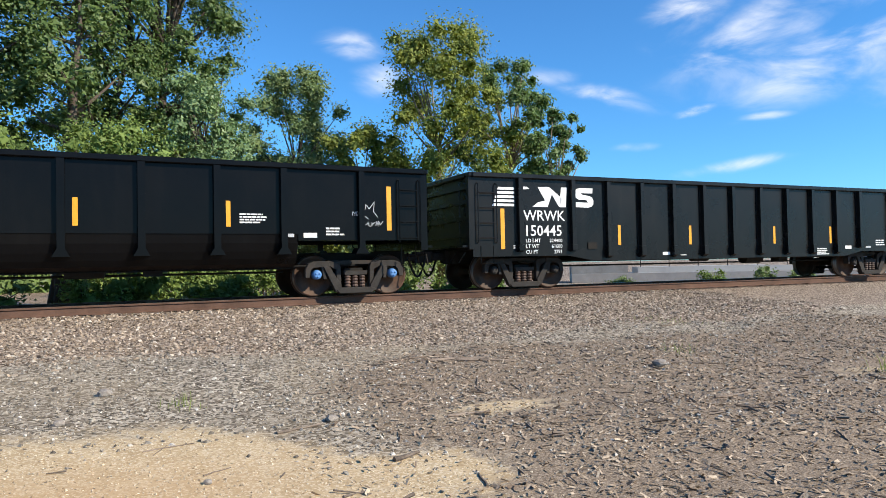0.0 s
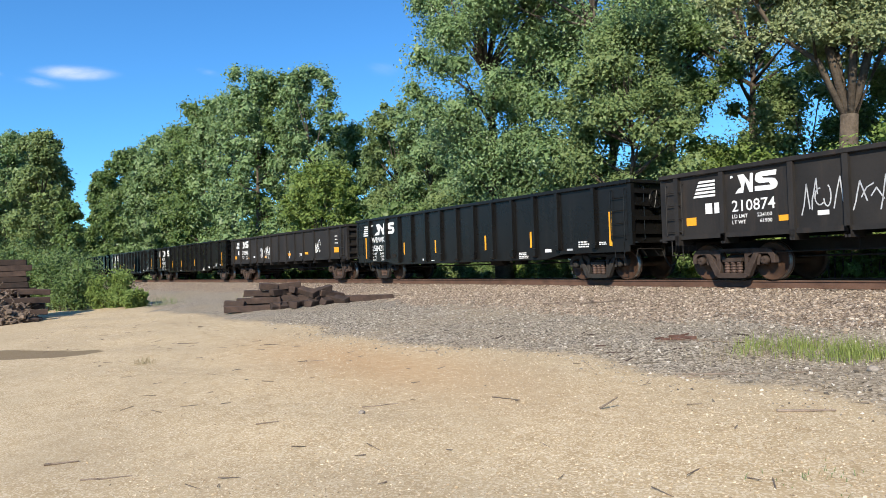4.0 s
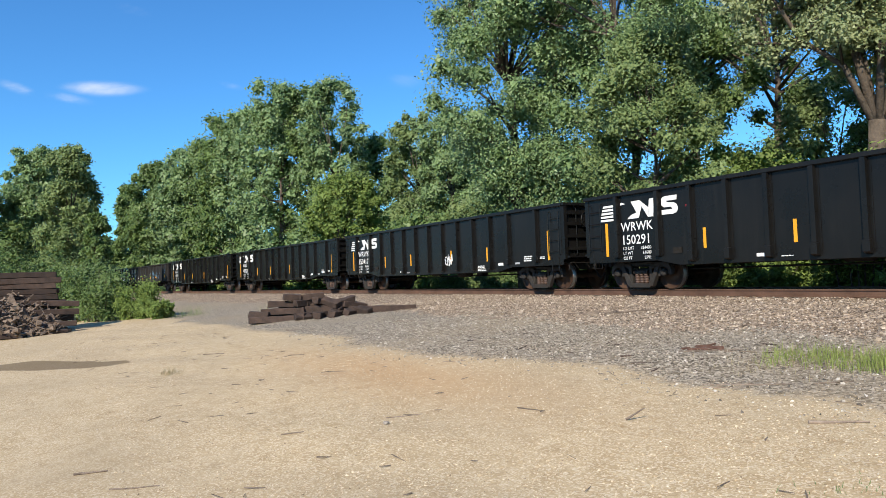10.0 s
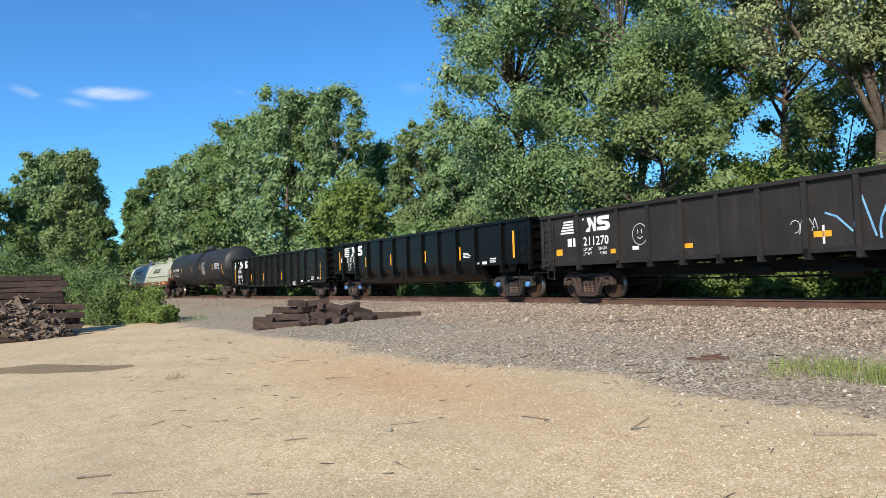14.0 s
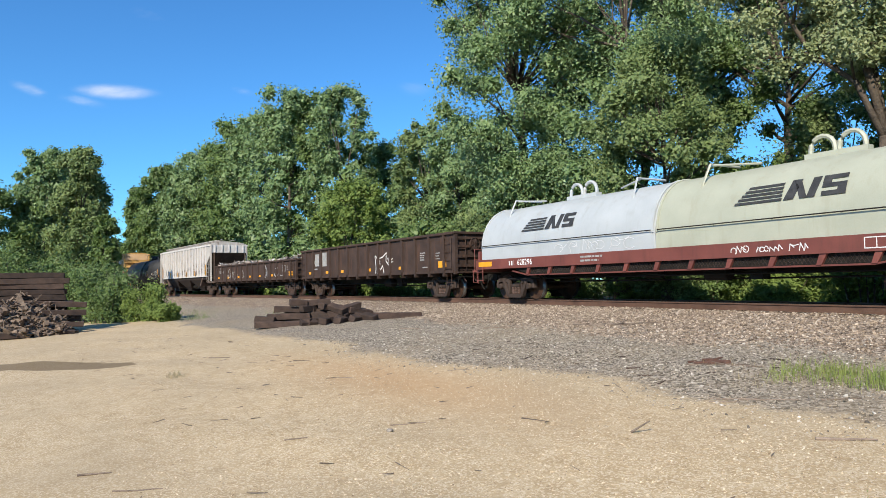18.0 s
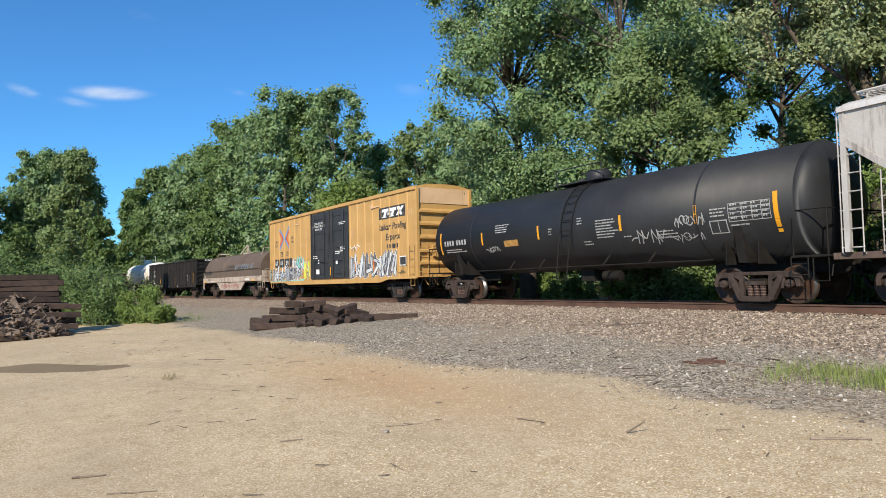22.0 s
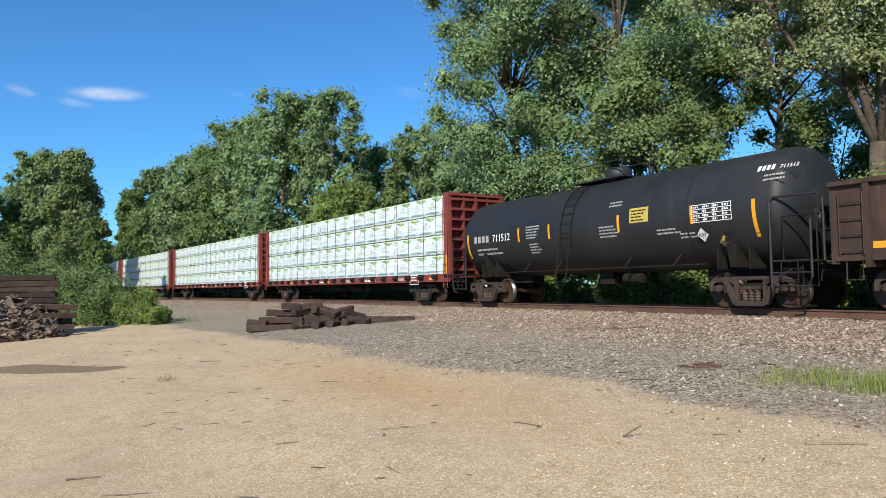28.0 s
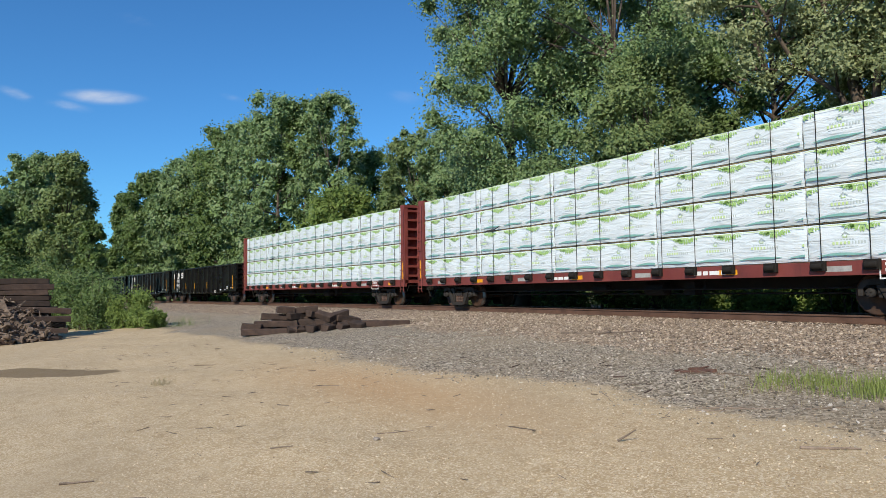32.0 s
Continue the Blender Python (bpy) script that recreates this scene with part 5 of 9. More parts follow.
def brown_gons():
    rng = random.Random(23)
    for s, half, top, load, tags in ((-345.0, 8.4, 2.75, False, "face"), (-362.8, 8.25, 2.35, True, "scrawl"), (-483.2, 7.8, 2.75, False, "orange")):
        n = 14
        tp = [-half + 0.7 + (2 * half - 1.4) * i / (n - 1) for i in range(n)]
        car = gondola("teeth", half, top, BROWN, truck="brown", posts=tp, label="rust-brown gondola car with scrap load" if load else "rust-brown gondola car with faded marks and spray paint")
        y = -1.506
        plates("faded_panels", [rect(-half + 2.05, -half + 2.65, 1.75, 2.45), rect(-half + 3.05, -half + 3.75, 1.72, 2.5)] if not load else bars(-half + 1.4, 2.05, 0.5, 1, 0.18, 0.12, rng), y, DIM_WHITE, car)
        spots = (-7.15, -4.6, -2.55, 0.7, 3.93, 7.5) if tags == "face" else ((-7.3, -4.9, -2.5, 0.0, 1.96, 4.28, 7.48) if load else [-half + 0.9 + i * (2 * half - 1.8) / 6 for i in range(7)])
        for i, x in enumerate(spots):
            i = 6 if i == len(spots) - 1 else max(i, 1)
            w = 0.62 if i == 6 else 0.36
            plates("reflector", [rect(x - w / 2, x + w / 2, 1.3, 1.3 + (0.27 if i == 6 else 0.14))], y, YELLOW, car, "yellow reflective patch")
        plates("data_stencil", ([] if load else bars(half - 2.7, 1.95, 0.45, 4, 0.05, 0.05, rng)) + bars(half - 1.4, 1.9, 0.35, 3, 0.04, 0.08, rng) + bars(half - 2.5, 1.32, 0.7, 1, 0.05, 0.03, rng), y, DIM_WHITE, car)
        if tags == "face":
            head = [(1.0, 1.12), (1.05, 1.5), (0.95, 2.05), (1.25, 1.88), (1.75, 1.95), (2.15, 2.15), (2.1, 1.75), (2.45, 1.5), (2.55, 1.1)]
            dx = 0.4
            art = plates("spray_tag", ribbon(head, 0.05) + ribbon([(1.25, 1.72), (1.5, 1.62), (1.45, 1.8), (1.25, 1.72)], 0.04) + ribbon([(1.15, 1.1), (1.3, 1.5), (1.55, 1.35), (1.75, 1.55), (1.9, 1.12)], 0.05)
                   + ribbon([(2.2, 1.85), (2.5, 1.88)], 0.04) + ribbon([(2.35, 1.88), (2.35, 1.66)], 0.04) + ribbon([(2.75, 1.85), (2.6, 1.78), (2.65, 1.68), (2.8, 1.70)], 0.04), -1.507, WHITE, car, "white spray-painted cat-like drawing")
            for v in art.data.vertices:
                v.co.x += dx
            letters("201", -half + 1.75, 1.86, 0.26, y - 0.001, car, DIM_WHITE)
            plates("faded_panels", [rect(-half + 1.75, -half + 2.4, 1.55, 1.62)], y - 0.001, DIM_WHITE, car)
        elif tags == "scrawl":
            letters("190454", -half + 1.0, 1.70, 0.26, y, car, DIM_WHITE)
            for x, w, st in ((-5.2, 2.3, 7), (-2.0, 0.5, 2)):
                plates("spray_tag", scrawl(x, 1.15, w, 0.85, rng, st, 0.04), -1.507, DIM_WHITE, car, "white spray-painted drawing")
            moon = [(2.9 + 0.45 * math.cos(a), 1.65 + 0.42 * math.sin(a)) for a in (-1.9 + 3.4 * i / 10 for i in range(11))]
            inner = [(2.80 + 0.42 * math.cos(a), 1.65 + 0.38 * math.sin(a)) for a in (-1.7 + 3.0 * i / 10 for i in range(11))]
            plates("spray_tag", ribbon(moon, 0.045) + ribbon(inner, 0.03), -1.507, GREY_SPRAY, car, "pale spray-painted crescent")
            grin = [(5.05 + 0.34 * math.cos(a), 1.52 + 0.24 * math.sin(a)) for a in (-2.9 + 2.6 * i / 8 for i in range(9))]
            plates("spray_tag", ribbon(grin, 0.05) + ribbon([(4.88, 1.80), (4.98, 1.82)], 0.05) + ribbon([(5.18, 1.86), (5.32, 1.86)], 0.06) + ribbon([(5.02, 1.66), (5.0, 1.55), (5.08, 1.53)], 0.03), -1.507, GREY_SPRAY, car, "white spray-painted smile")
            plates("spray_tag", [[(3.82, 1.45), (3.98, 1.40), (4.10, 1.62), (4.02, 1.95), (3.90, 1.98), (3.80, 1.72)]], -1.507, DIM_WHITE, car, "pale smear of paint")
            for x in (-3.9, -1.4, 0.35, 3.35):
                plates("spray_tag", [[(x, 1.32), (x + 0.07, 1.32), (x + 0.05, 1.72), (x + 0.01, 1.76)]], -1.507, DIM_WHITE, car, "pale streak of paint")
            plates("notice_board", ribbon([(6.1, 1.6), (6.65, 1.6), (6.65, 1.98), (6.1, 1.98), (6.1, 1.6)], 0.03), y, DIM_WHITE, car, "white framed notice")
        else:
            letters("2017 91", -half + 1.4, 2.0, 0.22, y, car, DIM_WHITE)
            for x in (-3.4, -1.3, 0.8):
                disc = [[(x + 0.9 + 0.75 * math.cos(a) * (1 + 0.12 * math.sin(3 * a)), 1.78 + 0.45 * math.sin(a)) for a in (6.283 * i / 14 for i in range(14))]]
                plates("spray_tag", disc, -1.5065, ORANGE, car, "faded orange spray-painted blob letters")
                plates("spray_tag", scrawl(x + 0.2, 1.4, 1.4, 0.75, rng, 4, 0.04), -1.5075, DARK_SPRAY, car)
            for x in (half - 5.0, half - 2.6, half - 2.4):
                plates("spray_tag", scrawl(x, 1.3, 0.9, 1.0, rng, 5, 0.03), -1.507, WHITE, car)
        if load:
            vs, fs = [], []
            g = np.random.default_rng(5)
            for i in range(1500):
                c = np.array([g.uniform(-half + 0.3, half - 0.3), g.uniform(-1.35, 1.35), 0])
                c[2] = top - 0.02 + 0.26 * max(0, math.sin((c[0] + half) * 0.5)) * (1 - abs(c[1]) / 1.6) + g.uniform(-0.08, 0.10)
                a = g.normal(0, 1, (4, 3)) * g.uniform(0.05, 0.12)
                k = len(vs)
                vs += list(c + a)
                fs += [(k, k + 1, k + 2), (k, k + 2, k + 3), (k, k + 3, k + 1), (k + 1, k + 3, k + 2)]
            scrap = stone_material("scrap_metal", ((0.18, 0.12, 0.09), (0.40, 0.36, 0.33), (0.12, 0.10, 0.09), (0.50, 0.48, 0.46)))
            part("scrap_load", quick_mesh("scrap_load", vs, fs, scrap), None, car, "heaped mixed scrap metal")
        enlist(car, s, half - 1.66)


black_gons()
brown_gons()

def tank_car(s, half, radius, zc, mat, label, name="tank_car", mark="", tag=False, platform="hatch", seed=3, truck="brown", plate=True, hot=False, number=None, inset=1.4):
    rng = random.Random(seed)
    car = thing(name, label, "tank car", "cars of the train")
    bm = bmesh.new()
    prof = [(-half + 0.02 + (0.40 if tag else 0.55) * (1 - math.cos(a)), radius * math.sin(a) ** (0.62 if tag else 1.0)) for a in (math.pi / 2 * (i + 0.3) / 6.3 for i in range(7))]
    if tag:
        # a crisp jacket edge, then a dished head
        prof = [(-half - 0.28 + 0.50 * (1 - math.cos(a)), radius * 0.97 * math.sin(a) ** 0.8) for a in (math.pi / 2 * (i + 0.3) / 6.3 for i in range(7))] + [(-half + 0.22, radius * 0.97), (-half + 0.22, radius)]
    prof += [(-x, r) for x, r in reversed(prof)]
    lathe(bm, prof, 40, "x", (0, 0, zc))
    smooth(bm, 50)
    part("tank_shell", bm, mat, car)
    for x in (-half + 2.9, 0.0, half - 2.9):
        bm = bmesh.new()
        lathe(bm, ((x - 0.03, radius + 0.002), (x - 0.03, radius + 0.008), (x + 0.03, radius + 0.008), (x + 0.03, radius + 0.002)), 40, "x", (0, 0, zc))
        part("weld_band", bm, mat, car)
    dark = UNDER if mat is not TANK_WHITE else CAST
    for e in (-1, 1):
        bm = bmesh.new()
        box(bm, min(e * (half + 0.5), e * (half - 3.2)), max(e * (half + 0.5), e * (half - 3.2)), -0.3, 0.3, 0.75, 1.05)
        x = e * (half - 1.75)
        prism(bm, ((-1.15, 1.02), (1.15, 1.02), (radius * 0.93, zc - 0.35 * radius), (radius * 0.6, zc - 0.8 * radius), (-radius * 0.6, zc - 0.8 * radius), (-radius * 0.93, zc - 0.35 * radius)), x - 0.12, x + 0.12, "x")
        for k in (-0.45, 0.45):
            prism(bm, ((-1.2, 0.98), (-0.5, 0.98), (-radius * 0.8, zc - 0.62 * radius)), x + k - 0.02, x + k + 0.02, "x")
        part("saddle", bm, dark, car)
        bm = bmesh.new()
        box(bm, min(e * (half - 0.35), e * (half + 0.55)), max(e * (half - 0.35), e * (half + 0.55)), -1.4, 1.4, 1.08, 1.13)
        for y in (-1.36, 1.36):
            tube(bm, [(e * (half - 0.3), y, 1.13), (e * (half - 0.3), y, 2.15), (e * (half + 0.5), y, 2.15), (e * (half + 0.5), y, 1.13)], 0.022, 6)
            tube(bm, [(e * (half + 0.5), y, 1.1), (e * (half + 0.5), y, 0.55), (e * (half + 0.15), y, 0.55), (e * (half + 0.15), y, 1.1)], 0.018, 6)
        tube(bm, [(e * (half + 0.5), -1.36, 2.15), (e * (half + 0.5), 1.36, 2.15)], 0.02, 6)
        part("end_platform", bm, dark, car)
        ladder("end_ladder", car, e * (half + 0.1), e * (half - 0.3), 0.6, 1.1, -1.4, dark, 2)
    # side ladder and top works
    bm = bmesh.new()
    lx = 0.4 if tag else ((-0.5 if hot else 1.05) if number else 0.0)
    for x in (lx - 0.25, lx + 0.25):
        pts = [(x, -radius - 0.35, 0.75), (x, -radius - 0.10, zc)] + [(x, -(radius + 0.06) * math.cos(a), zc + (radius + 0.06) * math.sin(a)) for a in (radians(k) for k in (12, 30, 48, 62))]
        tube(bm, pts, 0.02, 6)
    for i in range(11):
        t = i / 10
        if t < 0.45:
            y, z = -radius - 0.35 + 0.25 * t / 0.45, 0.75 + (zc - 0.75) * t / 0.45
        else:
            a = radians(62 * (t - 0.45) / 0.55)
            y, z = -(radius + 0.06) * math.cos(a), zc + (radius + 0.06) * math.sin(a)
        tube(bm, [(lx - 0.25, y, z), (lx + 0.25, y, z)], 0.014, 5)
    part("side_ladder", bm, dark if mat is not TANK_WHITE else mat, car)
    bm = bmesh.new()
    zt = zc + radius
    rail_mat = mat
    box(bm, -1.15, 1.15, -0.62, 0.62, zt + 0.02, zt + 0.06)
    hgt = 0.85 if platform == "rails" else 0.55
    for x in (-1.1, 1.1):
        for y in (-0.6, 0.6):
            tube(bm, [(x, y, zt), (x, y, zt + hgt)], 0.022, 6)
    for y in (-0.6, 0.6):
        tube(bm, [(-1.1, y, zt + hgt), (1.1, y, zt + hgt)], 0.02, 6)
        if platform == "rails":
            tube(bm, [(-1.1, y, zt + hgt / 2), (1.1, y, zt + hgt / 2)], 0.016, 6)
    part("top_platform", bm, rail_mat, car)
    bm = bmesh.new()
    lathe(bm, ((zt - 0.1, 0.42), (zt + 0.35, 0.42), (zt + 0.40, 0.36), (zt + 0.42, 0.1)), 18, "z", (0.35, 0, 0))
    smooth(bm, 35)
    part("manway", bm, mat, car)
    bm = bmesh.new()
    lathe(bm, ((zt - 0.1, 0.18), (zt + 0.20, 0.18), (zt + 0.24, 0.1)), 12, "z", (-0.55, 0.1, 0))
    smooth(bm, 35)
    part("valve_housing", bm, mat, car)
    bm = bmesh.new()
    lathe(bm, ((zt - 0.1, 0.08), (zt + 0.25, 0.08), (zt + 0.26, 0.01)), 10, "z", (1.7, 0, 0))
    smooth(bm, 35)
    part("vent_pipe", bm, mat, car)
    # pipes and braces below
    bm = bmesh.new()
    tube(bm, [(-half + 2.6, -1.15, zc - radius + 0.12), (half - 2.6, -1.15, zc - radius + 0.12)], 0.025, 6)
    for x in (-3.2, -1.5, 1.6, 3.4):
        tube(bm, [(x, -1.15, zc - radius + 0.12), (x + 0.25, -0.95, zc - radius + 0.55)], 0.035, 6)
    lathe(bm, ((1.0, 0.05), (1.02, 0.16), (1.7, 0.16), (1.72, 0.05)), 12, "x", (0, -0.5, zc - radius - 0.2))
    box(bm, -0.3, 0.3, -0.3, 0.3, zc - radius - 0.35, zc - radius + 0.05)
    part("bottom_pipe", bm, dark, car)
    # markings follow the shell
    drop = 0.0 if tag or mat is TANK_WHITE else 0.2

    def on_shell(name, polys, mat2, lab=""):
        ob = plates(name, polys, 0.0, mat2, car, lab)
        bm2 = bmesh.new()
        bm2.from_mesh(ob.data)
        bmesh.ops.subdivide_edges(bm2, edges=[e for e in bm2.edges if abs(e.verts[0].co.z - e.verts[1].co.z) > 0.2], cuts=3, use_grid_fill=True)
        for v in bm2.verts:
            v.co.z -= drop
            v.co.y = -math.sqrt(max((radius + 0.004) ** 2 - (v.co.z - zc) ** 2, 0.01))
        bm2.to_mesh(ob.data)
        bm2.free()
        return ob
    lit = DIM_WHITE if mat is not TANK_WHITE else FADED_INK
    if tag:
        on_shell("reflector", [rect(-7.62, -7.52, zc - 0.6, zc + 0.3)], YELLOW, "long yellow reflective strip")
        on_shell("reflector", [rect(7.50, 7.62, zc - 0.75, zc + 0.2)], YELLOW, "long yellow reflective strip")
        for x in (-4.52, -1.15, 2.64, 5.30):
            on_shell("reflector", [rect(x - 0.045, x + 0.045, zc - 0.36, zc + 0.1)], YELLOW, "yellow reflective strip")
        polys = []
        for x, z, w2, n in ((-7.2, zc - 0.45, 1.6, 2), (-3.65, zc + 0.28, 0.85, 4), (-0.6, zc - 0.08, 0.22, 3), (1.62, zc - 0.0, 0.95, 7), (1.0, zc - 0.6, 0.5, 2), (3.95, zc - 0.5, 0.85, 3), (5.75, zc - 0.08, 0.6, 3), (0.8, zc + 0.15, 0.25, 3), (6.3, zc - 0.52, 0.6, 1), (2.7, zc - 0.55, 0.4, 1)):
            polys += bars(x, z, w2, n, 0.035, 0.05, rng)
        on_shell("data_stencil", polys, DIM_WHITE)
        for i in range(8):
            x = -7.28 + 0.2 * i + (0.1 if i > 3 else 0)
            on_shell("mark_bar", [rect(x, x + 0.13, zc - 0.26, zc - 0.06)], DIM_WHITE)
        grid = [rect(6.28, 7.42, zc + z, zc + z + 0.018) for z in (-0.42, -0.31, -0.2, -0.09, 0.02)] + [rect(x, x + 0.018, zc - 0.42, zc + 0.03) for x in (6.28, 6.66, 6.93, 7.18, 7.41)]
        on_shell("data_table", grid + sum((bars(6.34 + 0.29 * k, zc - 0.02, 0.2, 4, 0.04, 0.07, rng) for k in range(4)), []), DIM_WHITE, "white stencilled inspection table")
        on_shell("placard_holder", [rect(5.70, 6.22, zc - 0.68, zc - 0.65), rect(5.70, 6.22, zc - 0.37, zc - 0.34), rect(5.70, 5.73, zc - 0.68, zc - 0.34), rect(6.19, 6.22, zc - 0.68, zc - 0.34), rect(5.95, 5.97, zc - 0.68, zc - 0.34)], DIM_WHITE)
        on_shell("placard", [((5.9, zc - 1.28), (6.1, zc - 1.08), (5.9, zc - 0.88), (5.7, zc - 1.08))], CAST, "faded grey diamond placard")
        on_shell("notice_plate", [rect(-3.15, -2.33, zc - 0.50, zc - 0.28)], ORANGE_PLATE, "faded orange notice plate with small print")
        on_shell("spray_tag", scrawl(-4.35, zc - 0.66, 0.8, 0.22, rng, 6, 0.03), DIM_WHITE, "white spray-painted scrawl")
        on_shell("spray_tag", scrawl(4.55, zc - 0.42, 1.0, 0.3, rng, 8, 0.03), DIM_WHITE, "white spray-painted scrawl")
        on_shell("spray_tag", scrawl(4.4, zc - 0.82, 1.0, 0.25, rng, 7, 0.025), DIM_WHITE, "white spray-painted scrawl")
    else:
        for x in (-half + 0.75, half - 0.95):
            on_shell("reflector", [rect(x - 0.05, x + 0.05, zc - 0.55, zc + 0.35)], YELLOW, "long yellow reflective strip")
        for x in (-4.15, -0.92, 1.78, 5.2) if number and not hot else ((-half + 3.98, -half + 5.62) if number else (-half + 2.9, -half + 4.4)) + (1.7, 4.3):
            if abs(x) < half - 1.5:
                on_shell("reflector", [rect(x - 0.045, x + 0.045, zc - 0.1, zc + 0.38)], YELLOW, "yellow reflective strip")
        polys = []
        if number and not hot:
            polys += bars(2.2, zc + 0.52, 1.3, 2, 0.05, 0.035, rng) + bars(2.2, zc + 0.35, 0.9, 2, 0.05, 0.035, rng) + bars(2.2, zc + 0.12, 0.85, 8, 0.05, 0.035, rng)
        for x, z, w, r in () if number and not hot else ((-half + (4.4 if number else 3.2), zc + 0.35, 0.8, 5), (-half + (4.5 if number else 3.4), zc - 0.25, 0.7, 4), (0.9, zc + 0.05, 0.9, 4), (3.1, zc - 0.2, 0.8, 2), (1.3, zc + 0.75, 0.55, 2), (half - 3.2, zc - 0.35, 0.7, 2)):
            polys += bars(x, z, w, r, 0.045, 0.05, rng)
        on_shell("data_stencil", polys, lit)
        if mat is TANK_WHITE:
            on_shell("data_stencil", bars(half - 2.7, zc + 0.42, 1.0, 4, 0.06, 0.06, rng), FADED_INK)
        else:
            x, z = half - 2.75, zc - 0.08
            grid = [rect(x, x + 1.2, z + 0.11 * k, z + 0.11 * k + 0.018) for k in range(5)] + [rect(x + d, x + d + 0.018, z, z + 0.45) for d in (0, 0.4, 0.68, 0.94, 1.18)]
            on_shell("data_table", grid + sum((bars(x + 0.06 + 0.29 * k, z + 0.37, 0.2, 4, 0.045, 0.065, rng) for k in range(4)), []), WHITE, "white stencilled inspection table")
        if plate and not (number and not hot):
            on_shell("notice_plate", [rect(2.15, 2.85, zc + 0.1, zc + 0.52)], SIGN_YELLOW, "yellow notice plate with small print")
            bm = on_shell("notice_print", bars(2.22, zc + 0.42, 0.55, 4, 0.04, 0.05, rng), UNDER)
            for v in bm.data.vertices:
                v.co.y -= 0.004
    if hot:
        for x, z, m2 in ((half - 2.48, zc - 0.58, WHITE), (half - 1.88, zc - 0.80, SIGN_YELLOW)):
            sign = on_shell("placard", [((x, z), (x + 0.18, z + 0.18), (x, z + 0.36), (x - 0.18, z + 0.18))], m2, "diamond placard")
            for v in sign.data.vertices:
                v.co.y -= 0.035
            if m2 is WHITE:
                word = letters("HOT", x, z + 0.13 - drop, 0.10, 0.0, car, DARK_SPRAY, "CENTER")
                word.location.y = -math.sqrt(radius ** 2 - (z + 0.18 - drop - zc) ** 2) - 0.075
            else:
                plates("notice_print", bars(x - 0.11, z + 0.14 - drop, 0.22, 1, 0.07, 0.05, rng, False), -math.sqrt(radius ** 2 - (z + 0.18 - drop - zc) ** 2) - 0.075, DARK_SPRAY, car)
        # number on the shoulder, bent handrail, steps and brake wheel at the end
        for i in range(4):
            on_shell("mark_bar", [rect(half - 0.98 + 0.12 * i, half - 0.90 + 0.12 * i, zc + 1.02, zc + 1.15)], WHITE)
        word = letters("711512", half - 0.42, zc + 0.82, 0.11, -math.sqrt(radius ** 2 - 0.88 ** 2) - 0.02, car, WHITE)
        word.rotation_euler = (-0.62, 0, 0)
        on_shell("data_stencil", bars(half - 0.75, zc + 0.86, 0.6, 2, 0.045, 0.06, rng), lit)
        for e in (-1, 1):
            bm = bmesh.new()
            a, b = e * (half - 0.55), e * (half + 0.42)
            tube(bm, [(a, -1.46, 0.50), (a, -1.46, 2.48), (a + e * 0.10, -1.46, 2.60), (e * (half + 0.55), -1.40, 2.60), (e * (half + 0.62), -1.30, 2.50), (e * (half + 0.62), -1.30, 1.1)], 0.030, 6)
            tube(bm, [(b, -1.46, 2.05), (b, -1.46, 0.75), (b - e * 0.12, -1.46, 0.45), (b - e * 0.35, -1.46, 0.40)], 0.030, 6)
            for z in (0.55, 0.85, 1.12):
                tube(bm, [(a, -1.46, z), (b, -1.46, z)], 0.022, 5)
            part("end_handrail", bm, TANK_BLACK, car, "bent black handrail with steps")
        bm = bmesh.new()
        x = half + 0.50
        ring = [(x, -0.95 + 0.28 * math.cos(a), 2.05 + 0.28 * math.sin(a)) for a in (2 * math.pi * i / 14 for i in range(15))]
        tube(bm, ring, 0.02, 5)
        for a in (0.3, 1.35, 2.4):
            tube(bm, [(x, -0.95 + 0.28 * math.cos(a), 2.05 + 0.28 * math.sin(a)), (x, -0.95 - 0.28 * math.cos(a), 2.05 - 0.28 * math.sin(a))], 0.014, 5)
        box(bm, half + 0.30, half + 0.48, -1.08, -0.82, 1.85, 2.30)
        tube(bm, [(half + 0.40, -0.95, 1.85), (half + 0.40, -0.95, 1.0)], 0.04, 6)
        part("brake_wheel", bm, TANK_BLACK, car)
    if mark:
        ob = letters(mark, -half + 1.05, zc - 0.22, 0.27, -math.sqrt(radius ** 2 - 0.09 ** 2) - 0.006, car, lit if mat is not TANK_WHITE else DARK_SPRAY)
        on_shell("data_stencil", bars(-half + 1.2, zc - 0.38, 1.3, 2, 0.06, 0.08, rng), lit)
    if number:
        # the owner's initials as plain blocks, then the number
        x0, z0 = -half + number[1], zc - 0.2
        yy = -radius - 0.006
        for i in range(4):
            plates("mark_bar", [rect(x0 + 0.26 * i, x0 + 0.26 * i + 0.18, z0, z0 + 0.25)], yy, lit, car)
        letters(number[0], x0 + 1.2, z0, 0.25, yy, car, WHITE)
        on_shell("data_stencil", bars(x0 + 0.1, zc - 0.30, 1.9, 2, 0.07, 0.09, rng), lit)
    if tag:
        on_shell("spray_tag", scrawl(2.95, zc - 0.82, 1.2, 0.42, rng, 7, 0.035), DIM_WHITE, "white spray-painted scrawl")
    coupler_gear(car, half + 0.45)
    add_trucks(car, half - inset, truck)
    enlist(car, s, half - inset)
    return car


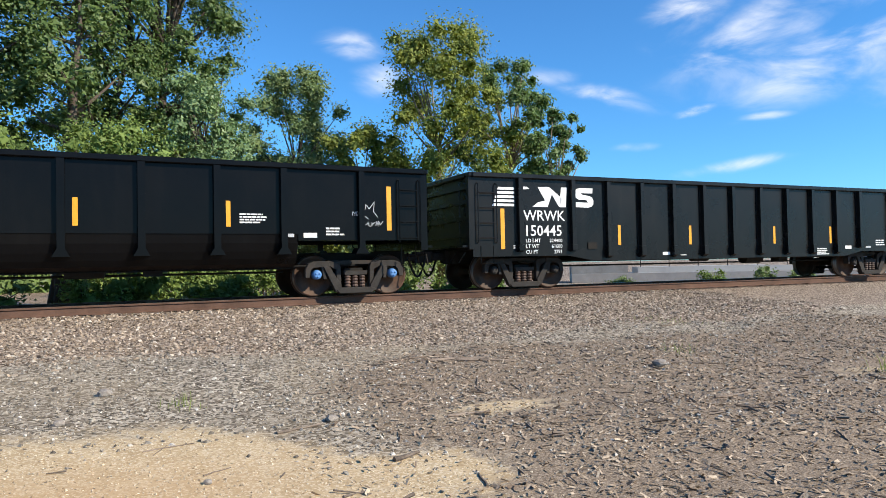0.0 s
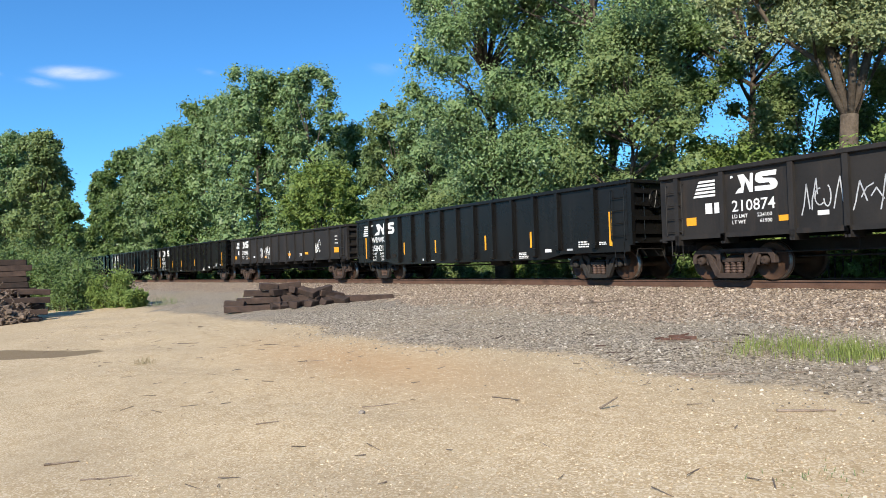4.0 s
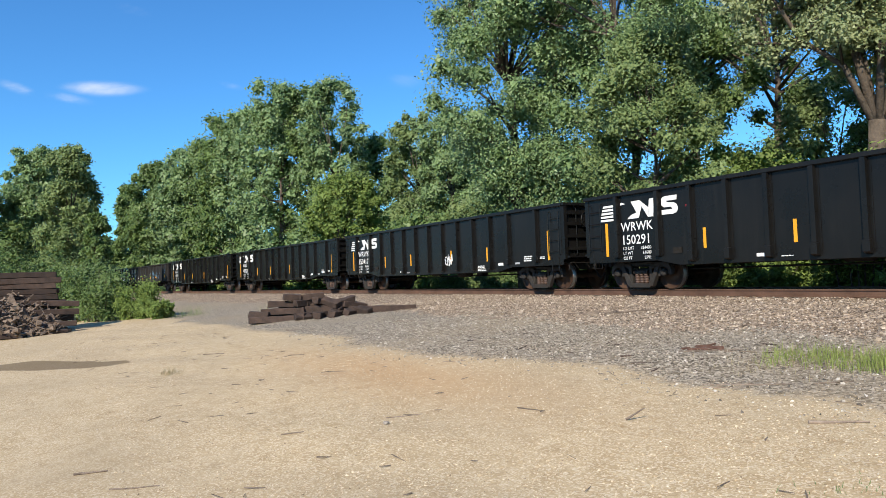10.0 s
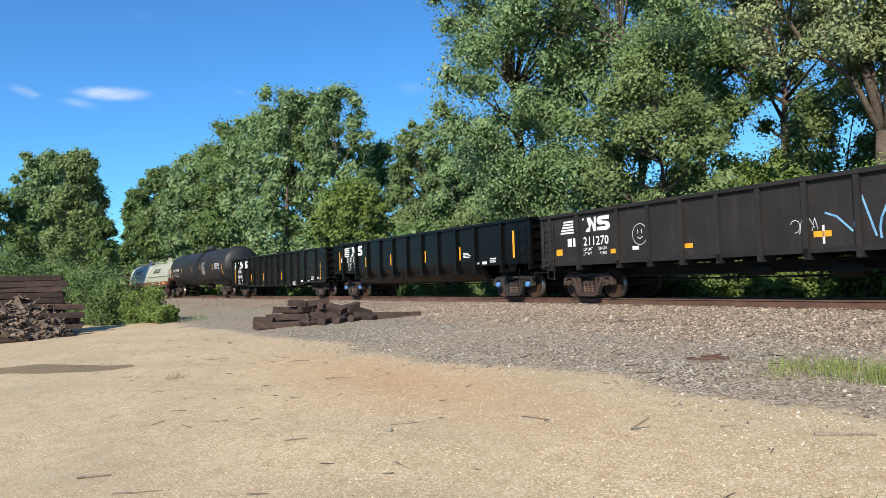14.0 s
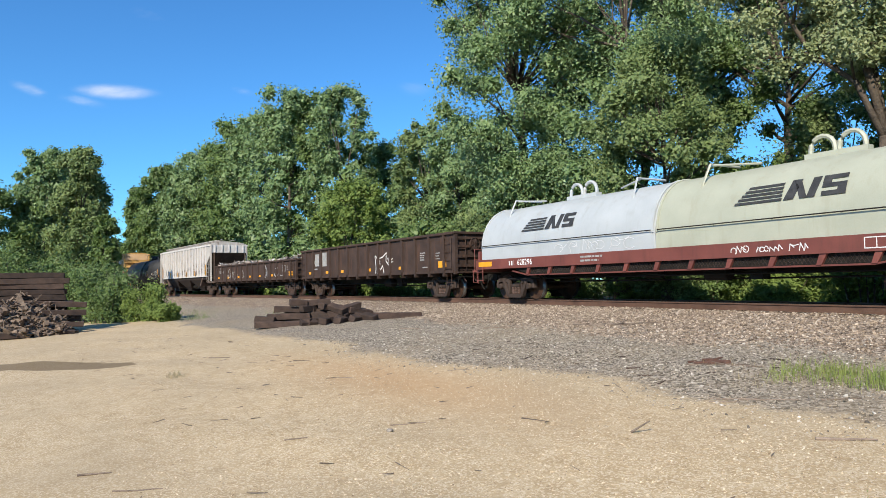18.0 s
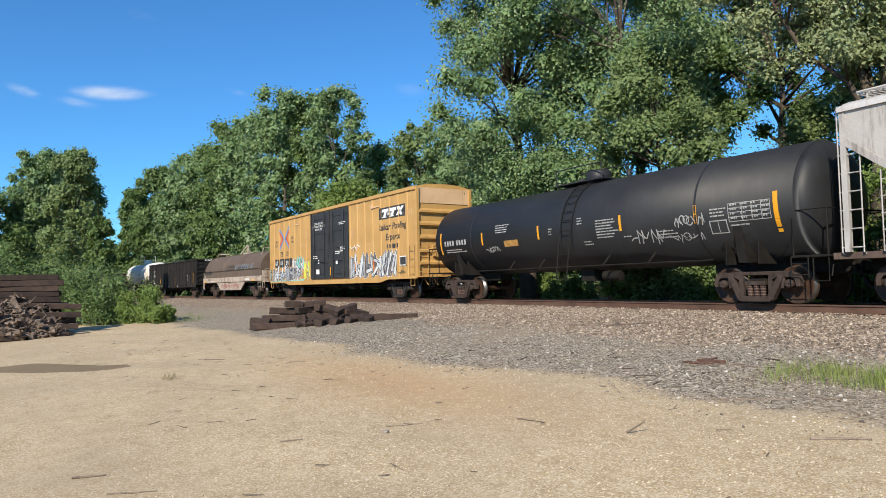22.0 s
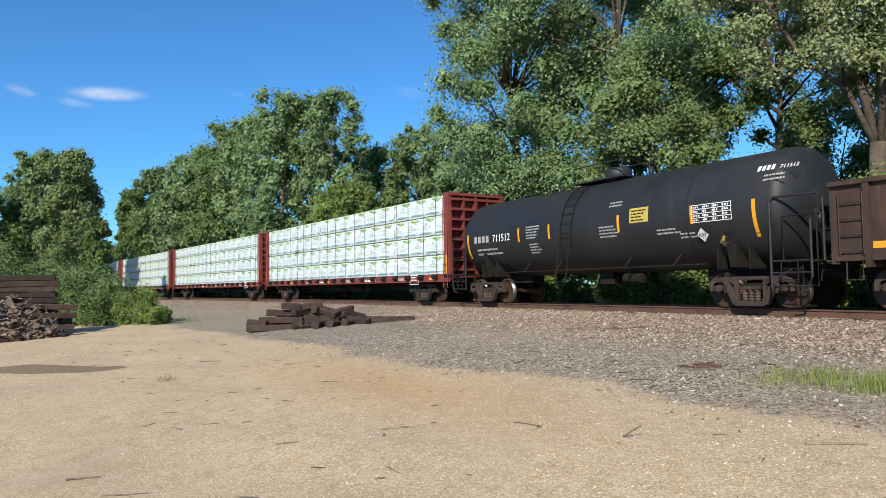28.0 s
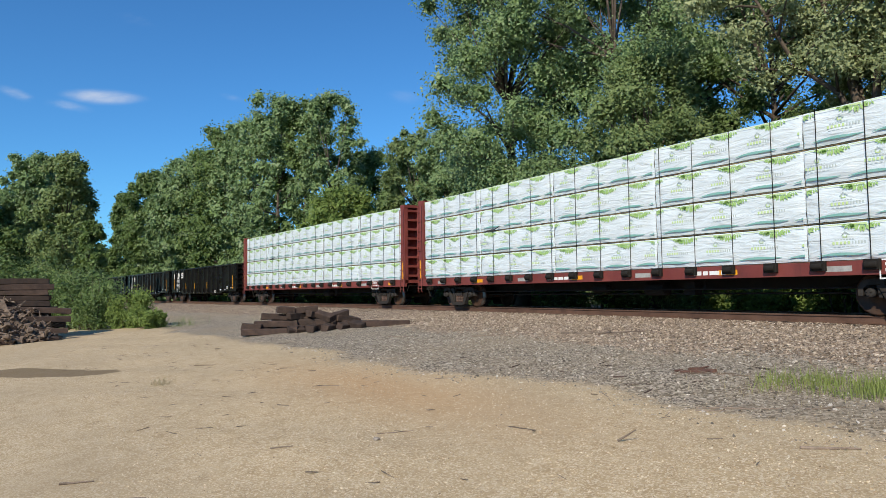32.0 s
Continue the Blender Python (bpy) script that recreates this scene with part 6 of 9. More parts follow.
def coil_car(s, half, cover_mats, sill_mat, top, label, seed=7, marks=True, skirt=None):
    rng = random.Random(seed)
    car = thing("coil_car", label, "freight car", "cars of the train")
    n = len(cover_mats)
    deck = 1.42
    for y in (-1.42, 1.42):
        bm = bmesh.new()
        box(bm, -half, half, y - 0.05, y + 0.05, 1.14, 1.50)
        part("side_sill", bm, sill_mat, car)
    bm = bmesh.new()
    box(bm, -half, half, -1.36, 1.36, 1.30, 1.40)
    part("deck", bm, sill_mat, car)
    for e in (-1, 1):
        bm = bmesh.new()
        box(bm, min(e * (half - 0.1), e * half), max(e * (half - 0.1), e * half), -1.36, 1.36, 1.1, 1.85)
        part("end_wall", bm, sill_mat, car)
        bm = bmesh.new()
        box(bm, min(e * half, e * (half + 0.45)), max(e * half, e * (half + 0.45)), -1.35, 1.35, 1.05, 1.12)
        part("end_platform", bm, sill_mat, car)
        bm = bmesh.new()
        tube(bm, [(e * (half + 0.35), -1.3, 1.1), (e * (half + 0.35), -1.3, 1.95), (e * (half + 0.35), -0.5, 1.95), (e * (half + 0.35), -0.5, 1.1)], 0.022, 6)
        tube(bm, [(e * (half + 0.35), -1.3, 1.55), (e * (half + 0.35), -0.5, 1.55)], 0.018, 6)
        part("end_railing", bm, sill_mat, car)
        stirrup(car, e * (half + 0.2), -1.36, 1.06, sill_mat)
    if skirt:
        bm = bmesh.new()
        prism(bm, ((-half + 3.3, 1.16), (half - 3.3, 1.16), (half - 4.3, 0.52), (-half + 4.3, 0.52)), -1.40, -1.34)
        part("skirt", bm, skirt, car, "peeling rust-stained skirt plate")
    else:
        # a long shallow girder: mesh panels between slanted brackets over a bottom angle
        a, b, nb = -half + 2.3, half - 2.3, 11
        bm = bmesh.new()
        prism(bm, ((a, 1.14), (b, 1.14), (b - 0.9, 0.90), (a + 0.9, 0.90)), -1.36, -1.34)
        part("mesh_backing", bm, UNDER, car)
        bm = bmesh.new()
        prism(bm, ((a, 1.06), (a + 0.9, 0.90), (b - 0.9, 0.90), (b, 1.06), (b, 1.02), (b - 0.9, 0.86), (a + 0.9, 0.86), (a, 1.02)), -1.42, -1.34)
        part("bottom_angle", bm, sill_mat, car)
        for i in range(nb):
            x = a + 0.9 + (b - a - 1.8) * i / (nb - 1)
            bm = bmesh.new()
            prism(bm, ((x - 0.05, 0.89), (x + 0.07, 0.89), (x + 0.20, 1.14), (x + 0.04, 1.14)), -1.44, -1.36)
            part("sill_bracket", bm, sill_mat, car)
            if i < nb - 1:
                bm = bmesh.new()
                w2 = (b - a - 1.8) / (nb - 1)
                for j in range(9):
                    for g in (-1, 1):
                        x0 = x + 0.16 + (w2 - 0.30) * j / 9
                        tube(bm, [(x0 + (0.0 if g > 0 else 0.14), -1.375, 0.92), (x0 + (0.14 if g > 0 else 0.0), -1.375, 1.12)], 0.007, 3)
                part("walkway_mesh", bm, CAST_BROWN, car)
    length = (2 * half - 0.5) / n
    for i, mat in enumerate(cover_mats):
        x0 = -half + 0.25 + i * length + 0.02
        x1 = x0 + length - 0.04
        prof = [(-1.36, deck + 0.05), (-1.36, 1.95)] + [(-1.36 * math.cos(a), 1.95 + (top - 1.95) * math.sin(a)) for a in (math.pi * k / 16 for k in range(1, 16))] + [(1.36, 1.95), (1.36, deck + 0.05)]
        bm = bmesh.new()
        prism(bm, prof, x0, x1, "x")
        bmesh.ops.bevel(bm, geom=[e for e in bm.edges if abs(e.verts[0].co.x - e.verts[1].co.x) < 1e-4 and e.verts[0].co.z > 1.5], offset=0.10, segments=2, affect="EDGES", clamp_overlap=True)
        smooth(bm, 35)
        cover = part("cover", bm, mat, car, "rounded steel coil cover")
        for x in (x0 + 0.06, x1 - 0.06) + ((x0 + (x1 - x0) * 0.33, x0 + (x1 - x0) * 0.66) if skirt else ()):
            bm = bmesh.new()
            ring = [(x, p[0] * 1.012, p[1] + 0.012) for p in prof[1:-1]]
            tube(bm, ring, 0.03, 5)
            part("cover_rib", bm, mat, cover)
        bm = bmesh.new()
        tube(bm, [(x0 + 0.1, -1.42, 2.02), (x1 - 0.1, -1.42, 2.02)], 0.016, 5)
        for k in range(6):
            x = x0 + 0.3 + (x1 - x0 - 0.6) * k / 5
            tube(bm, [(x, -1.36, 2.02), (x, -1.42, 2.02)], 0.014, 5)
        part("grab_rail", bm, UNDER, cover)
        bm = bmesh.new()
        xm = (x0 + x1) / 2
        for k in (-0.35, 0.35):
            if skirt:
                # a tall braced lifting frame
                tube(bm, [(xm + 2.2 * k, -0.25, top + 0.05), (xm + 0.5 * k, 0.0, top + 0.62), (xm - 0.5 * k, 0.0, top + 0.62)], 0.06, 6)
                tube(bm, [(xm + 0.5 * k, 0.0, top + 0.62), (xm + 0.4 * k, 0.1, top + 0.02)], 0.045, 6)
                continue
            ring = [(xm + k + 0.30 * math.cos(a), 0.0, top + 0.20 + 0.32 * math.sin(a)) for a in (math.pi * (j / 8) for j in range(9))]
            tube(bm, [(xm + k + 0.30, 0, top - 0.02)] + ring + [(xm + k - 0.30, 0, top - 0.02)], 0.06, 6)
        box(bm, xm - 0.75, xm + 0.75, -0.12, 0.12, top - 0.05, top + 0.12)
        part("lifting_gear", bm, skirt or mat, cover)
        for e in (-1, 1):
            bm = bmesh.new()
            x = xm + e * (length / 2 - 1.2)
            tube(bm, [(x, -1.05, top - 0.75), (x - e * 0.12, -0.62, top + 0.22), (x - e * 0.12, 0.6, top + 0.22)], 0.035, 5)
            tube(bm, [(x - e * 0.12, -0.5, top + 0.20), (x - e * 1.3, -0.1, top + 0.10)], 0.03, 5)
            part("guide_bar", bm, skirt or mat, cover)
        if marks:
            z, h = 2.42, 0.46
            xm -= 0.27
            polys = []
            yy = []
            for j in range(5):
                polys.append(((xm - 1.6 + 0.08 * j, z + h * j / 5), (xm - 0.35, z + h * j / 5), (xm - 0.33, z + h * (j / 5 + 0.13)), (xm - 1.58 + 0.08 * j, z + h * (j / 5 + 0.13))))
            polys += [((xm - 0.3, z), (xm - 0.05, z), (xm + 0.1, z + h), (xm - 0.15, z + h)), ((xm - 0.12, z + h), (xm + 0.08, z + h * 0.9), (xm + 0.28, z), (xm + 0.1, z)), ((xm + 0.25, z), (xm + 0.45, z), (xm + 0.55, z + h), (xm + 0.35, z + h))]
            polys += [rect(xm + 0.6, xm + 1.15, z + h * a, z + h * b) for a, b in ((0, 0.22), (0.4, 0.6), (0.78, 1.0))] + [rect(xm + 0.95, xm + 1.15, z + 0.2 * h, z + 0.42 * h), rect(xm + 0.6, xm + 0.8, z + 0.58 * h, z + 0.8 * h)]
            ob = plates("owner_mark", polys, 0, DARK_SPRAY, cover, "dark painted owner's mark")
            for v in ob.data.vertices:
                a = math.asin(min(max((v.co.z - 1.95) / (top - 1.95), 0), 0.98))
                v.co.y = -1.36 * math.cos(a) - 0.02
    if marks:
        letters("628296", -6.35, 1.24, 0.2, -1.477, car, WHITE)
    plates("data_stencil", (bars(-6.85, 1.24, 0.4, 1, 0.16, 0.05, rng) if marks else bars(-half + 2.3, 1.18, 0.9, 1, 0.06, 0.05, rng)) + ([rect(5.7, 6.2, 1.20, 1.22), rect(5.7, 6.2, 1.42, 1.44), rect(5.7, 5.72, 1.2, 1.44), rect(5.94, 5.96, 1.2, 1.44), rect(6.18, 6.2, 1.2, 1.44)] if marks else bars(half - 3.2, 1.24, 1.0, 1, 0.1, 0.05, rng)), -1.476, WHITE, car)
    if marks:
        plates("data_stencil", bars(-3.0, 1.36, 1.2, 2, 0.06, 0.06, rng), -1.476, DIM_WHITE, car)
        plates("spray_tag", scrawl(2.5, 1.22, 0.5, 0.2, rng, 4, 0.022) + scrawl(3.2, 1.22, 0.65, 0.17, rng, 6, 0.022) + scrawl(4.0, 1.22, 0.5, 0.2, rng, 4, 0.022), -1.477, WHITE, car, "thin white hand-painted writing")
    for x in (-half + 0.5, half - 1.6):
        plates("reflector", [rect(x - 0.1, x + 0.35, 1.16, 1.26) if skirt else rect(x - 0.3, x + 0.6, 1.24, 1.42)], -1.477, YELLOW, car, "yellow reflective patch")
    if not skirt:
        ob = plates("spray_tag", scrawl(half - 2.6, 2.08, 1.5, 0.6, rng, 7, 0.03) + scrawl(-half + 4.6, 1.55, 3.7, 0.42, rng, 12, 0.02), -1.40, BRIGHT_SPRAY, car, "white spray-painted scrawl")
        for v in ob.data.vertices:
            if v.co.z > 1.95:
                a = math.asin(min((v.co.z - 1.95) / (top - 1.95), 0.98))
                v.co.y = -1.36 * math.cos(a) - 0.012
            else:
                v.co.y = -1.372
    if skirt:
        def over(v):
            a = math.asin(min(max((v.co.z - 1.95) / (top - 1.95), 0), 0.98))
            v.co.y = -1.36 * math.cos(a) - 0.014
        ob = plates("cover_lettering", [((x, 2.06), (x + 0.26, 2.06), (x + 0.28, 2.42), (x + 0.02, 2.42)) for x in (1.0, 1.42, 1.84, 2.26, 2.68, 3.10, 3.52)] + [rect(x, x + 0.12, 2.06, 2.42) for x in (4.15, 4.4, 4.65)], 0, FADED_CHALK, car, "white edges of faded cover lettering")
        for v in ob.data.vertices:
            over(v)
        ob = plates("cover_lettering", [((x + 0.05, 2.09), (x + 0.22, 2.09), (x + 0.24, 2.39), (x + 0.07, 2.39)) for x in (1.0, 1.42, 1.84, 2.26, 2.68, 3.10, 3.52)] + [rect(x + 0.03, x + 0.09, 2.09, 2.39) for x in (4.15, 4.4, 4.65)], 0, BLUE_LETTER, car, "faded blue cover lettering")
        for v in ob.data.vertices:
            over(v)
            v.co.y -= 0.004
        ob = plates("spray_tag", scrawl(-0.9, 2.0, 1.6, 0.55, rng, 6, 0.035) + scrawl(1.5, 1.98, 2.0, 0.35, rng, 6, 0.03), 0, DARK_SPRAY, car, "black spray-painted scrawl")
        for v in ob.data.vertices:
            over(v)
            v.co.y -= 0.007
        ob = plates("owner_mark", [((-6.6 + 0.05 * j, 1.78 + 0.075 * j), (-5.6, 1.78 + 0.075 * j), (-5.58, 1.82 + 0.075 * j), (-6.58 + 0.05 * j, 1.82 + 0.075 * j)) for j in range(4)] + [((-5.5, 1.78), (-5.05, 1.78), (-4.95, 2.06), (-5.4, 2.06)), ((-4.95, 1.78), (-4.55, 1.78), (-4.5, 2.06), (-4.9, 2.06))], -1.376, DARK_SPRAY, car, "dark slanted bars and blocks")
        letters("166210", -5.35, 1.29, 0.17, -1.476, car, DARK_SPRAY)
        letters("CS 19A", 5.6, 1.40, 0.17, -1.476, car, DARK_SPRAY)
        plates("spray_tag", scrawl(-2.2, 0.62, 2.4, 0.5, rng, 9, 0.04) + scrawl(0.4, 0.62, 1.5, 0.5, rng, 6, 0.04), -1.404, RED_SPRAY, car, "dull red spray-painted tags")
    for e in (-1, 1):
        ladder("side_ladder", car, e * (half - 0.1), e * (half - 0.5), 0.6, 1.25, -1.42, sill_mat, 2)
    under_gear(car, half, UNDER, 1.05)
    coupler_gear(car, half + 0.1)
    add_trucks(car, half - 2.0, "brown")
    enlist(car, s, half - 2.0)
    return car


def hopper_car(s, half, top):
    rng = random.Random(31)
    car = thing("covered_hopper_car", "weathered white covered hopper car with rust streaks and grimy brown bays", "freight car", "cars of the train")
    low, w = 1.60, 1.52
    bm = bmesh.new()
    for y in (-w, w):
        prism(bm, ((-half + 0.15, top), (half - 0.15, top), (half - 0.15, top - 0.66), (half - 1.42, top - 1.62), (half - 1.42, low), (-half + 1.42, low), (-half + 1.42, top - 1.62), (-half + 0.15, top - 0.66)), y - 0.02, y + 0.02)
    part("side_wall", bm, HOPPER_WHITE, car)
    bm = bmesh.new()
    prism(bm, [(w * math.cos(a), top - 0.02 + 0.26 * math.sin(a)) for a in (math.pi * k / 10 for k in range(11))], -half + 0.15, half - 0.15, "x")
    part("roof", bm, HOPPER_WHITE, car)
    for e in (-1, 1):
        bm = bmesh.new()
        o = [(e * (half - 0.15), top), (e * (half - 0.15), top - 0.70), (e * (half - 1.47), top - 1.70), (e * (half - 3.3), 0.75), (e * (half - 3.5), 0.75), (e * (half - 0.4), top)]
        prism(bm, o, -w + 0.03, w - 0.03)
        part("slope_sheet", bm, HOPPER_END, car)
        bm = bmesh.new()
        box(bm, min(e * (half - 0.15), e * (half - 0.11)), max(e * (half - 0.15), e * (half - 0.11)), -w + 0.02, w - 0.02, top - 0.68, top - 0.01)
        hood = part("end_panel", bm, HOPPER_POST, car, "streaked white end panel under the roof")
        for yy in (-1.2, -0.6, 0.0, 0.6, 1.2):
            bm = bmesh.new()
            box(bm, min(e * (half - 0.11), e * (half - 0.05)), max(e * (half - 0.11), e * (half - 0.05)), yy - 0.04, yy + 0.04, top - 0.66, top - 0.03)
            part("rib", bm, HOPPER_POST, hood)
        bm = bmesh.new()
        for y in (-1.3, 1.3):
            box(bm, min(e * half, e * (half - 0.07)), max(e * half, e * (half - 0.07)), y - 0.035, y + 0.035, 1.1, top - 0.7)
            box(bm, min(e * (half - 1.5), e * (half - 1.38)), max(e * (half - 1.5), e * (half - 1.38)), y * 1.1 - 0.05, y * 1.1 + 0.05, 1.1, low + 0.75)
        box(bm, min(e * (half - 1.6), e * (half + 0.2)), max(e * (half - 1.6), e * (half + 0.2)), -1.45, 1.45, 1.0, 1.14)
        part("end_frame", bm, HOPPER_END, car)
        ladder("end_ladder", car, e * (half - 0.05), e * (half - 0.50), 1.1, top, -1.45, HOPPER_WHITE, 8)
        ladder("side_ladder", car, e * (half - 0.9), e * (half - 1.35), 1.1, low + 1.2, -1.45, HOPPER_WHITE, 5)
    bm = bmesh.new()
    for y in (-w - 0.02, w + 0.02):
        box(bm, -half + 0.1, half - 0.1, y - 0.06, y + 0.06, top - 0.12, top)
        box(bm, -half + 1.38, half - 1.38, y - 0.05, y + 0.05, low - 0.05, low + 0.05)
    part("side_sill", bm, HOPPER_POST, car)
    for e in (-1, 1):
        for sg in (-1, 1):
            bm = bmesh.new()
            prism(bm, [(e * x, z) for x, z in ((half - 0.13, top - 0.60), (half - 0.13, top - 0.78), (half - 1.44, top - 1.76), (half - 1.44, top - 1.58))], min(sg * (w - 0.02), sg * (w + 0.05)), max(sg * (w - 0.02), sg * (w + 0.05)))
            part("slope_brace", bm, HOPPER_WHITE, car)
            bm = bmesh.new()
            box(bm, min(e * (half - 0.24), e * (half - 0.12)), max(e * (half - 0.24), e * (half - 0.12)), min(sg * (w - 0.06), sg * (w + 0.04)), max(sg * (w - 0.06), sg * (w + 0.04)), 1.14, top - 0.1)
            part("corner_post", bm, HOPPER_WHITE, car)

    def post():
        bm2 = bmesh.new()
        prism(bm2, ((-0.055, 0), (0.055, 0), (0.045, -0.075), (-0.045, -0.075)), low + 0.05, top - 0.12, "z")
        return finish("side_post", bm2, HOPPER_POST)
    me = cached("hopper_post", post)
    for x in (-7.24, -6.6, -5.85, -5.04, -4.2, -3.4, -2.56, -1.6, -0.64, 0.3, 1.23, 2.14, 3.16, 4.05, 4.81, 5.59, 6.37, 7.12):
        for sg in (-1, 1):
            ob = part("side_post", me, None, car)
            ob.location = (x, sg * w, 0)
            ob.rotation_euler = (0, 0, 0 if sg < 0 else math.pi)
    for xc in (-4.1, 0.0, 4.1):
        bm = bmesh.new()
        top4 = [(xc - 2.0, -w + 0.05, low - 0.28), (xc + 2.0, -w + 0.05, low - 0.28), (xc + 2.0, w - 0.05, low - 0.28), (xc - 2.0, w - 0.05, low - 0.28)]
        low4 = [(xc - 0.55, -0.85, 0.42), (xc + 0.55, -0.85, 0.42), (xc + 0.55, 0.85, 0.42), (xc - 0.55, 0.85, 0.42)]
        vs = [bm.verts.new(p) for p in top4 + low4]
        for f in ((0, 1, 5, 4), (1, 2, 6, 5), (2, 3, 7, 6), (3, 0, 4, 7), (4, 5, 6, 7)):
            bm.faces.new([vs[j] for j in f])
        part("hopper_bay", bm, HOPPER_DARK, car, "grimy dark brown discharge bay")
        bm = bmesh.new()
        box(bm, xc - 0.75, xc + 0.75, -0.95, 0.95, 0.34, 0.42)
        part("outlet_gate", bm, UNDER, car)
    bm = bmesh.new()
    box(bm, -half + 1.43, half - 1.43, -w + 0.04, w - 0.04, low - 0.28, low)
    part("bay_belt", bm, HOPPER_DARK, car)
    bm = bmesh.new()
    for y in (-0.55, 0.55):
        tube(bm, [(-half + 0.2, y, top + 0.42), (half - 0.2, y, top + 0.42)], 0.02, 5)
    for i in range(12):
        x = -half + 0.4 + (2 * half - 0.8) * i / 11
        for y in (-0.95, -0.3):
            tube(bm, [(x, y, top + 0.05), (x, y, top + 0.36)], 0.02, 5)
    tube(bm, [(-half + 0.2, -0.98, top + 0.36), (half - 0.2, -0.98, top + 0.36)], 0.03, 5)
    i = -half + 0.2
    while i < half - 0.3:
        box(bm, i, i + 0.035, -0.98, -0.3, top + 0.30, top + 0.33)
        i += 0.12
    part("running_board", bm, HOPPER_WHITE, car)
    y = -w - 0.024
    for x, tall in ((-7.23, 1), (-4.25, 0), (-1.55, 0), (1.33, 0), (4.12, 0), (7.21, 1)):
        plates("reflector", [rect(x - 0.075, x + 0.075, low + 0.05, low + (0.97 if tall else 0.50))], y - 0.078, YELLOW, car, "yellow reflective strip")
    plates("data_stencil", bars(3.35, low + 0.98, 0.6, 4, 0.05, 0.06, rng) + bars(4.3, low + 1.0, 0.5, 3, 0.05, 0.06, rng) + bars(5.75, low + 1.05, 0.75, 7, 0.05, 0.07, rng) + bars(6.6, low + 0.42, 0.5, 3, 0.06, 0.05, rng)
           + bars(-0.35, low + 0.55, 0.7, 4, 0.04, 0.05, rng) + bars(2.45, low + 0.35, 0.4, 2, 0.04, 0.05, rng) + bars(0.55, low + 0.3, 0.6, 3, 0.04, 0.05, rng), y, FADED_INK, car)
    plates("owner_mark", [rect(2.56, 2.76, z, z + 0.25) for z in (3.58, 3.10, 2.62, 2.14)], y, GREY_SPRAY, car, "white owner mark blocks down a grey panel")
    q = random.Random(77)
    for i in range(34):
        x, z, h, d = q.uniform(-half + 1.6, half - 1.6), q.uniform(low + 0.5, top - 0.3), q.uniform(0.15, 0.75), q.uniform(0.015, 0.05)
        plates("rust_streak", [[(x - d, z), (x + d * q.uniform(0.4, 1.0), z + 0.03), (x + d * 0.5, z - h * 0.6), (x + d * 0.1, z - h), (x - d * 0.4, z - h * 0.7)]], y, HOPPER_STREAK, car, "brown rust streak")
    plates("faded_panel", [rect(3.42, 4.0, low + 0.12, low + 0.52)], y, FADED_INK, car)
    plates("faded_panel", [rect(4.28, 4.82, low + 0.14, low + 0.52)], y, FADED_INK, car)
    for x, a, b in ((-6.30, 0.28, 0.74), (-5.48, 0.22, 0.76), (-4.75, 0.2, 0.42)):
        plates("black_panel", [rect(x, x + 0.42, low + a, low + b)], y, DARK_SPRAY, car)
    for x, z, w2, h2 in ((1.50, 0.42, 0.75, 0.62), (5.05, 0.14, 0.5, 0.55), (6.55, 0.7, 0.5, 0.45), (-1.1, 0.2, 0.55, 0.4), (-2.5, 0.2, 0.6, 0.3), (-3.5, 0.2, 0.55, 0.3), (5.8, 0.4, 0.5, 0.4), (-6.2, 0.1, 0.5, 0.3), (0.5, 0.5, 0.35, 0.3)):
        plates("spray_tag", scrawl(x, low + z, w2, h2 * 0.8, rng, 8, 0.017), y - 0.002, FADED_INK, car, "faded black spray-painted scrawl")
    under_gear(car, half, UNDER, 1.0)
    coupler_gear(car, half)
    add_trucks(car, half - 1.6, "brown")
    enlist(car, s, half - 1.6)


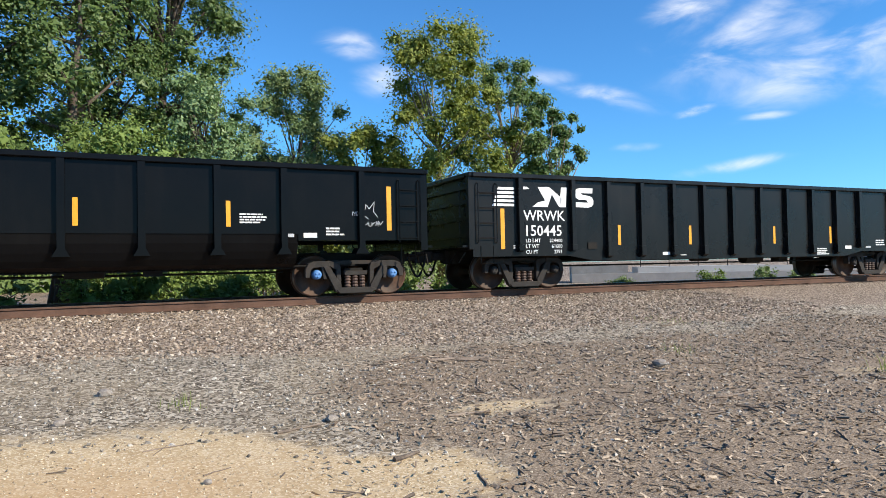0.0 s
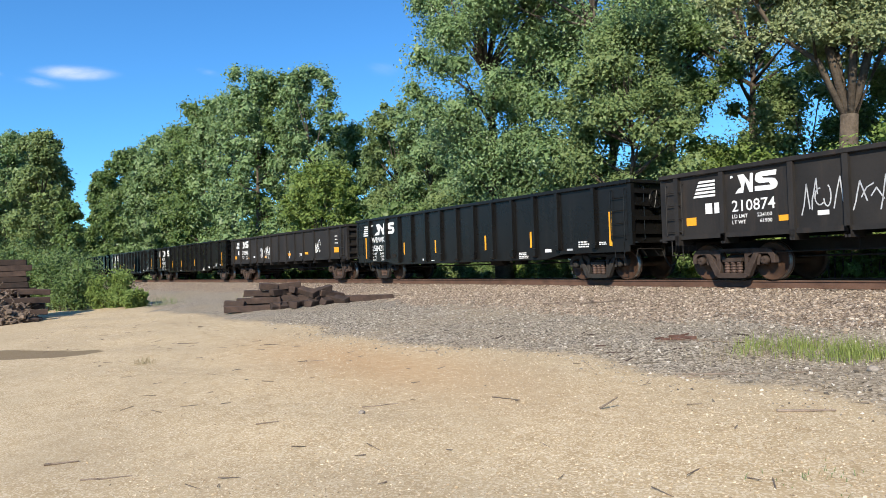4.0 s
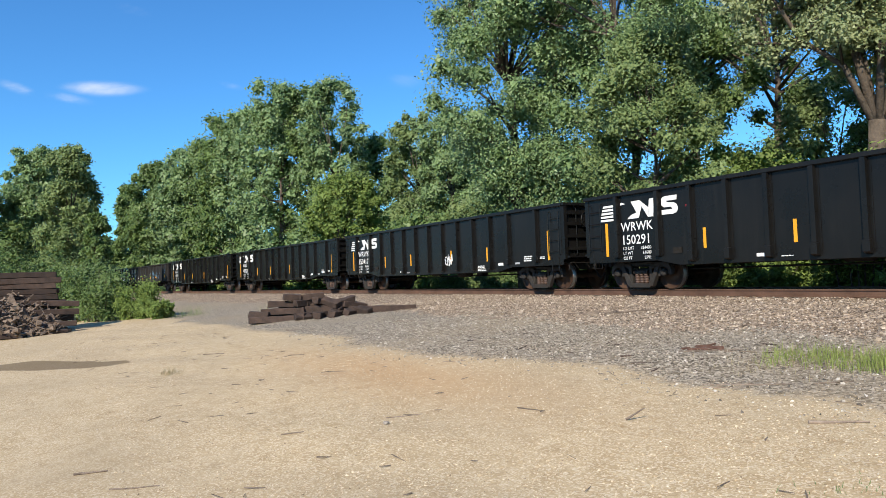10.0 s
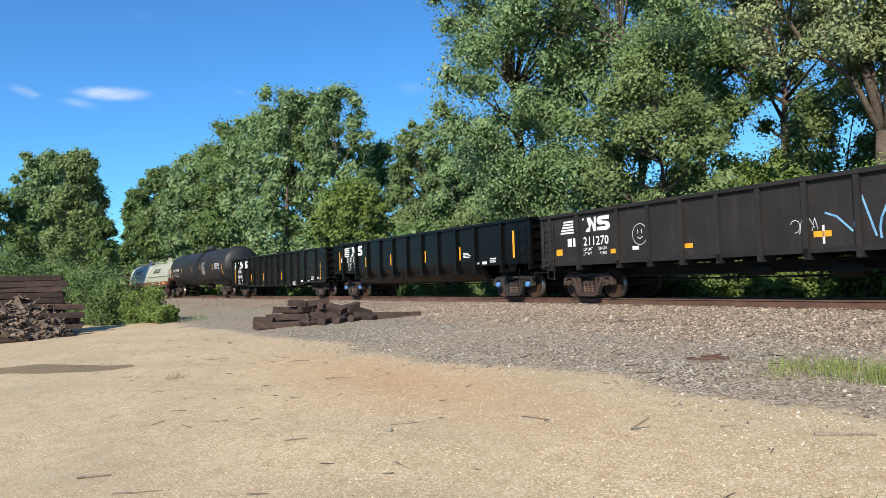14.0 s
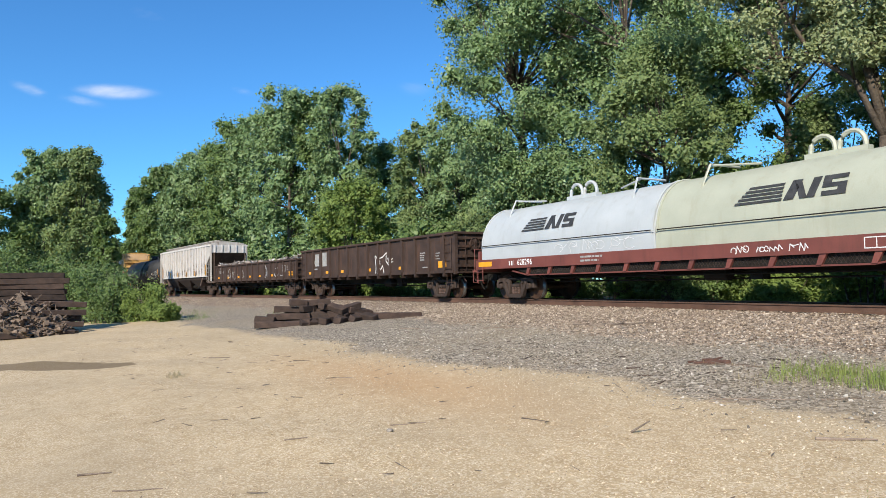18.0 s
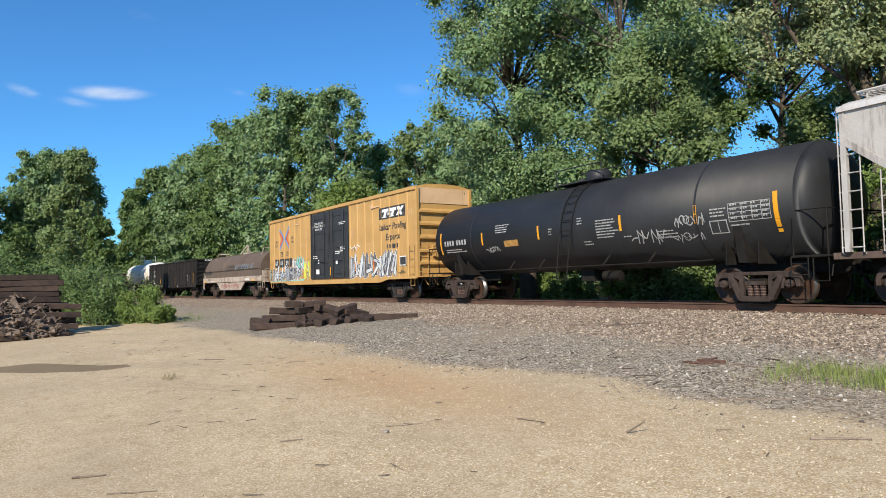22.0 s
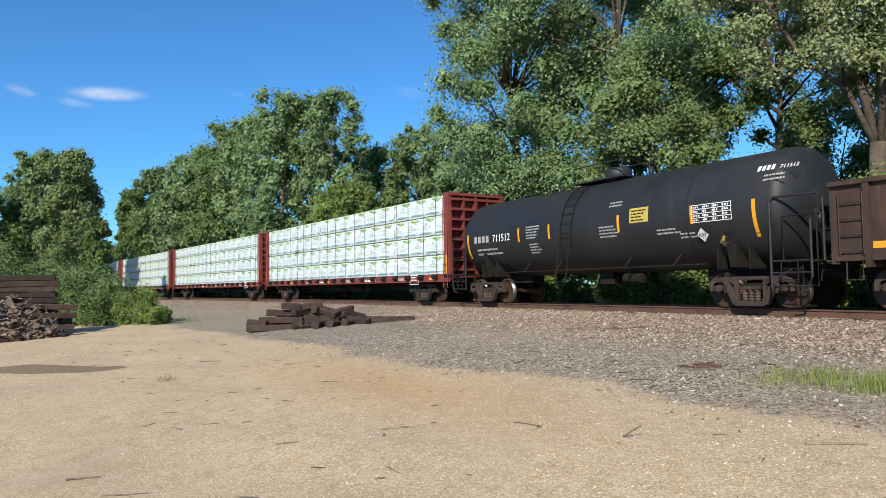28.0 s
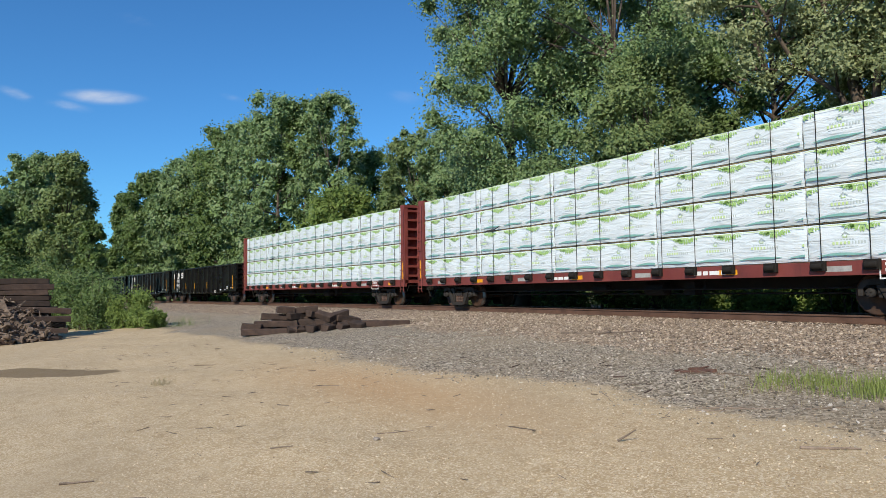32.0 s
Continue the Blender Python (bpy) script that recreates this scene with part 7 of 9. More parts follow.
def box_car(s, half, top):
    rng = random.Random(41)
    car = thing("box_car", "weathered yellow boxcar with black double doors and large graffiti", "freight car", "cars of the train")
    w, low = 1.50, 1.02
    for sg in (-1, 1):
        for x0, x1, y0, y1 in ((-half, -2.45, w - 0.04, w), (2.65, half, w - 0.04, w), (-2.45, 2.65, w - 0.08, w - 0.05)):
            bm = bmesh.new()
            box(bm, x0, x1, min(sg * y0, sg * y1), max(sg * y0, sg * y1), low, top - 0.12)
            part("side_wall", bm, BOX_YELLOW, car)
        bm = bmesh.new()
        box(bm, -half - 0.02, half + 0.02, min(sg * (w - 0.05), sg * (w + 0.07)), max(sg * (w - 0.05), sg * (w + 0.07)), top - 0.16, top)
        part("eave_rail", bm, BOX_YELLOW, car)
        bm = bmesh.new()
        prism(bm, ((-half, low), (half, low), (half, low - 0.10), (half - 2.6, low - 0.10), (half - 3.4, low - 0.24), (-half + 3.4, low - 0.24), (-half + 2.6, low - 0.10), (-half, low - 0.10)), min(sg * (w - 0.04), sg * (w + 0.03)), max(sg * (w - 0.04), sg * (w + 0.03)))
        part("side_sill", bm, BOX_YELLOW, car)

    def post():
        bm2 = bmesh.new()
        prism(bm2, ((-0.09, 0), (0.09, 0), (0.06, -0.03), (-0.06, -0.03)), low, top - 0.16, "z")
        return finish("side_post", bm2, BOX_YELLOW)
    me = cached("box_post", post)
    POSTS = [-2.55] + [-3.24 - 0.90 * i for i in range(7)] + [2.72 + 0.84 * i for i in range(8)]
    for x in POSTS:
        for sg in (-1, 1):
            ob = part("side_post", me, None, car)
            ob.location = (x, sg * w, 0)
            ob.rotation_euler = (0, 0, 0 if sg < 0 else math.pi)
    for sg in (-1, 1):
        for x0, x1 in ((-2.40, 0.10), (0.14, 2.60)):
            bm = bmesh.new()
            box(bm, x0, x1, min(sg * (w - 0.03), sg * (w + 0.02)), max(sg * (w - 0.03), sg * (w + 0.02)), low + 0.06, top - 0.22)
            d = part("door", bm, DOOR_BLACK, car, "black plug door with locking bars")
            for z in (low + 0.35, low + 0.95, low + 1.75, low + 2.65, top - 0.55):
                bm = bmesh.new()
                box(bm, x0 + 0.1, x1 - 0.1, min(sg * (w + 0.02), sg * (w + 0.05)), max(sg * (w + 0.02), sg * (w + 0.05)), z - 0.03, z + 0.03)
                part("door_rib", bm, DOOR_BLACK, d)
            for x in (x0 + 0.05, x1 - 0.05):
                bm = bmesh.new()
                box(bm, x - 0.05, x + 0.05, min(sg * (w + 0.02), sg * (w + 0.06)), max(sg * (w + 0.02), sg * (w + 0.06)), low + 0.06, top - 0.22)
                part("door_stile", bm, DOOR_BLACK, d)
            for x in (x0 + 0.55, x1 - 0.55):
                bm = bmesh.new()
                tube(bm, [(x, sg * (w + 0.08), low + 0.1), (x, sg * (w + 0.08), top - 0.3)], 0.025, 6)
                part("locking_bar", bm, DOOR_BLACK, d)
            bm = bmesh.new()
            tube(bm, [(x0 + 0.55, sg * (w + 0.10), low + 1.1), (x1 - 0.55, sg * (w + 0.10), low + 1.0)], 0.03, 6)
            part("door_lever", bm, DOOR_BLACK, d)
    bm = bmesh.new()
    prism(bm, ((-w - 0.02, top - 0.02), (-0.9, top + 0.12), (0, top + 0.16), (0.9, top + 0.12), (w + 0.02, top - 0.02), (w, top - 0.08), (-w, top - 0.08)), -half, half, "x")
    part("roof", bm, BOX_YELLOW, car)
    for e in (-1, 1):
        bm = bmesh.new()
        box(bm, min(e * half, e * (half - 0.06)), max(e * half, e * (half - 0.06)), -w + 0.01, w - 0.01, low - 0.05, top - 0.05)
        part("end_wall", bm, BOX_YELLOW, car)
        for y in (-w + 0.06, w - 0.06):
            bm = bmesh.new()
            box(bm, min(e * half, e * (half + 0.10)), max(e * half, e * (half + 0.10)), y - 0.07, y + 0.06, low - 0.05, top - 0.05)
            part("corner_post", bm, BOX_YELLOW, car)
        for z in (low + 0.55, low + 1.10, low + 1.70, low + 2.30, low + 2.88):
            bm = bmesh.new()
            prism(bm, ((e * half, z + 0.16), (e * (half + 0.14), z + 0.05), (e * (half + 0.14), z - 0.03), (e * half, z - 0.08)), -w + 0.14, w - 0.14)
            part("end_rib", bm, BOX_YELLOW, car)
        bm = bmesh.new()
        box(bm, min(e * half, e * (half + 0.03)), max(e * half, e * (half + 0.03)), -w + 0.13, w - 0.13, top - 0.75, top - 0.05)
        part("end_top_panel", bm, BOX_RUST, car, "rust-streaked upper end panel")
        ladder("side_ladder", car, e * (half - 0.1), e * (half - 0.55), low, low + 1.4, -w, BOX_YELLOW, 4)
        stirrup(car, e * (half - 0.35), -w, low, BOX_YELLOW)
    end_gear(car, half + 0.02, low + 0.05, low + 1.5, BOX_YELLOW)
    y = -w - 0.034

    def cut(poly, lo, hi):
        """The part of an outline between two uprights x = lo and x = hi."""
        for side, edge in ((1, lo), (-1, hi)):
            out = []
            for p, q in zip(poly, list(poly[1:]) + [poly[0]]):
                a, b = side * (p[0] - edge), side * (q[0] - edge)
                if a >= 0:
                    out.append(p)
                if a * b < 0:
                    k = a / (a - b)
                    out.append((edge, p[1] + (q[1] - p[1]) * k))
            poly = out
            if len(poly) < 3:
                return None
        return poly
    stops = sorted(POSTS)
    spans = [(a + 0.062, b - 0.062) for a, b in zip([-half - 0.1] + stops, stops + [half + 0.1]) if not (a < -2 and b > 2)]

    def painted(name, polys, depth, material, label=""):
        """Paint that follows the wall between the posts and runs over their faces."""
        on_wall = [c for p in polys for c in (cut(p, a, b) for a, b in spans) if c]
        on_post = [c for p in polys for c in (cut(p, a - 0.085, a + 0.085) for a in stops) if c]
        joined = name.startswith("graffiti") or name == "faint_scrawl"
        for group, y0 in ((on_wall, -w - 0.003), (on_post, -w - 0.033)):
            for c in ([group] if group else []) if joined else [[p] for p in group]:
                plates(name, c, y0 - depth, material, car, label)

    def word_on(text, x, z, height, align="LEFT", material=None, bold=0.03, spacing=1.0):
        ob = letters(text, x, z, height, 0.0, car, material or DARK_SPRAY, align, bold=bold, spacing=spacing)
        ob.data = ob.data.copy()
        for v in ob.data.vertices:
            d = min(abs(v.co.x + x - p) for p in stops)
            v.co.y = -w - 0.005 - 0.031 * min(max((0.10 - d) / 0.03, 0), 1)
            v.co.x += 0.2 * v.co.z
        return ob
    painted("sign_panel", [rect(5.95, 8.45, 3.80, 4.36)], 0.0, DARK_SPRAY, "black sign panel")
    polys = []
    for x in (6.16, 6.90):
        polys += [((x + 0.06, 4.14), (x + 0.74, 4.14), (x + 0.78, 4.28), (x + 0.10, 4.28)), ((x + 0.20, 3.92), (x + 0.42, 3.92), (x + 0.56, 4.14), (x + 0.32, 4.14))]
        polys += [((x + 0.05, 3.87), (x + 0.50, 3.87), (x + 0.53, 3.92), (x + 0.08, 3.92))]
    polys += [((7.62, 3.88), (7.84, 3.88), (8.34, 4.28), (8.10, 4.28)), ((7.72, 4.28), (7.96, 4.28), (8.20, 3.88), (7.98, 3.88))]
    polys += [((6.75 + 0.02 * k, 3.96 + 0.06 * k), (7.10 + 0.02 * k, 3.96 + 0.06 * k), (7.11 + 0.02 * k, 3.985 + 0.06 * k), (6.76 + 0.02 * k, 3.985 + 0.06 * k)) for k in range(3)]
    painted("owner_mark", polys, 0.003, WHITE, "white block shapes on a black panel")
    word = word_on("Pooling", 8.5, 3.28, 0.30, "RIGHT")
    word_on("Railcar", 8.5 + min(v.co.x for v in word.data.vertices) - 0.16, 3.28, 0.30, "RIGHT")
    word_on("Experts", 7.9, 2.78, 0.30, "RIGHT")
    painted("lettering", bars(6.7, 2.38, 1.4, 1, 0.2, 0.05, rng), 0.0, DARK_SPRAY)
    word_on("next", -8.40, 3.52, 0.19, bold=0.015)
    word_on("load", -8.43, 3.26, 0.19, bold=0.015)
    word_on("any", -5.60, 3.66, 0.19, bold=0.015)
    word_on("road", -5.65, 3.40, 0.19, bold=0.015)
    word_on("TB", -7.52, 2.62, 0.28)
    word_on("OX", -6.60, 2.62, 0.28)
    for mid, sg in ((-6.82, -1), (-6.66, 1)):
        painted("crossing_mark", ribbon([(mid + sg * 0.74, 4.12), (mid + sg * 0.24, 3.74), (mid + sg * 0.74, 3.36)], 0.20), 0.0, RED_STRIPE, "red-orange chevron stripe")
        painted("crossing_mark", ribbon([(mid + sg * 0.76, 4.34), (mid + sg * 0.02, 3.80)] if sg < 0 else [(mid + 0.74, 4.42), (mid - 0.02, 3.70)], 0.16) + ribbon([(mid + sg * 0.02, 3.68), (mid + sg * 0.72, 3.14)], 0.16), 0.002, SKY_SPRAY, "blue chevron stripe")
    # number panel with a sprayed, uneven upper edge
    q = random.Random(6)
    edge = [(-8.46 + 0.15 * i, 2.44 + q.uniform(-0.03, 0.06)) for i in range(21)]
    painted("number_panel", [[(edge[0][0], 1.92), (edge[-1][0], 1.92)] + edge[::-1]], 0.0, DARK_SPRAY, "dark number panel")
    for pair, x in (("67", -8.38), ("01", -7.48), ("50", -6.52)):
        letters(pair, x, 2.06, 0.27, -w - 0.008, car, WHITE, spacing=1.3, bold=0.02)
    # upper door stop and its hasp
    for x, g in ((5.32, 1), (-4.22, -1)):
        bm = bmesh.new()
        box(bm, min(x, x + g * 0.70), max(x, x + g * 0.70), -w - 0.045, -w - 0.002, 4.44, 4.49)
        box(bm, x - 0.07, x + 0.07, -w - 0.09, -w - 0.002, 4.42, 4.62)
        part("door_stop", bm, BOX_RUST, car, "rusty door stop on the side wall")
    for i, line in enumerate(("CLOSE AND LOCK", "BOTH DOORS BEFORE", "MOVING CAR")):
        letters(line, -1.2, 4.18 - 0.17 * i, 0.11, -w - 0.066, car, WHITE, "CENTER")
    # graffiti pieces: a filled ground, block letters, outlines

    def piece(x0, x1, z0, z1, tones, line, letters_n, seed, name="graffiti_fill"):
        """Wild-style lettering: overlapping slanted shards with dark edges inside a ragged bright outline."""
        r = random.Random(seed)
        step, h = (x1 - x0) / letters_n, z1 - z0
        layers = [[] for _ in tones]
        halo, dark, gleam = [], [], []
        for i in range(letters_n):
            cx, lean = x0 + step * (i + 0.5), r.uniform(-0.25, 0.35)
            bars_n = r.choice((3, 4, 4, 5))
            for j in range(bars_n):
                u = cx + step * (j / max(bars_n - 1, 1) - 0.5) * 0.95
                if r.random() < 0.62:
                    wd, ln, a = r.uniform(0.17, 0.30), h * r.uniform(0.55, 0.92), math.pi / 2 - lean + r.uniform(-0.22, 0.22)
                else:
                    wd, ln, a = r.uniform(0.15, 0.24), step * r.uniform(0.7, 1.15), r.uniform(-0.7, 0.7)
                cz = z0 + h * (0.48 if wd > 0.2 else r.uniform(0.25, 0.72)) + r.uniform(-0.06, 0.06)
                d, n = (math.cos(a), math.sin(a)), (-math.sin(a), math.cos(a))
                tip = r.choice((0.0, 0.12, 0.28))

                def shard(g, taper):
                    o = [(-ln / 2 - g, -wd / 2 - g), (ln / 2 + g * 0.6, -wd / 2 * taper - g), (ln / 2 + tip + g * 1.4, 0), (ln / 2 + g * 0.6, wd / 2 + g), (-ln / 2 - g, wd / 2 * taper + g)]
                    return [(min(max(u + p * d[0] + q * n[0], x0 - 0.08), x1 + 0.08), min(max(cz + p * d[1] + q * n[1], z0 - 0.04), z1 + 0.12)) for p, q in o]
                halo.append(shard(0.055, 1.0))
                k = r.randrange(len(tones))
                dark.append((k, shard(0.030, 1.0)))
                layers[k].append(shard(0.0, 0.8))
                if r.random() < 0.5:
                    gleam += ribbon([(u - d[0] * ln * 0.3 + n[0] * wd * 0.25, cz - d[1] * ln * 0.3 + n[1] * wd * 0.25), (u + d[0] * ln * 0.25 + n[0] * wd * 0.25, cz + d[1] * ln * 0.25 + n[1] * wd * 0.25)], 0.035)
        painted("graffiti_highlight", halo, 0.004, WHITE)
        for k, mat2 in enumerate(tones):
            painted("graffiti_outline", [o for q, o in dark if q == k], 0.006 + 0.004 * k, line)
            painted(name, layers[k], 0.008 + 0.004 * k, mat2, "spray-painted graffiti lettering")
        painted("graffiti_highlight", gleam, 0.008 + 0.004 * len(tones), BRIGHT_SPRAY)
    piece(2.80, 7.55, 0.98, 2.25, (SLATE_SPRAY, SILVER, GREY_SPRAY, BRIGHT_SPRAY), DARK_SPRAY, 7, 3)
    q = random.Random(14)
    low_edge = [(-9.3 + 0.19 * i, 1.06 + q.uniform(0.0, 0.10)) for i in range(31)]
    painted("graffiti_fill", [[(-9.3, 0.99), (low_edge[-1][0], 0.99)] + low_edge[::-1]], 0.002, TEAL_SPRAY, "sea-green sprayed ground below the lettering")
    piece(-9.2, -3.9, 0.98, 1.90, (SLATE_SPRAY, BRIGHT_SPRAY, SILVER), DARK_SPRAY, 8, 5)
    piece(-5.3, -3.6, 1.70, 2.40, (TEAL_SPRAY, BRIGHT_SPRAY), DARK_SPRAY, 2, 8)
    piece(-9.3, -8.7, 1.0, 1.75, (TEAL_SPRAY,), DARK_SPRAY, 1, 12)
    piece(-3.5, -2.75, 1.1, 2.15, (LIME_SPRAY,), DARK_SPRAY, 1, 9)
    plates("notice_board", ribbon([(7.95, 1.55), (8.5, 1.55), (8.5, 1.95), (7.95, 1.95), (7.95, 1.55)], 0.04), y - 0.004, WHITE, car, "white framed black notice")
    plates("notice_board", [rect(7.99, 8.46, 1.59, 1.91)], y - 0.003, DARK_SPRAY, car)
    plates("spray_tag", ribbon([(7.9 + 0.32 * math.cos(a), 1.42 + 0.22 * math.sin(a)) for a in (2.4 + 4.6 * i / 12 for i in range(13))], 0.03) + scrawl(8.0, 1.15, 0.4, 0.16, rng, 3, 0.025), y - 0.004, DARK_SPRAY, car, "black spray-painted loop")
    for x, z, w2, h2 in ((2.9, 3.1, 0.4, 0.5), (3.3, 2.55, 2.2, 0.28), (8.3, 3.75, 0.7, 0.35), (-4.2, 3.0, 1.0, 0.3), (-3.4, 3.4, 0.5, 0.5)):
        painted("faint_scrawl", scrawl(x, z, w2, h2, rng, 8, 0.018), 0.0, BOX_RUST, "faint brown scrawl")
    plates("spray_tag", scrawl(2.8, 2.45, 0.9, 0.35, rng, 3, 0.05), y - 0.004, WHITE, car)
    plates("graffiti_fill", [rect(3.4, 3.52, 1.4, 1.85)], y - 0.015, ORANGE, car)
    plates("graffiti_fill", [rect(5.35, 5.47, 1.4, 1.85)], y - 0.015, ORANGE, car)
    plates("data_stencil", bars(-2.0, 2.35, 0.8, 2, 0.05, 0.05, rng) + bars(1.0, 2.5, 0.7, 2, 0.05, 0.05, rng) + bars(1.5, 4.05, 0.8, 2, 0.04, 0.05, rng) + bars(1.6, 2.7, 0.7, 3, 0.05, 0.05, rng)
           + [rect(-1.6, -1.15, 1.35, 1.62), rect(1.05, 1.3, 1.85, 2.05), rect(-1.35, -1.15, 1.95, 2.15)], -w - 0.066, WHITE, car)
    slim_reflectors(car, -w - 0.066, (0.35,), 1.25, 1.7, 0.1)
    under_gear(car, half, UNDER, 0.95)
    coupler_gear(car, half + 0.1)
    add_trucks(car, half - 2.3, "grey")
    enlist(car, s, half - 2.3)


def centerbeam_cars():
    half, top = 11.0, 4.55
    rng = random.Random(51)
    car = thing("centerbeam_car", "red-brown centerbeam flatcar stacked with white-wrapped lumber", "freight car", "cars of the train")
    bm = bmesh.new()
    for y in (-1.40, 1.40):
        box(bm, -half, half, y - 0.05, y + 0.05, 0.86, 1.16)
    box(bm, -half, half, -1.36, 1.36, 1.02, 1.16)
    part("deck", bm, BEAM_RED, car)
    bm = bmesh.new()
    prism(bm, ((-half, 0.92), (half, 0.92), (half - 3.5, 0.92), (half - 4.5, 0.62), (-half + 4.5, 0.62), (-half + 3.5, 0.92)), -0.3, 0.3)
    part("centre_sill", bm, UNDER, car)
    bm = bmesh.new()
    box(bm, -half, half, -0.06, 0.06, 1.16, top - 0.05)
    part("centre_beam", bm, BEAM_RED, car)
    for e in (-1, 1):
        bm = bmesh.new()
        box(bm, min(e * (half - 0.30), e * (half - 0.34)), max(e * (half - 0.30), e * (half - 0.34)), -1.3, 1.3, 1.1, top - 0.02)
        head = part("bulkhead", bm, BEAM_RED, car, "ribbed red-brown end bulkhead")
        for y in (-1.36, 1.36):
            bm = bmesh.new()
            box(bm, min(e * half, e * (half - 0.34)), max(e * half, e * (half - 0.34)), y - 0.09, y + 0.09, 1.0, top - 0.12)
            part("corner_post", bm, BEAM_RED, head)
        for k in range(8):
            z = 1.35 + k * 0.42
            bm = bmesh.new()
            box(bm, min(e * half, e * (half - 0.30)), max(e * half, e * (half - 0.30)), -1.28, 1.28, z - 0.05, z + 0.05)
            part("rib", bm, BEAM_RED, head)
        for y in (-0.62, 0.0, 0.62):
            bm = bmesh.new()
            box(bm, min(e * (half - 0.02), e * (half - 0.30)), max(e * (half - 0.02), e * (half - 0.30)), y - 0.04, y + 0.04, 1.1, top - 0.12)
            part("upright", bm, BEAM_RED, head)
        bm = bmesh.new()
        box(bm, min(e * (half + 0.02), e * (half - 0.34)), max(e * (half + 0.02), e * (half - 0.34)), -1.46, 1.46, top - 0.12, top)
        part("cap", bm, BEAM_RED, head)
        ladder("side_ladder", car, e * (half - 0.03), e * (half - 0.32), 0.6, top - 0.2, -1.46, BEAM_RED, 9, 0.05)
        plates("reflector", [rect(e * (half - 0.16) - 0.05, e * (half - 0.16) + 0.05, 1.2, 2.0)], -1.462, YELLOW, car)

    def winch():
        bm2 = bmesh.new()
        box(bm2, -0.16, 0.16, -0.10, 0.0, -0.10, 0.12)
        lathe(bm2, ((-0.12, 0.07), (0.12, 0.07)), 10, "x", (0, -0.1, 0.0))
        return finish("winch", bm2, UNDER, 0.01)
    wm = winch()
    for i in range(19):
        ob = part("winch", wm, None, car)
        ob.location = (-half + 1.0 + (2 * half - 2.0) * i / 18, -1.45, 1.06)
    y = -1.452
    for i in range(8):
        x = -half + 1.6 + i * 2.7
        plates("reflector", [rect(x, x + 0.55, 0.94, 1.06)], y, YELLOW if i % 2 else DIM_WHITE, car)
    plates("data_stencil", bars(3.4, 0.95, 1.4, 1, 0.1, 0.05, rng) + bars(-2.4, 0.95, 1.2, 1, 0.09, 0.05, rng) + ribbon([(7.9, 0.78), (8.6, 0.78), (8.6, 1.16), (7.9, 1.16), (7.9, 0.78)], 0.03) + bars(8.0, 1.04, 0.5, 2, 0.06, 0.06, rng), y - 0.002, WHITE, car)
    # wrapped lumber packages: four high, five long, sharing four meshes
    n_long = 5
    length = (2 * half - 0.78) / n_long
    hgt = 0.835
    packs = []
    for k in range(4):
        g = np.random.default_rng(60 + k)
        nx, nz = 26, 8
        vs, fs = [], []
        for j in range(nz + 1):
            for i in range(nx + 1):
                u, v = i / nx, j / nz
                bulge = 0.016 * math.sin(math.pi * v) + 0.006 * math.sin(15 * u + 7 * v + k) + 0.005 * math.sin(31 * u - 12 * v + 2 * k) + float(g.normal(0, 0.0035))
                edge = 0.03 if (i in (0, nx) or j in (0, nz)) else 0.0
                vs.append((-length / 2 + 0.012 + (length - 0.024) * u, -1.36 - bulge + edge, 0.012 + (hgt - 0.05) * v))
        for j in range(nz):
            for i in range(nx):
                a = j * (nx + 1) + i
                fs.append((a, a + 1, a + nx + 2, a + nx + 1))
        base = len(vs)
        x0, x1, z0, z1 = -length / 2 + 0.012, length / 2 - 0.012, 0.012, hgt - 0.038
        vs += [(x0, -1.33, z0), (x1, -1.33, z0), (x1, -1.33, z1), (x0, -1.33, z1), (x0, -0.08, z0), (x1, -0.08, z0), (x1, -0.08, z1), (x0, -0.08, z1)]
        fs += [tuple(base + q for q in f) for f in ((3, 2, 6, 7), (0, 4, 5, 1), (0, 3, 7, 4), (1, 5, 6, 2))]
        packs.append(quick_mesh("lumber_package", vs, fs, WRAP, flat=False))
    prints = []
    for k in range(3):
        r = random.Random(70 + k)
        line, leaf, teal, ink = [], [], [], []
        L, start = 1.26, r.uniform(0, 1.26)
        for rep in range(5):
            ox = -length / 2 - start + rep * L
            # a green band that thickens to one end, under the upper edge
            for i in range(6):
                u0, u1 = ox + 0.04 + (L - 0.12) * i / 6, ox + 0.04 + (L - 0.12) * (i + 1) / 6
                w0, w1 = 0.012 + 0.030 * (i / 6) ** 2, 0.012 + 0.030 * ((i + 1) / 6) ** 2
                zt = hgt - 0.066
                line.append(((u0, zt - w0), (u1, zt - w1), (u1, zt), (u0, zt)))
            for cx, cz, n, sz in ((ox + L * 0.86, hgt - 0.095, 7, 0.17), (ox + L * 0.66, hgt - 0.085, 5, 0.11), (ox + 0.10, hgt - 0.085, 4, 0.10)):
                for q in range(n):
                    a = -2.9 + 2.6 * q / n + r.uniform(-0.15, 0.15)
                    lx, lz = sz * math.cos(a), sz * math.sin(a)
                    bx = cx + (q - n / 2) * sz * 0.25
                    leaf.append(((bx, cz), (bx + lx * 0.5 - lz * 0.22, cz + lz * 0.5 + lx * 0.22), (bx + lx, cz + lz), (bx + lx * 0.5 + lz * 0.22, cz + lz * 0.5 - lx * 0.22)))
            # small roof shape over two tone bars, too small to read
            tx = ox + L * 0.36
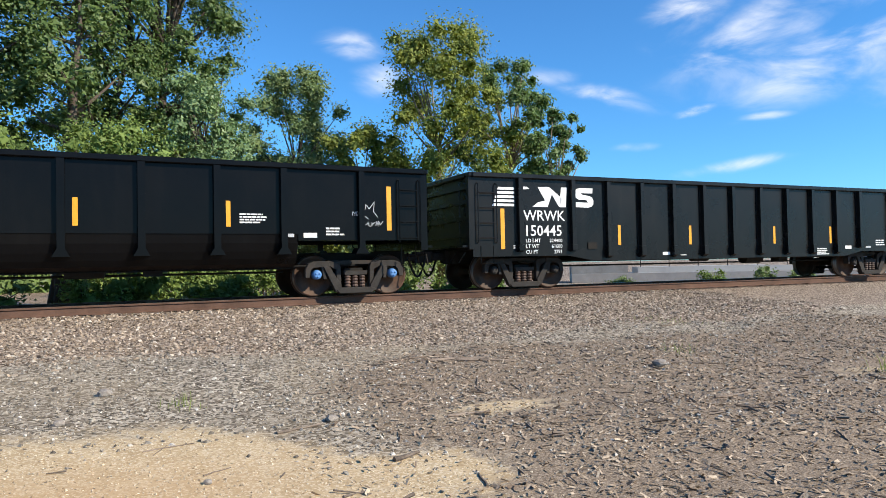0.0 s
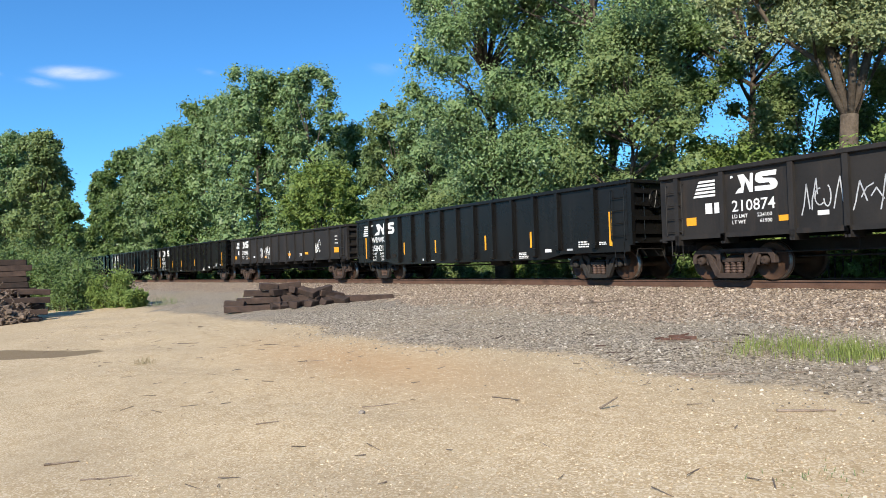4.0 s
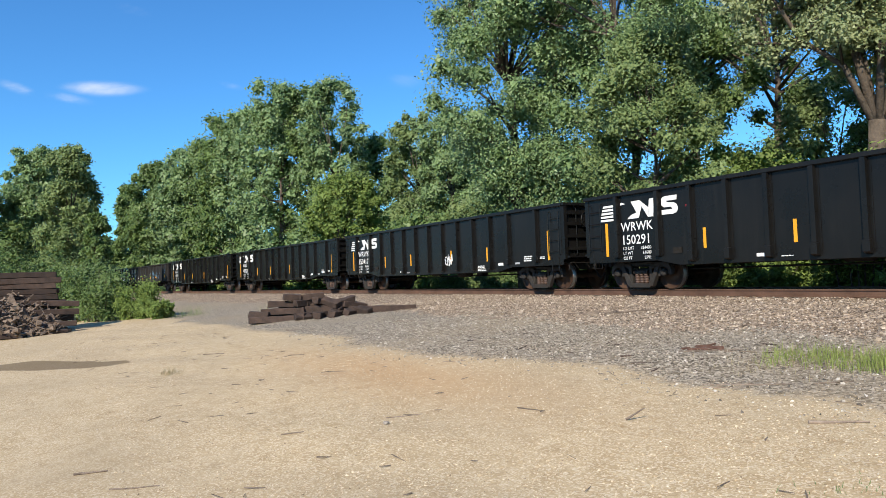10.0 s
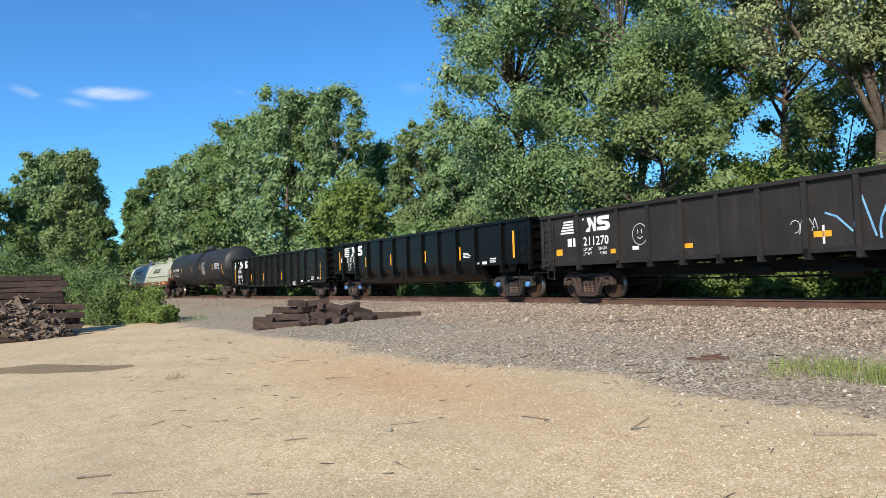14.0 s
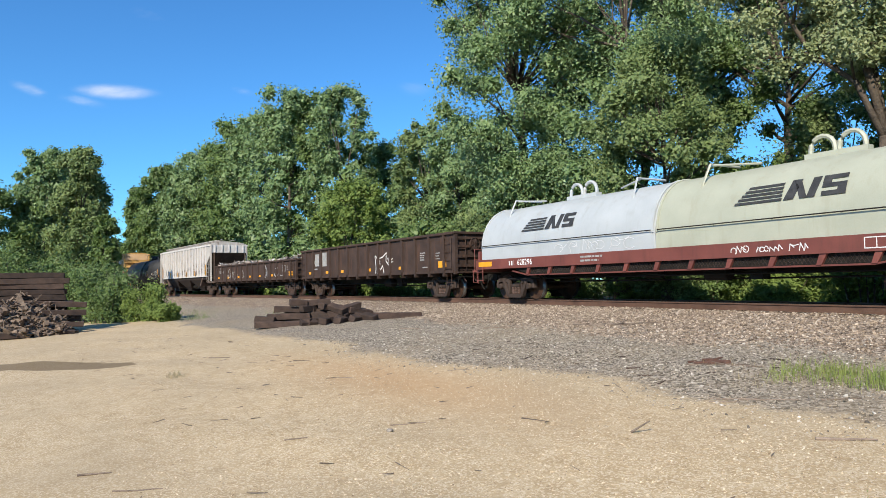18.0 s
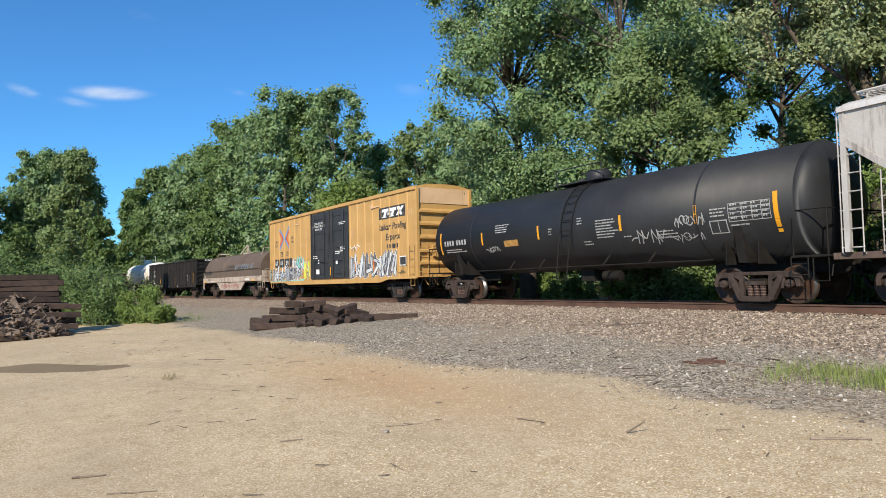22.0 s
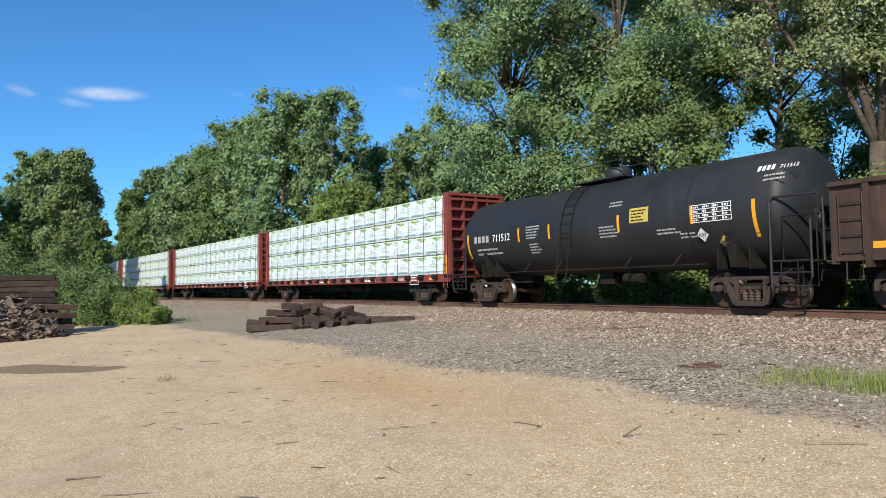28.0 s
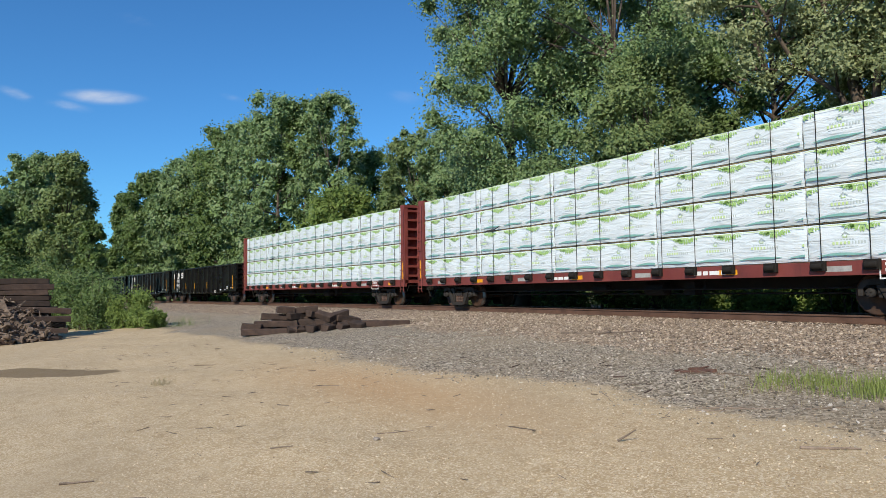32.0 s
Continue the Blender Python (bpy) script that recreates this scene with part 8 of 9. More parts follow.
            for i in range(5):
                line.append(rect(tx + i * 0.080, tx + i * 0.080 + 0.046, 0.340, 0.400))
                ink.append(rect(tx + 0.41 + i * 0.062, tx + 0.436 + i * 0.062, 0.340, 0.400))
            ink += [rect(tx + 0.05 + i * 0.06, tx + 0.09 + i * 0.06, 0.435, 0.452) for i in range(7)] + [rect(tx + 0.02 + i * 0.09, tx + 0.08 + i * 0.09, 0.285, 0.298) for i in range(6)]
            ink += ribbon([(tx + 0.20, 0.53), (tx + 0.27, 0.60), (tx + 0.36, 0.54)], 0.022)
            line += ribbon([(tx + 0.23, 0.55), (tx + 0.23, 0.49), (tx + 0.31, 0.49), (tx + 0.31, 0.53)], 0.02)
            for i in range(8):
                t0, t1 = i / 8, (i + 1) / 8
                h0, h1 = 0.027 * math.sin(math.pi * t0) + 0.004, 0.027 * math.sin(math.pi * t1) + 0.004
                z0, z1 = 0.10 + 0.05 * t0 + 0.02 * math.sin(5 * t0), 0.10 + 0.05 * t1 + 0.02 * math.sin(5 * t1)
                u0, u1 = ox + 0.10 + (L - 0.14) * t0, ox + 0.10 + (L - 0.14) * t1
                teal.append(((u0, z0 - h0), (u1, z1 - h1), (u1, z1 + h1), (u0, z0 + h0)))
        # the print is cut off where the wrap folds over the ends
        lo, hi = -length / 2 + 0.05, length / 2 - 0.05

        def kept(polys):
            return [[(min(max(px, lo), hi), pz) for px, pz in p] for p in polys if max(q[0] for q in p) > lo and min(q[0] for q in p) < hi]
        prints.append((kept(line), kept(leaf), kept(teal), kept(ink)))
    pm = []
    for four in prints:
        quad = []
        for nm, polys, mat in zip(("band_print", "leaf_print", "wave_print", "ink_print"), four, (WRAP_GREEN, WRAP_LEAF, WRAP_TEAL, INK_GREY)):
            verts, faces = [], []
            for p in polys:
                b = len(verts)
                verts += [(q[0], -1.391, q[1]) for q in p]
                faces.append(tuple(range(b, b + 4)))
            quad.append(quick_mesh(nm, verts, faces, mat))
        pm.append(quad)
    bm = bmesh.new()
    for z in (0.0,):
        box(bm, -0.009, 0.009, -1.404, -1.398, 1.16, top - 0.03)
    strap = finish("strap", bm, UNDER)
    bm = bmesh.new()
    for k in range(4):
        box(bm, -half + 0.40, half - 0.40, -1.30, 1.30, 1.165 + k * hgt - 0.008 + 0.002, 1.165 + k * hgt + 0.012)
    part("dunnage", bm, LUMBER, car)
    cars = [car] + [None] * 3
    for i in range(19):
        ob = part("strap", strap, None, car)
        ob.location = (-half + 1.0 + (2 * half - 2.0) * i / 18 + rng.uniform(-0.1, 0.1), 0, 0)
    r = random.Random(77)
    for k in range(4):
        for i in range(n_long):
            for side in (0, 180):
                ob = part("lumber_package", packs[r.randrange(4)], None, car, "white plastic-wrapped lumber package")
                ob.location = (-half + 0.39 + length * (i + 0.5), 0, 1.175 + k * hgt)
                ob.rotation_euler = (0, 0, radians(side))
                if side == 0:
                    for me in pm[r.randrange(3)]:
                        tagged(part(me.name.split(".")[0], me, None, ob), kind="stuff")
    plates("torn_wrap", [[(-5.95, 2.86), (-5.35, 2.90), (-5.05, 2.98), (-5.2, 2.90), (-5.5, 2.82), (-5.9, 2.80)]], -1.412, DARK_SPRAY, car, "dark tear in the white wrap")
    under_gear(car, half - 1, UNDER, 0.9)
    coupler_gear(car, half)
    add_trucks(car, half - 2.6, "grey")
    for i in range(1, 4):
        cars[i] = copy_thing(car, Matrix())
    for c, s in zip(cars, (-518.0, -541.0, -564.4, -587.7)):
        enlist(c, s, half - 2.6)


tank_car(-307.35, 8.5, 1.50, 2.50, TANK_BLACK, "long satin-black tank car with white stencils and yellow reflectors", mark="", seed=3, number=("32505", 1.4))
coil_car(-325.95, 9.05, (COIL_WHITE, COIL_CREAM), OXIDE, 3.48, "red-brown coil car with two pale rounded covers")
hopper_car(-380.65, 8.68, 4.22)
tank_car(-398.45, 8.2, 1.45, 2.45, TANK_BLACK, "black tank car with faded stencils and white scrawls", tag=True, seed=4, inset=1.5)
box_car(-417.46, 9.36, 5.05)
coil_car(-435.3, 6.6, (COIL_BROWN,), COIL_RUST, 3.30, "rusted brown coil car with a long arched cover", seed=9, marks=False, skirt=COIL_RUST)


def tall_gon():
    rng = random.Random(61)
    half = 8.3
    car = gondola("belly", half, 3.25, BLACK_OLD, label="tall black gondola car with white stencilled number", truck="brown", low=0.82, inset=1.85)
    y = -1.506
    letters("AOKX", -6.5, 2.35, 0.25, y, car)
    letters("43265", -6.5, 1.95, 0.25, y, car)
    slim_reflectors(car, y, (-3.82, -1.44, 1.73, 4.10), 1.25, 1.75, tall=((-7.32, 1.2, 2.1), (7.54, 1.2, 2.1)))
    plates("data_stencil", bars(-6.6, 1.45, 0.9, 2, 0.06, 0.08, rng) + bars(-7.2, 1.15, 0.4, 1, 0.04, 0.05, rng) + bars(-2.7, 0.98, 0.5, 2, 0.05, 0.05, rng) + bars(-0.9, 0.92, 0.9, 1, 0.05, 0.05, rng) + bars(2.2, 0.92, 0.9, 1, 0.05, 0.05, rng)
           + bars(5.7, 1.9, 0.3, 4, 0.05, 0.10, rng) + bars(6.6, 1.05, 0.6, 2, 0.04, 0.05, rng)
           + ribbon([(-4.8, 2.25), (-4.5, 2.25), (-4.5, 2.55), (-4.8, 2.55), (-4.8, 2.25)], 0.025), y, WHITE, car)
    mark = letters("AOKX 43265", 0, 0, 0.15, 0, car)
    mark.location, mark.rotation_euler = (half + 0.132, -0.75, 3.09), (0, 0, radians(90))
    enlist(car, -452.29, half - 1.85)


tall_gon()
tank_car(-468.2, 6.15, 1.20, 2.48, TANK_WHITE, "short dirty-white tank car with a railed top platform", mark="", platform="rails", seed=5, plate=False)
tank_car(-499.1, 7.05, 1.47, 2.48, TANK_BLACK, "satin-black tank car with number stencils and diamond placards", mark="", seed=6, hot=True, number=("711512", 1.2))
centerbeam_cars()

# ---- trees and shrubs ----
def leaves(rng, centres, radii, count, size, ratio=0.68, squash=0.86, inner=0.15):
    """Leaves: small blades turned every way over the outside of each clump, with fewer, broader ones deep inside."""
    n, size = int(count * 0.88), size * 1.05
    deep = rng.random(n) < inner
    pick = rng.choice(len(centres), n, p=radii ** 2 / np.sum(radii ** 2))
    d = rng.normal(0, 1, (n, 3))
    d /= np.linalg.norm(d, axis=1, keepdims=True)
    r = radii[pick] * np.where(deep, rng.uniform(0.0, 0.55, n), np.clip(np.abs(rng.normal(0.80, 0.24, n)), 0.1, 1.35))
    p = centres[pick] + d * r[:, None] * np.array([1, 1, squash])
    nrm = d * 0.55 + rng.normal(0, 0.62, (n, 3)) + np.array([0, 0, 0.25]) + np.array(SUN) * 0.5
    nrm /= np.linalg.norm(nrm, axis=1, keepdims=True)
    t = np.cross(nrm, rng.normal(0, 1, (n, 3)))
    t /= np.linalg.norm(t, axis=1, keepdims=True)
    b = np.cross(nrm, t)
    k = (size * rng.uniform(0.55, 1.15, n) * np.where(deep, 2.5, 0.92))[:, None]
    v = np.stack([p - t * k * 1.15, p + t * k * 0.75 + b * k * ratio * 1.05, p + t * k * 0.75 - b * k * ratio * 1.05], 1).reshape(-1, 3)
    f = np.arange(3 * n).reshape(n, 3)
    return v, f


def tree(name, label, x, y, height, spread, leaf, bark, seed, count=9000, size=0.15, crown_low=0.25, stems=1, lean=(0, 0), clumps=85, sparse=0.0, z=None, top=0.62, inner=0.19):
    """A trunk that forks into limbs, each ending in leaf clumps that fill an uneven egg-shaped crown. top: where the crown is widest."""
    rng = np.random.default_rng(seed)
    root = thing(name, label, "tree", "trees behind the track", m=pose(x, y, float(ground_z(x, y)) - 0.1 if z is None else z))
    bm = bmesh.new()
    r0 = height * 0.021 / math.sqrt(stems) * 1.2
    trunks = []
    for sidx in range(stems):
        ax, ay = lean[0] + rng.uniform(-0.13, 0.13) * (stems > 1) * 2, lean[1] + rng.uniform(-0.1, 0.1) * (stems > 1) * 2
        bx, by = rng.uniform(-0.35, 0.35, 2) * (stems > 1)
        pts = [(bx + ax * height * t ** 1.3 + rng.uniform(-0.12, 0.12) * t, by + ay * height * t + rng.uniform(-0.12, 0.12) * t, height * 0.58 * t) for t in (i / 7 for i in range(8))]
        tube(bm, pts, r0, 9, r0 * 0.10)
        trunks.append(pts)
    lo, hi = height * crown_low, height
    # a few boughs swell or shrink the outline
    lobes = [(rng.uniform(0, 6.28), rng.uniform(0.15, 0.95), rng.uniform(-0.30, 0.25)) for _ in range(9)]
    cs, rs = [], []
    for i in range(clumps):
        h = (i + rng.uniform(0, 1)) / clumps
        a = rng.uniform(0, 6.28)
        prof = (math.sin(math.pi * min(h / top * 0.5, 0.5)) ** 0.6 if h < top else math.cos(math.pi / 2 * (h - top) / (1 - top)) ** 0.5)
        k = 1 + sum(am * math.exp(-((math.remainder(a - la, 6.2832) / 0.8) ** 2 + ((h - lh) / 0.16) ** 2)) for la, lh, am in lobes)
        rad = spread * (0.42 + 0.58 * prof) * k * math.sqrt(rng.uniform(0.14, 1.0))
        cr = spread * rng.uniform(0.17, 0.32) * (0.7 if sparse else 1.0)
        rad = max(rad - cr * 0.35, 0)
        c = Vector((lean[0] * height * h + math.cos(a) * rad, lean[1] * height * h + math.sin(a) * rad, lo + (hi - lo) * h - cr * 0.5))
        cs.append(np.array(c)); rs.append(cr)
        if i % (2 if inner < 0.2 else 7) == 0:
            pts = trunks[int(rng.integers(stems))]
            zb = max(min(c.z - rad * rng.uniform(0.35, 0.9), height * 0.54), height * 0.12)
            q = zb / (height * 0.58) * 7
            i0 = min(int(q), 6)
            base = Vector(pts[i0]).lerp(Vector(pts[i0 + 1]), q - i0)
            mid = base.lerp(c, 0.5) + Vector((rng.uniform(-0.2, 0.2), rng.uniform(-0.2, 0.2), rng.uniform(-0.25, 0.1)))
            tube(bm, [base, mid, c], max(r0 * (1 - zb / height) * 0.42, 0.03), 5, 0.012)
    smooth(bm, 60)
    part("trunk", bm, bark, root)
    v, f = leaves(rng, np.array(cs), np.array(rs), count, size, inner=inner)
    v[:, 2] = np.maximum(v[:, 2], 0.05)
    part("crown", quick_mesh("crown", v, f, leaf), None, root)
    return root


def forked_elm(label, x, y, turn, leaf, bark, seed, count, size):
    """A stout trunk that parts low down into a fan of long limbs with thin, broken foliage. turn: heading of the fan's width."""
    rng = np.random.default_rng(seed)
    root = thing("elm_tree", label, "tree", "trees behind the track", m=pose(x, y, float(ground_z(x, y)) - 0.1, 0, 0, turn))
    bm = bmesh.new()
    fork = Vector((0.1, 0, 5.7))
    tube(bm, [(0, 0, 0), (-0.1, 0, 2.0), (0, 0, 4.0), fork], 0.31, 10, 0.26)
    cs, rs = [], []
    limbs = (((-0.4, 0.1, 8.0), (-0.95, 0.3, 10.0), (-1.5, 0.2, 13.5), (-2.2, 0, 17.0), 0.27), ((0.35, -0.1, 8.4), (0.55, -0.2, 10.6), (0.7, -0.4, 14.0), (1.1, -0.4, 17.5), 0.24), ((0.8, 0.2, 8.0), (1.5, 0.3, 9.6), (2.6, 0.5, 12.2), (4.2, 0.4, 15.5), 0.25),
             ((1.0, -0.2, 7.4), (2.2, -0.4, 8.4), (3.6, -0.7, 9.3), (5.6, -0.8, 11.0), 0.17), ((-0.7, -0.1, 7.5), (-1.9, -0.3, 8.6), (-2.9, -0.5, 10.8), (-4.6, -0.6, 13.6), 0.20), ((-0.2, 0.5, 7.9), (-0.2, 1.3, 9.5), (0.2, 2.2, 12.5), (0.3, 2.8, 16.0), 0.22))
    for *pts, r in limbs:
        pts = [fork - Vector((0, 0, 0.4))] + [Vector(p) for p in pts]
        tube(bm, pts, r * 0.55, 8, 0.03)
        for i in range(21):
            q = rng.uniform(0.9, 4.0)
            i0 = min(int(q), 3)
            base = pts[i0].lerp(pts[i0 + 1], q - i0)
            out = Vector((rng.normal(0, 1.0), rng.normal(0, 0.8), rng.uniform(-0.3, 1.1))).normalized() * rng.uniform(0.9, 2.6)
            tip = base + out
            tube(bm, [base, base + out * 0.5 + Vector((0, 0, 0.12)), tip], 0.055, 5, 0.012)
            for t in (0.6, 1.0):
                cs.append(np.array(base + out * t) + rng.normal(0, 0.2, 3))
                rs.append(rng.uniform(0.35, 0.75))
    smooth(bm, 60)
    part("trunk", bm, bark, root)
    v, f = leaves(rng, np.array(cs), np.array(rs), count, size)
    part("crown", quick_mesh("crown", v, f, leaf), None, root)
    return root


def shrub(name, label, x, y, w, d, h, leaf, seed, count=2600, size=0.11, group="shrubs along the track", z=None):
    rng = np.random.default_rng(seed)
    root = thing(name, label, "bush", group, m=pose(x, y, float(ground_z(x, y)) - 0.05 if z is None else z))
    bm = bmesh.new()
    cs, rs = [], []
    for i in range(11):
        a = rng.uniform(0, 6.28)
        e = Vector((math.cos(a) * w * 0.42 * rng.uniform(0.2, 1), math.sin(a) * d * 0.42 * rng.uniform(0.2, 1), h * rng.uniform(0.5, 0.95)))
        b = Vector((e.x * 0.4, e.y * 0.4, 0))
        tube(bm, [b, (b + e) / 2 + Vector((0, 0, h * 0.1)), e], 0.03, 5, 0.006)
        for t in (0.35, 0.65, 1.0):
            cs.append(np.array(b.lerp(e, t)) + rng.normal(0, 0.1, 3))
            rs.append(min(w, d, h * 1.4) * rng.uniform(0.13, 0.26))
    part("stem", bm, BARK, root)
    v, f = leaves(rng, np.array(cs), np.array(rs), count, size)
    v[:, 2] = np.maximum(v[:, 2], 0.02)
    part("foliage", quick_mesh("foliage", v, f, leaf), None, root)
    return root


def polar(az, dist):
    """A place by its bearing from the camera (degrees left of straight across the track) and its distance."""
    return -math.sin(radians(az)) * dist, math.cos(radians(az)) * dist


def plant_all():
    cotton = "tall cottonwood tree with glossy grey-green leaves"
    locust = "tall dark green locust tree"

    def at(az, dist, name, label, height, spread, leaf, bark, seed, count, size, low, **more):
        x, y = polar(az, dist)
        tree(name, label, x, y, height, spread, leaf, bark, seed, count, size, low, **more)
    def rise(dist, el):
        return 1.7 + dist * math.tan(radians(el)) - 0.2
    # across the track
    at(51.5, 33, "cottonwood_tree", cotton, 19.5, 4.6, LEAF_COTTON, BARK, 2, 84000, 0.078, 0.27, clumps=95, lean=(-0.05, 0), top=0.72)
    at(45.0, 31, "cottonwood_tree", cotton, 20, 5.0, LEAF_COTTON, BARK, 1, 94000, 0.078, 0.16, stems=2, clumps=105)
    at(41.0, 27.5, "mulberry_tree", "bushy mid-green mulberry tree", 10.6, 2.8, LEAF_OLIVE, BARK, 23, 40000, 0.074, 0.12, top=0.45)
    at(38.0, 38, "cottonwood_tree", cotton, 20, 4.4, LEAF_COTTON, BARK, 24, 32000, 0.10, 0.46, clumps=80)
    at(32.0, 36, "cottonwood_tree", cotton, 20, 4.8, LEAF_DARK, BARK, 25, 36000, 0.093, 0.44, sparse=0.5, clumps=60)
    x, y = polar(26.0, 25)
    forked_elm("stout elm parting into long bare limbs with thin grey-green foliage", x, y, 26.0, LEAF_ELM, ELM_BARK, 3, 74000, 0.070)
    for az, h in ((24.5, 4.6), (27.5, 4.2), (21.0, 4.0)):
        x, y = polar(az, 22.6)
        shrub("tall_shrub", "tall leafy thicket behind the track", x, y, 3.6, 2.6, h, LEAF_LIME, int(az * 10), 6000, 0.06)
    at(28.5, 35, "hackberry_tree", "mid-green tree behind the elm", rise(35, 12.5), 3.6, LEAF_OLIVE, BARK, 90, 30000, 0.085, 0.08)
    at(22.5, 33, "hackberry_tree", "mid-green tree behind the elm", rise(33, 13.5), 3.4, LEAF_DARK, BARK, 91, 30000, 0.082, 0.08)
    at(36.0, 34, "hackberry_tree", "mid-green tree behind the elm", rise(34, 9.4), 3.4, LEAF_LIME, BARK, 92, 24000, 0.084, 0.05)
    at(20.0, 29, "elm_tree", "tall thin-leaved elm with spreading boughs", 17, 4.2, LEAF_OLIVE, BARK, 33, 31000, 0.076, 0.42, clumps=50, sparse=0.5)
    at(14.0, 27, "hackberry_tree", "low olive-green tree behind the train", rise(27, 13), 3.0, LEAF_DARK, BARK, 26, 29500, 0.076, 0.05)
    at(19.0, 30, "hackberry_tree", "low olive-green tree behind the train", rise(30, 10.5), 3.6, LEAF_OLIVE, BARK, 27, 32500, 0.080, 0.05)
    at(33.0, 30, "hackberry_tree", "low olive-green tree behind the train", rise(30, 8.6), 3.4, LEAF_LIME, BARK, 34, 22000, 0.080, 0.05)
    at(4.6, 27, "locust_tree", locust, 18, 3.4, LEAF_LOCUST, BARK, 4, 47000, 0.071, 0.14, clumps=140, top=0.7)
    at(-1.5, 28, "locust_tree", locust, 19.5, 3.9, LEAF_LOCUST, BARK, 5, 55000, 0.071, 0.16, stems=2, clumps=150, top=0.7)
    at(-8.2, 29, "locust_tree", locust, 18.5, 3.6, LEAF_LOCUST, BARK, 35, 47000, 0.071, 0.18, clumps=140, top=0.75, lean=(0.03, 0))
    at(-12.0, 27, "poplar_sapling", "slender grey-green young poplar behind the gondolas", rise(27, 15.4), 2.3, LEAF_COTTON, BARK, 28, 25000, 0.067, 0.1)
    at(-6.0, 25, "poplar_sapling", "slender grey-green young poplar behind the gondolas", rise(25, 11.5), 2.6, LEAF_LIME, BARK, 36, 21500, 0.067, 0.05)
    at(-18.6, 36, "mulberry_tree", "rounded olive-green tree with open crown", rise(36, 16.1), 3.3, LEAF_OLIVE, BARK, 6, 31000, 0.084, 0.2, clumps=60)
    at(-24.2, 33, "box_elder_tree", "small yellow-green tree behind the gondolas", rise(33, 11.6), 3.0, LEAF_YELLOW, BARK, 37, 21500, 0.084, 0.1, clumps=50)
    at(-30.2, 33, "box_elder_tree", "uneven yellow-green tree with drooping outer boughs", rise(33, 19.4), 3.7, LEAF_YELLOW, PALE_BARK, 7, 40500, 0.080, 0.16, clumps=75, top=0.5)
    at(-34.6, 34, "box_elder_tree", "leaning green tree with uneven crown", rise(34, 16.6), 2.6, LEAF_DARK, PALE_BARK, 8, 18500, 0.084, 0.35, lean=(0.10, 0), clumps=75, sparse=0.4)
    at(-38.6, 35, "box_elder_tree", "leaning green tree with uneven crown", rise(35, 12.6), 1.9, LEAF_DARK, PALE_BARK, 38, 9500, 0.084, 0.45, lean=(0.10, 0), clumps=60, sparse=0.4)
    # row along the far track
    for az, dist, el, half_az, leaf, seed, name, label in (
            (54.6, 54, 12.2, 2.4, LEAF_COTTON, 11, "cottonwood_tree", cotton), (57.4, 54, 13.2, 2.3, LEAF_COTTON, 12, "cottonwood_tree", cotton), (60.2, 57, 13.5, 2.0, LEAF_OLIVE, 30, "cottonwood_tree", cotton),
            (67.0, 60, 16.2, 2.2, LEAF_COTTON, 13, "cottonwood_tree", cotton), (71.4, 66, 15.9, 2.4, LEAF_COTTON, 14, "cottonwood_tree", cotton), (75.4, 82, 13.2, 2.2, LEAF_DARK, 15, "cottonwood_tree", cotton),
            (78.2, 98, 11.0, 2.0, LEAF_COTTON, 16, "cottonwood_tree", cotton), (80.8, 112, 9.4, 1.6, LEAF_DARK, 17, "cottonwood_tree", cotton), (82.6, 125, 7.6, 1.0, LEAF_DARK, 18, "cottonwood_tree", cotton),
            (86.6, 82, 10.4, 1.6, LEAF_OLIVE, 20, "poplar_tree", "tall grey-green poplar inside the curve"), (88.9, 92, 10.2, 1.6, LEAF_COTTON, 21, "poplar_tree", "tall grey-green poplar inside the curve"), (85.0, 68, 5.4, 0.7, LEAF_DARK, 32, "poplar_tree", "slender dark green tree inside the curve"),
            (92.0, 90, 7.4, 2.2, LEAF_DARK, 29, "poplar_tree", "dark green tree inside the curve"), (95.5, 95, 8.4, 2.5, LEAF_DARK, 31, "poplar_tree", "dark green tree inside the curve"),
            (55.6, 60, 11.4, 3.0, LEAF_DARK, 70, "cottonwood_tree", cotton), (59.6, 62, 11.0, 2.6, LEAF_COTTON, 71, "cottonwood_tree", cotton), (63.6, 66, 11.6, 2.4, LEAF_DARK, 72, "cottonwood_tree", cotton), (69.2, 66, 15.4, 2.2, LEAF_DARK, 73, "cottonwood_tree", cotton),
            (73.4, 77, 14.2, 2.6, LEAF_COTTON, 74, "cottonwood_tree", cotton), (76.6, 94, 11.4, 2.0, LEAF_DARK, 75, "cottonwood_tree", cotton), (79.6, 112, 9.2, 1.8, LEAF_COTTON, 76, "cottonwood_tree", cotton), (87.6, 134, 9.8, 2.4, LEAF_COTTON, 77, "poplar_tree", "tall grey-green poplar beside the curve"),
            (66.4, 50, 8.4, 2.5, LEAF_LIME, 22, "willow_tree", "bright green bushy young tree"), (60.0, 46, 5.2, 3.0, LEAF_DARK, 39, "willow_tree", "mid-green bushy young tree"), (55.0, 44, 6.5, 3.0, LEAF_OLIVE, 10, "willow_tree", "olive-green bushy young tree")):
        w = dist * math.tan(radians(half_az)) * 1.5
        at(az, dist, name, label, rise(dist, el), w, leaf, BARK, seed, 26000 if w > 3 else 20000, 0.00185 * dist + 0.014, 0.03, clumps=130, top=0.5, inner=0.30)
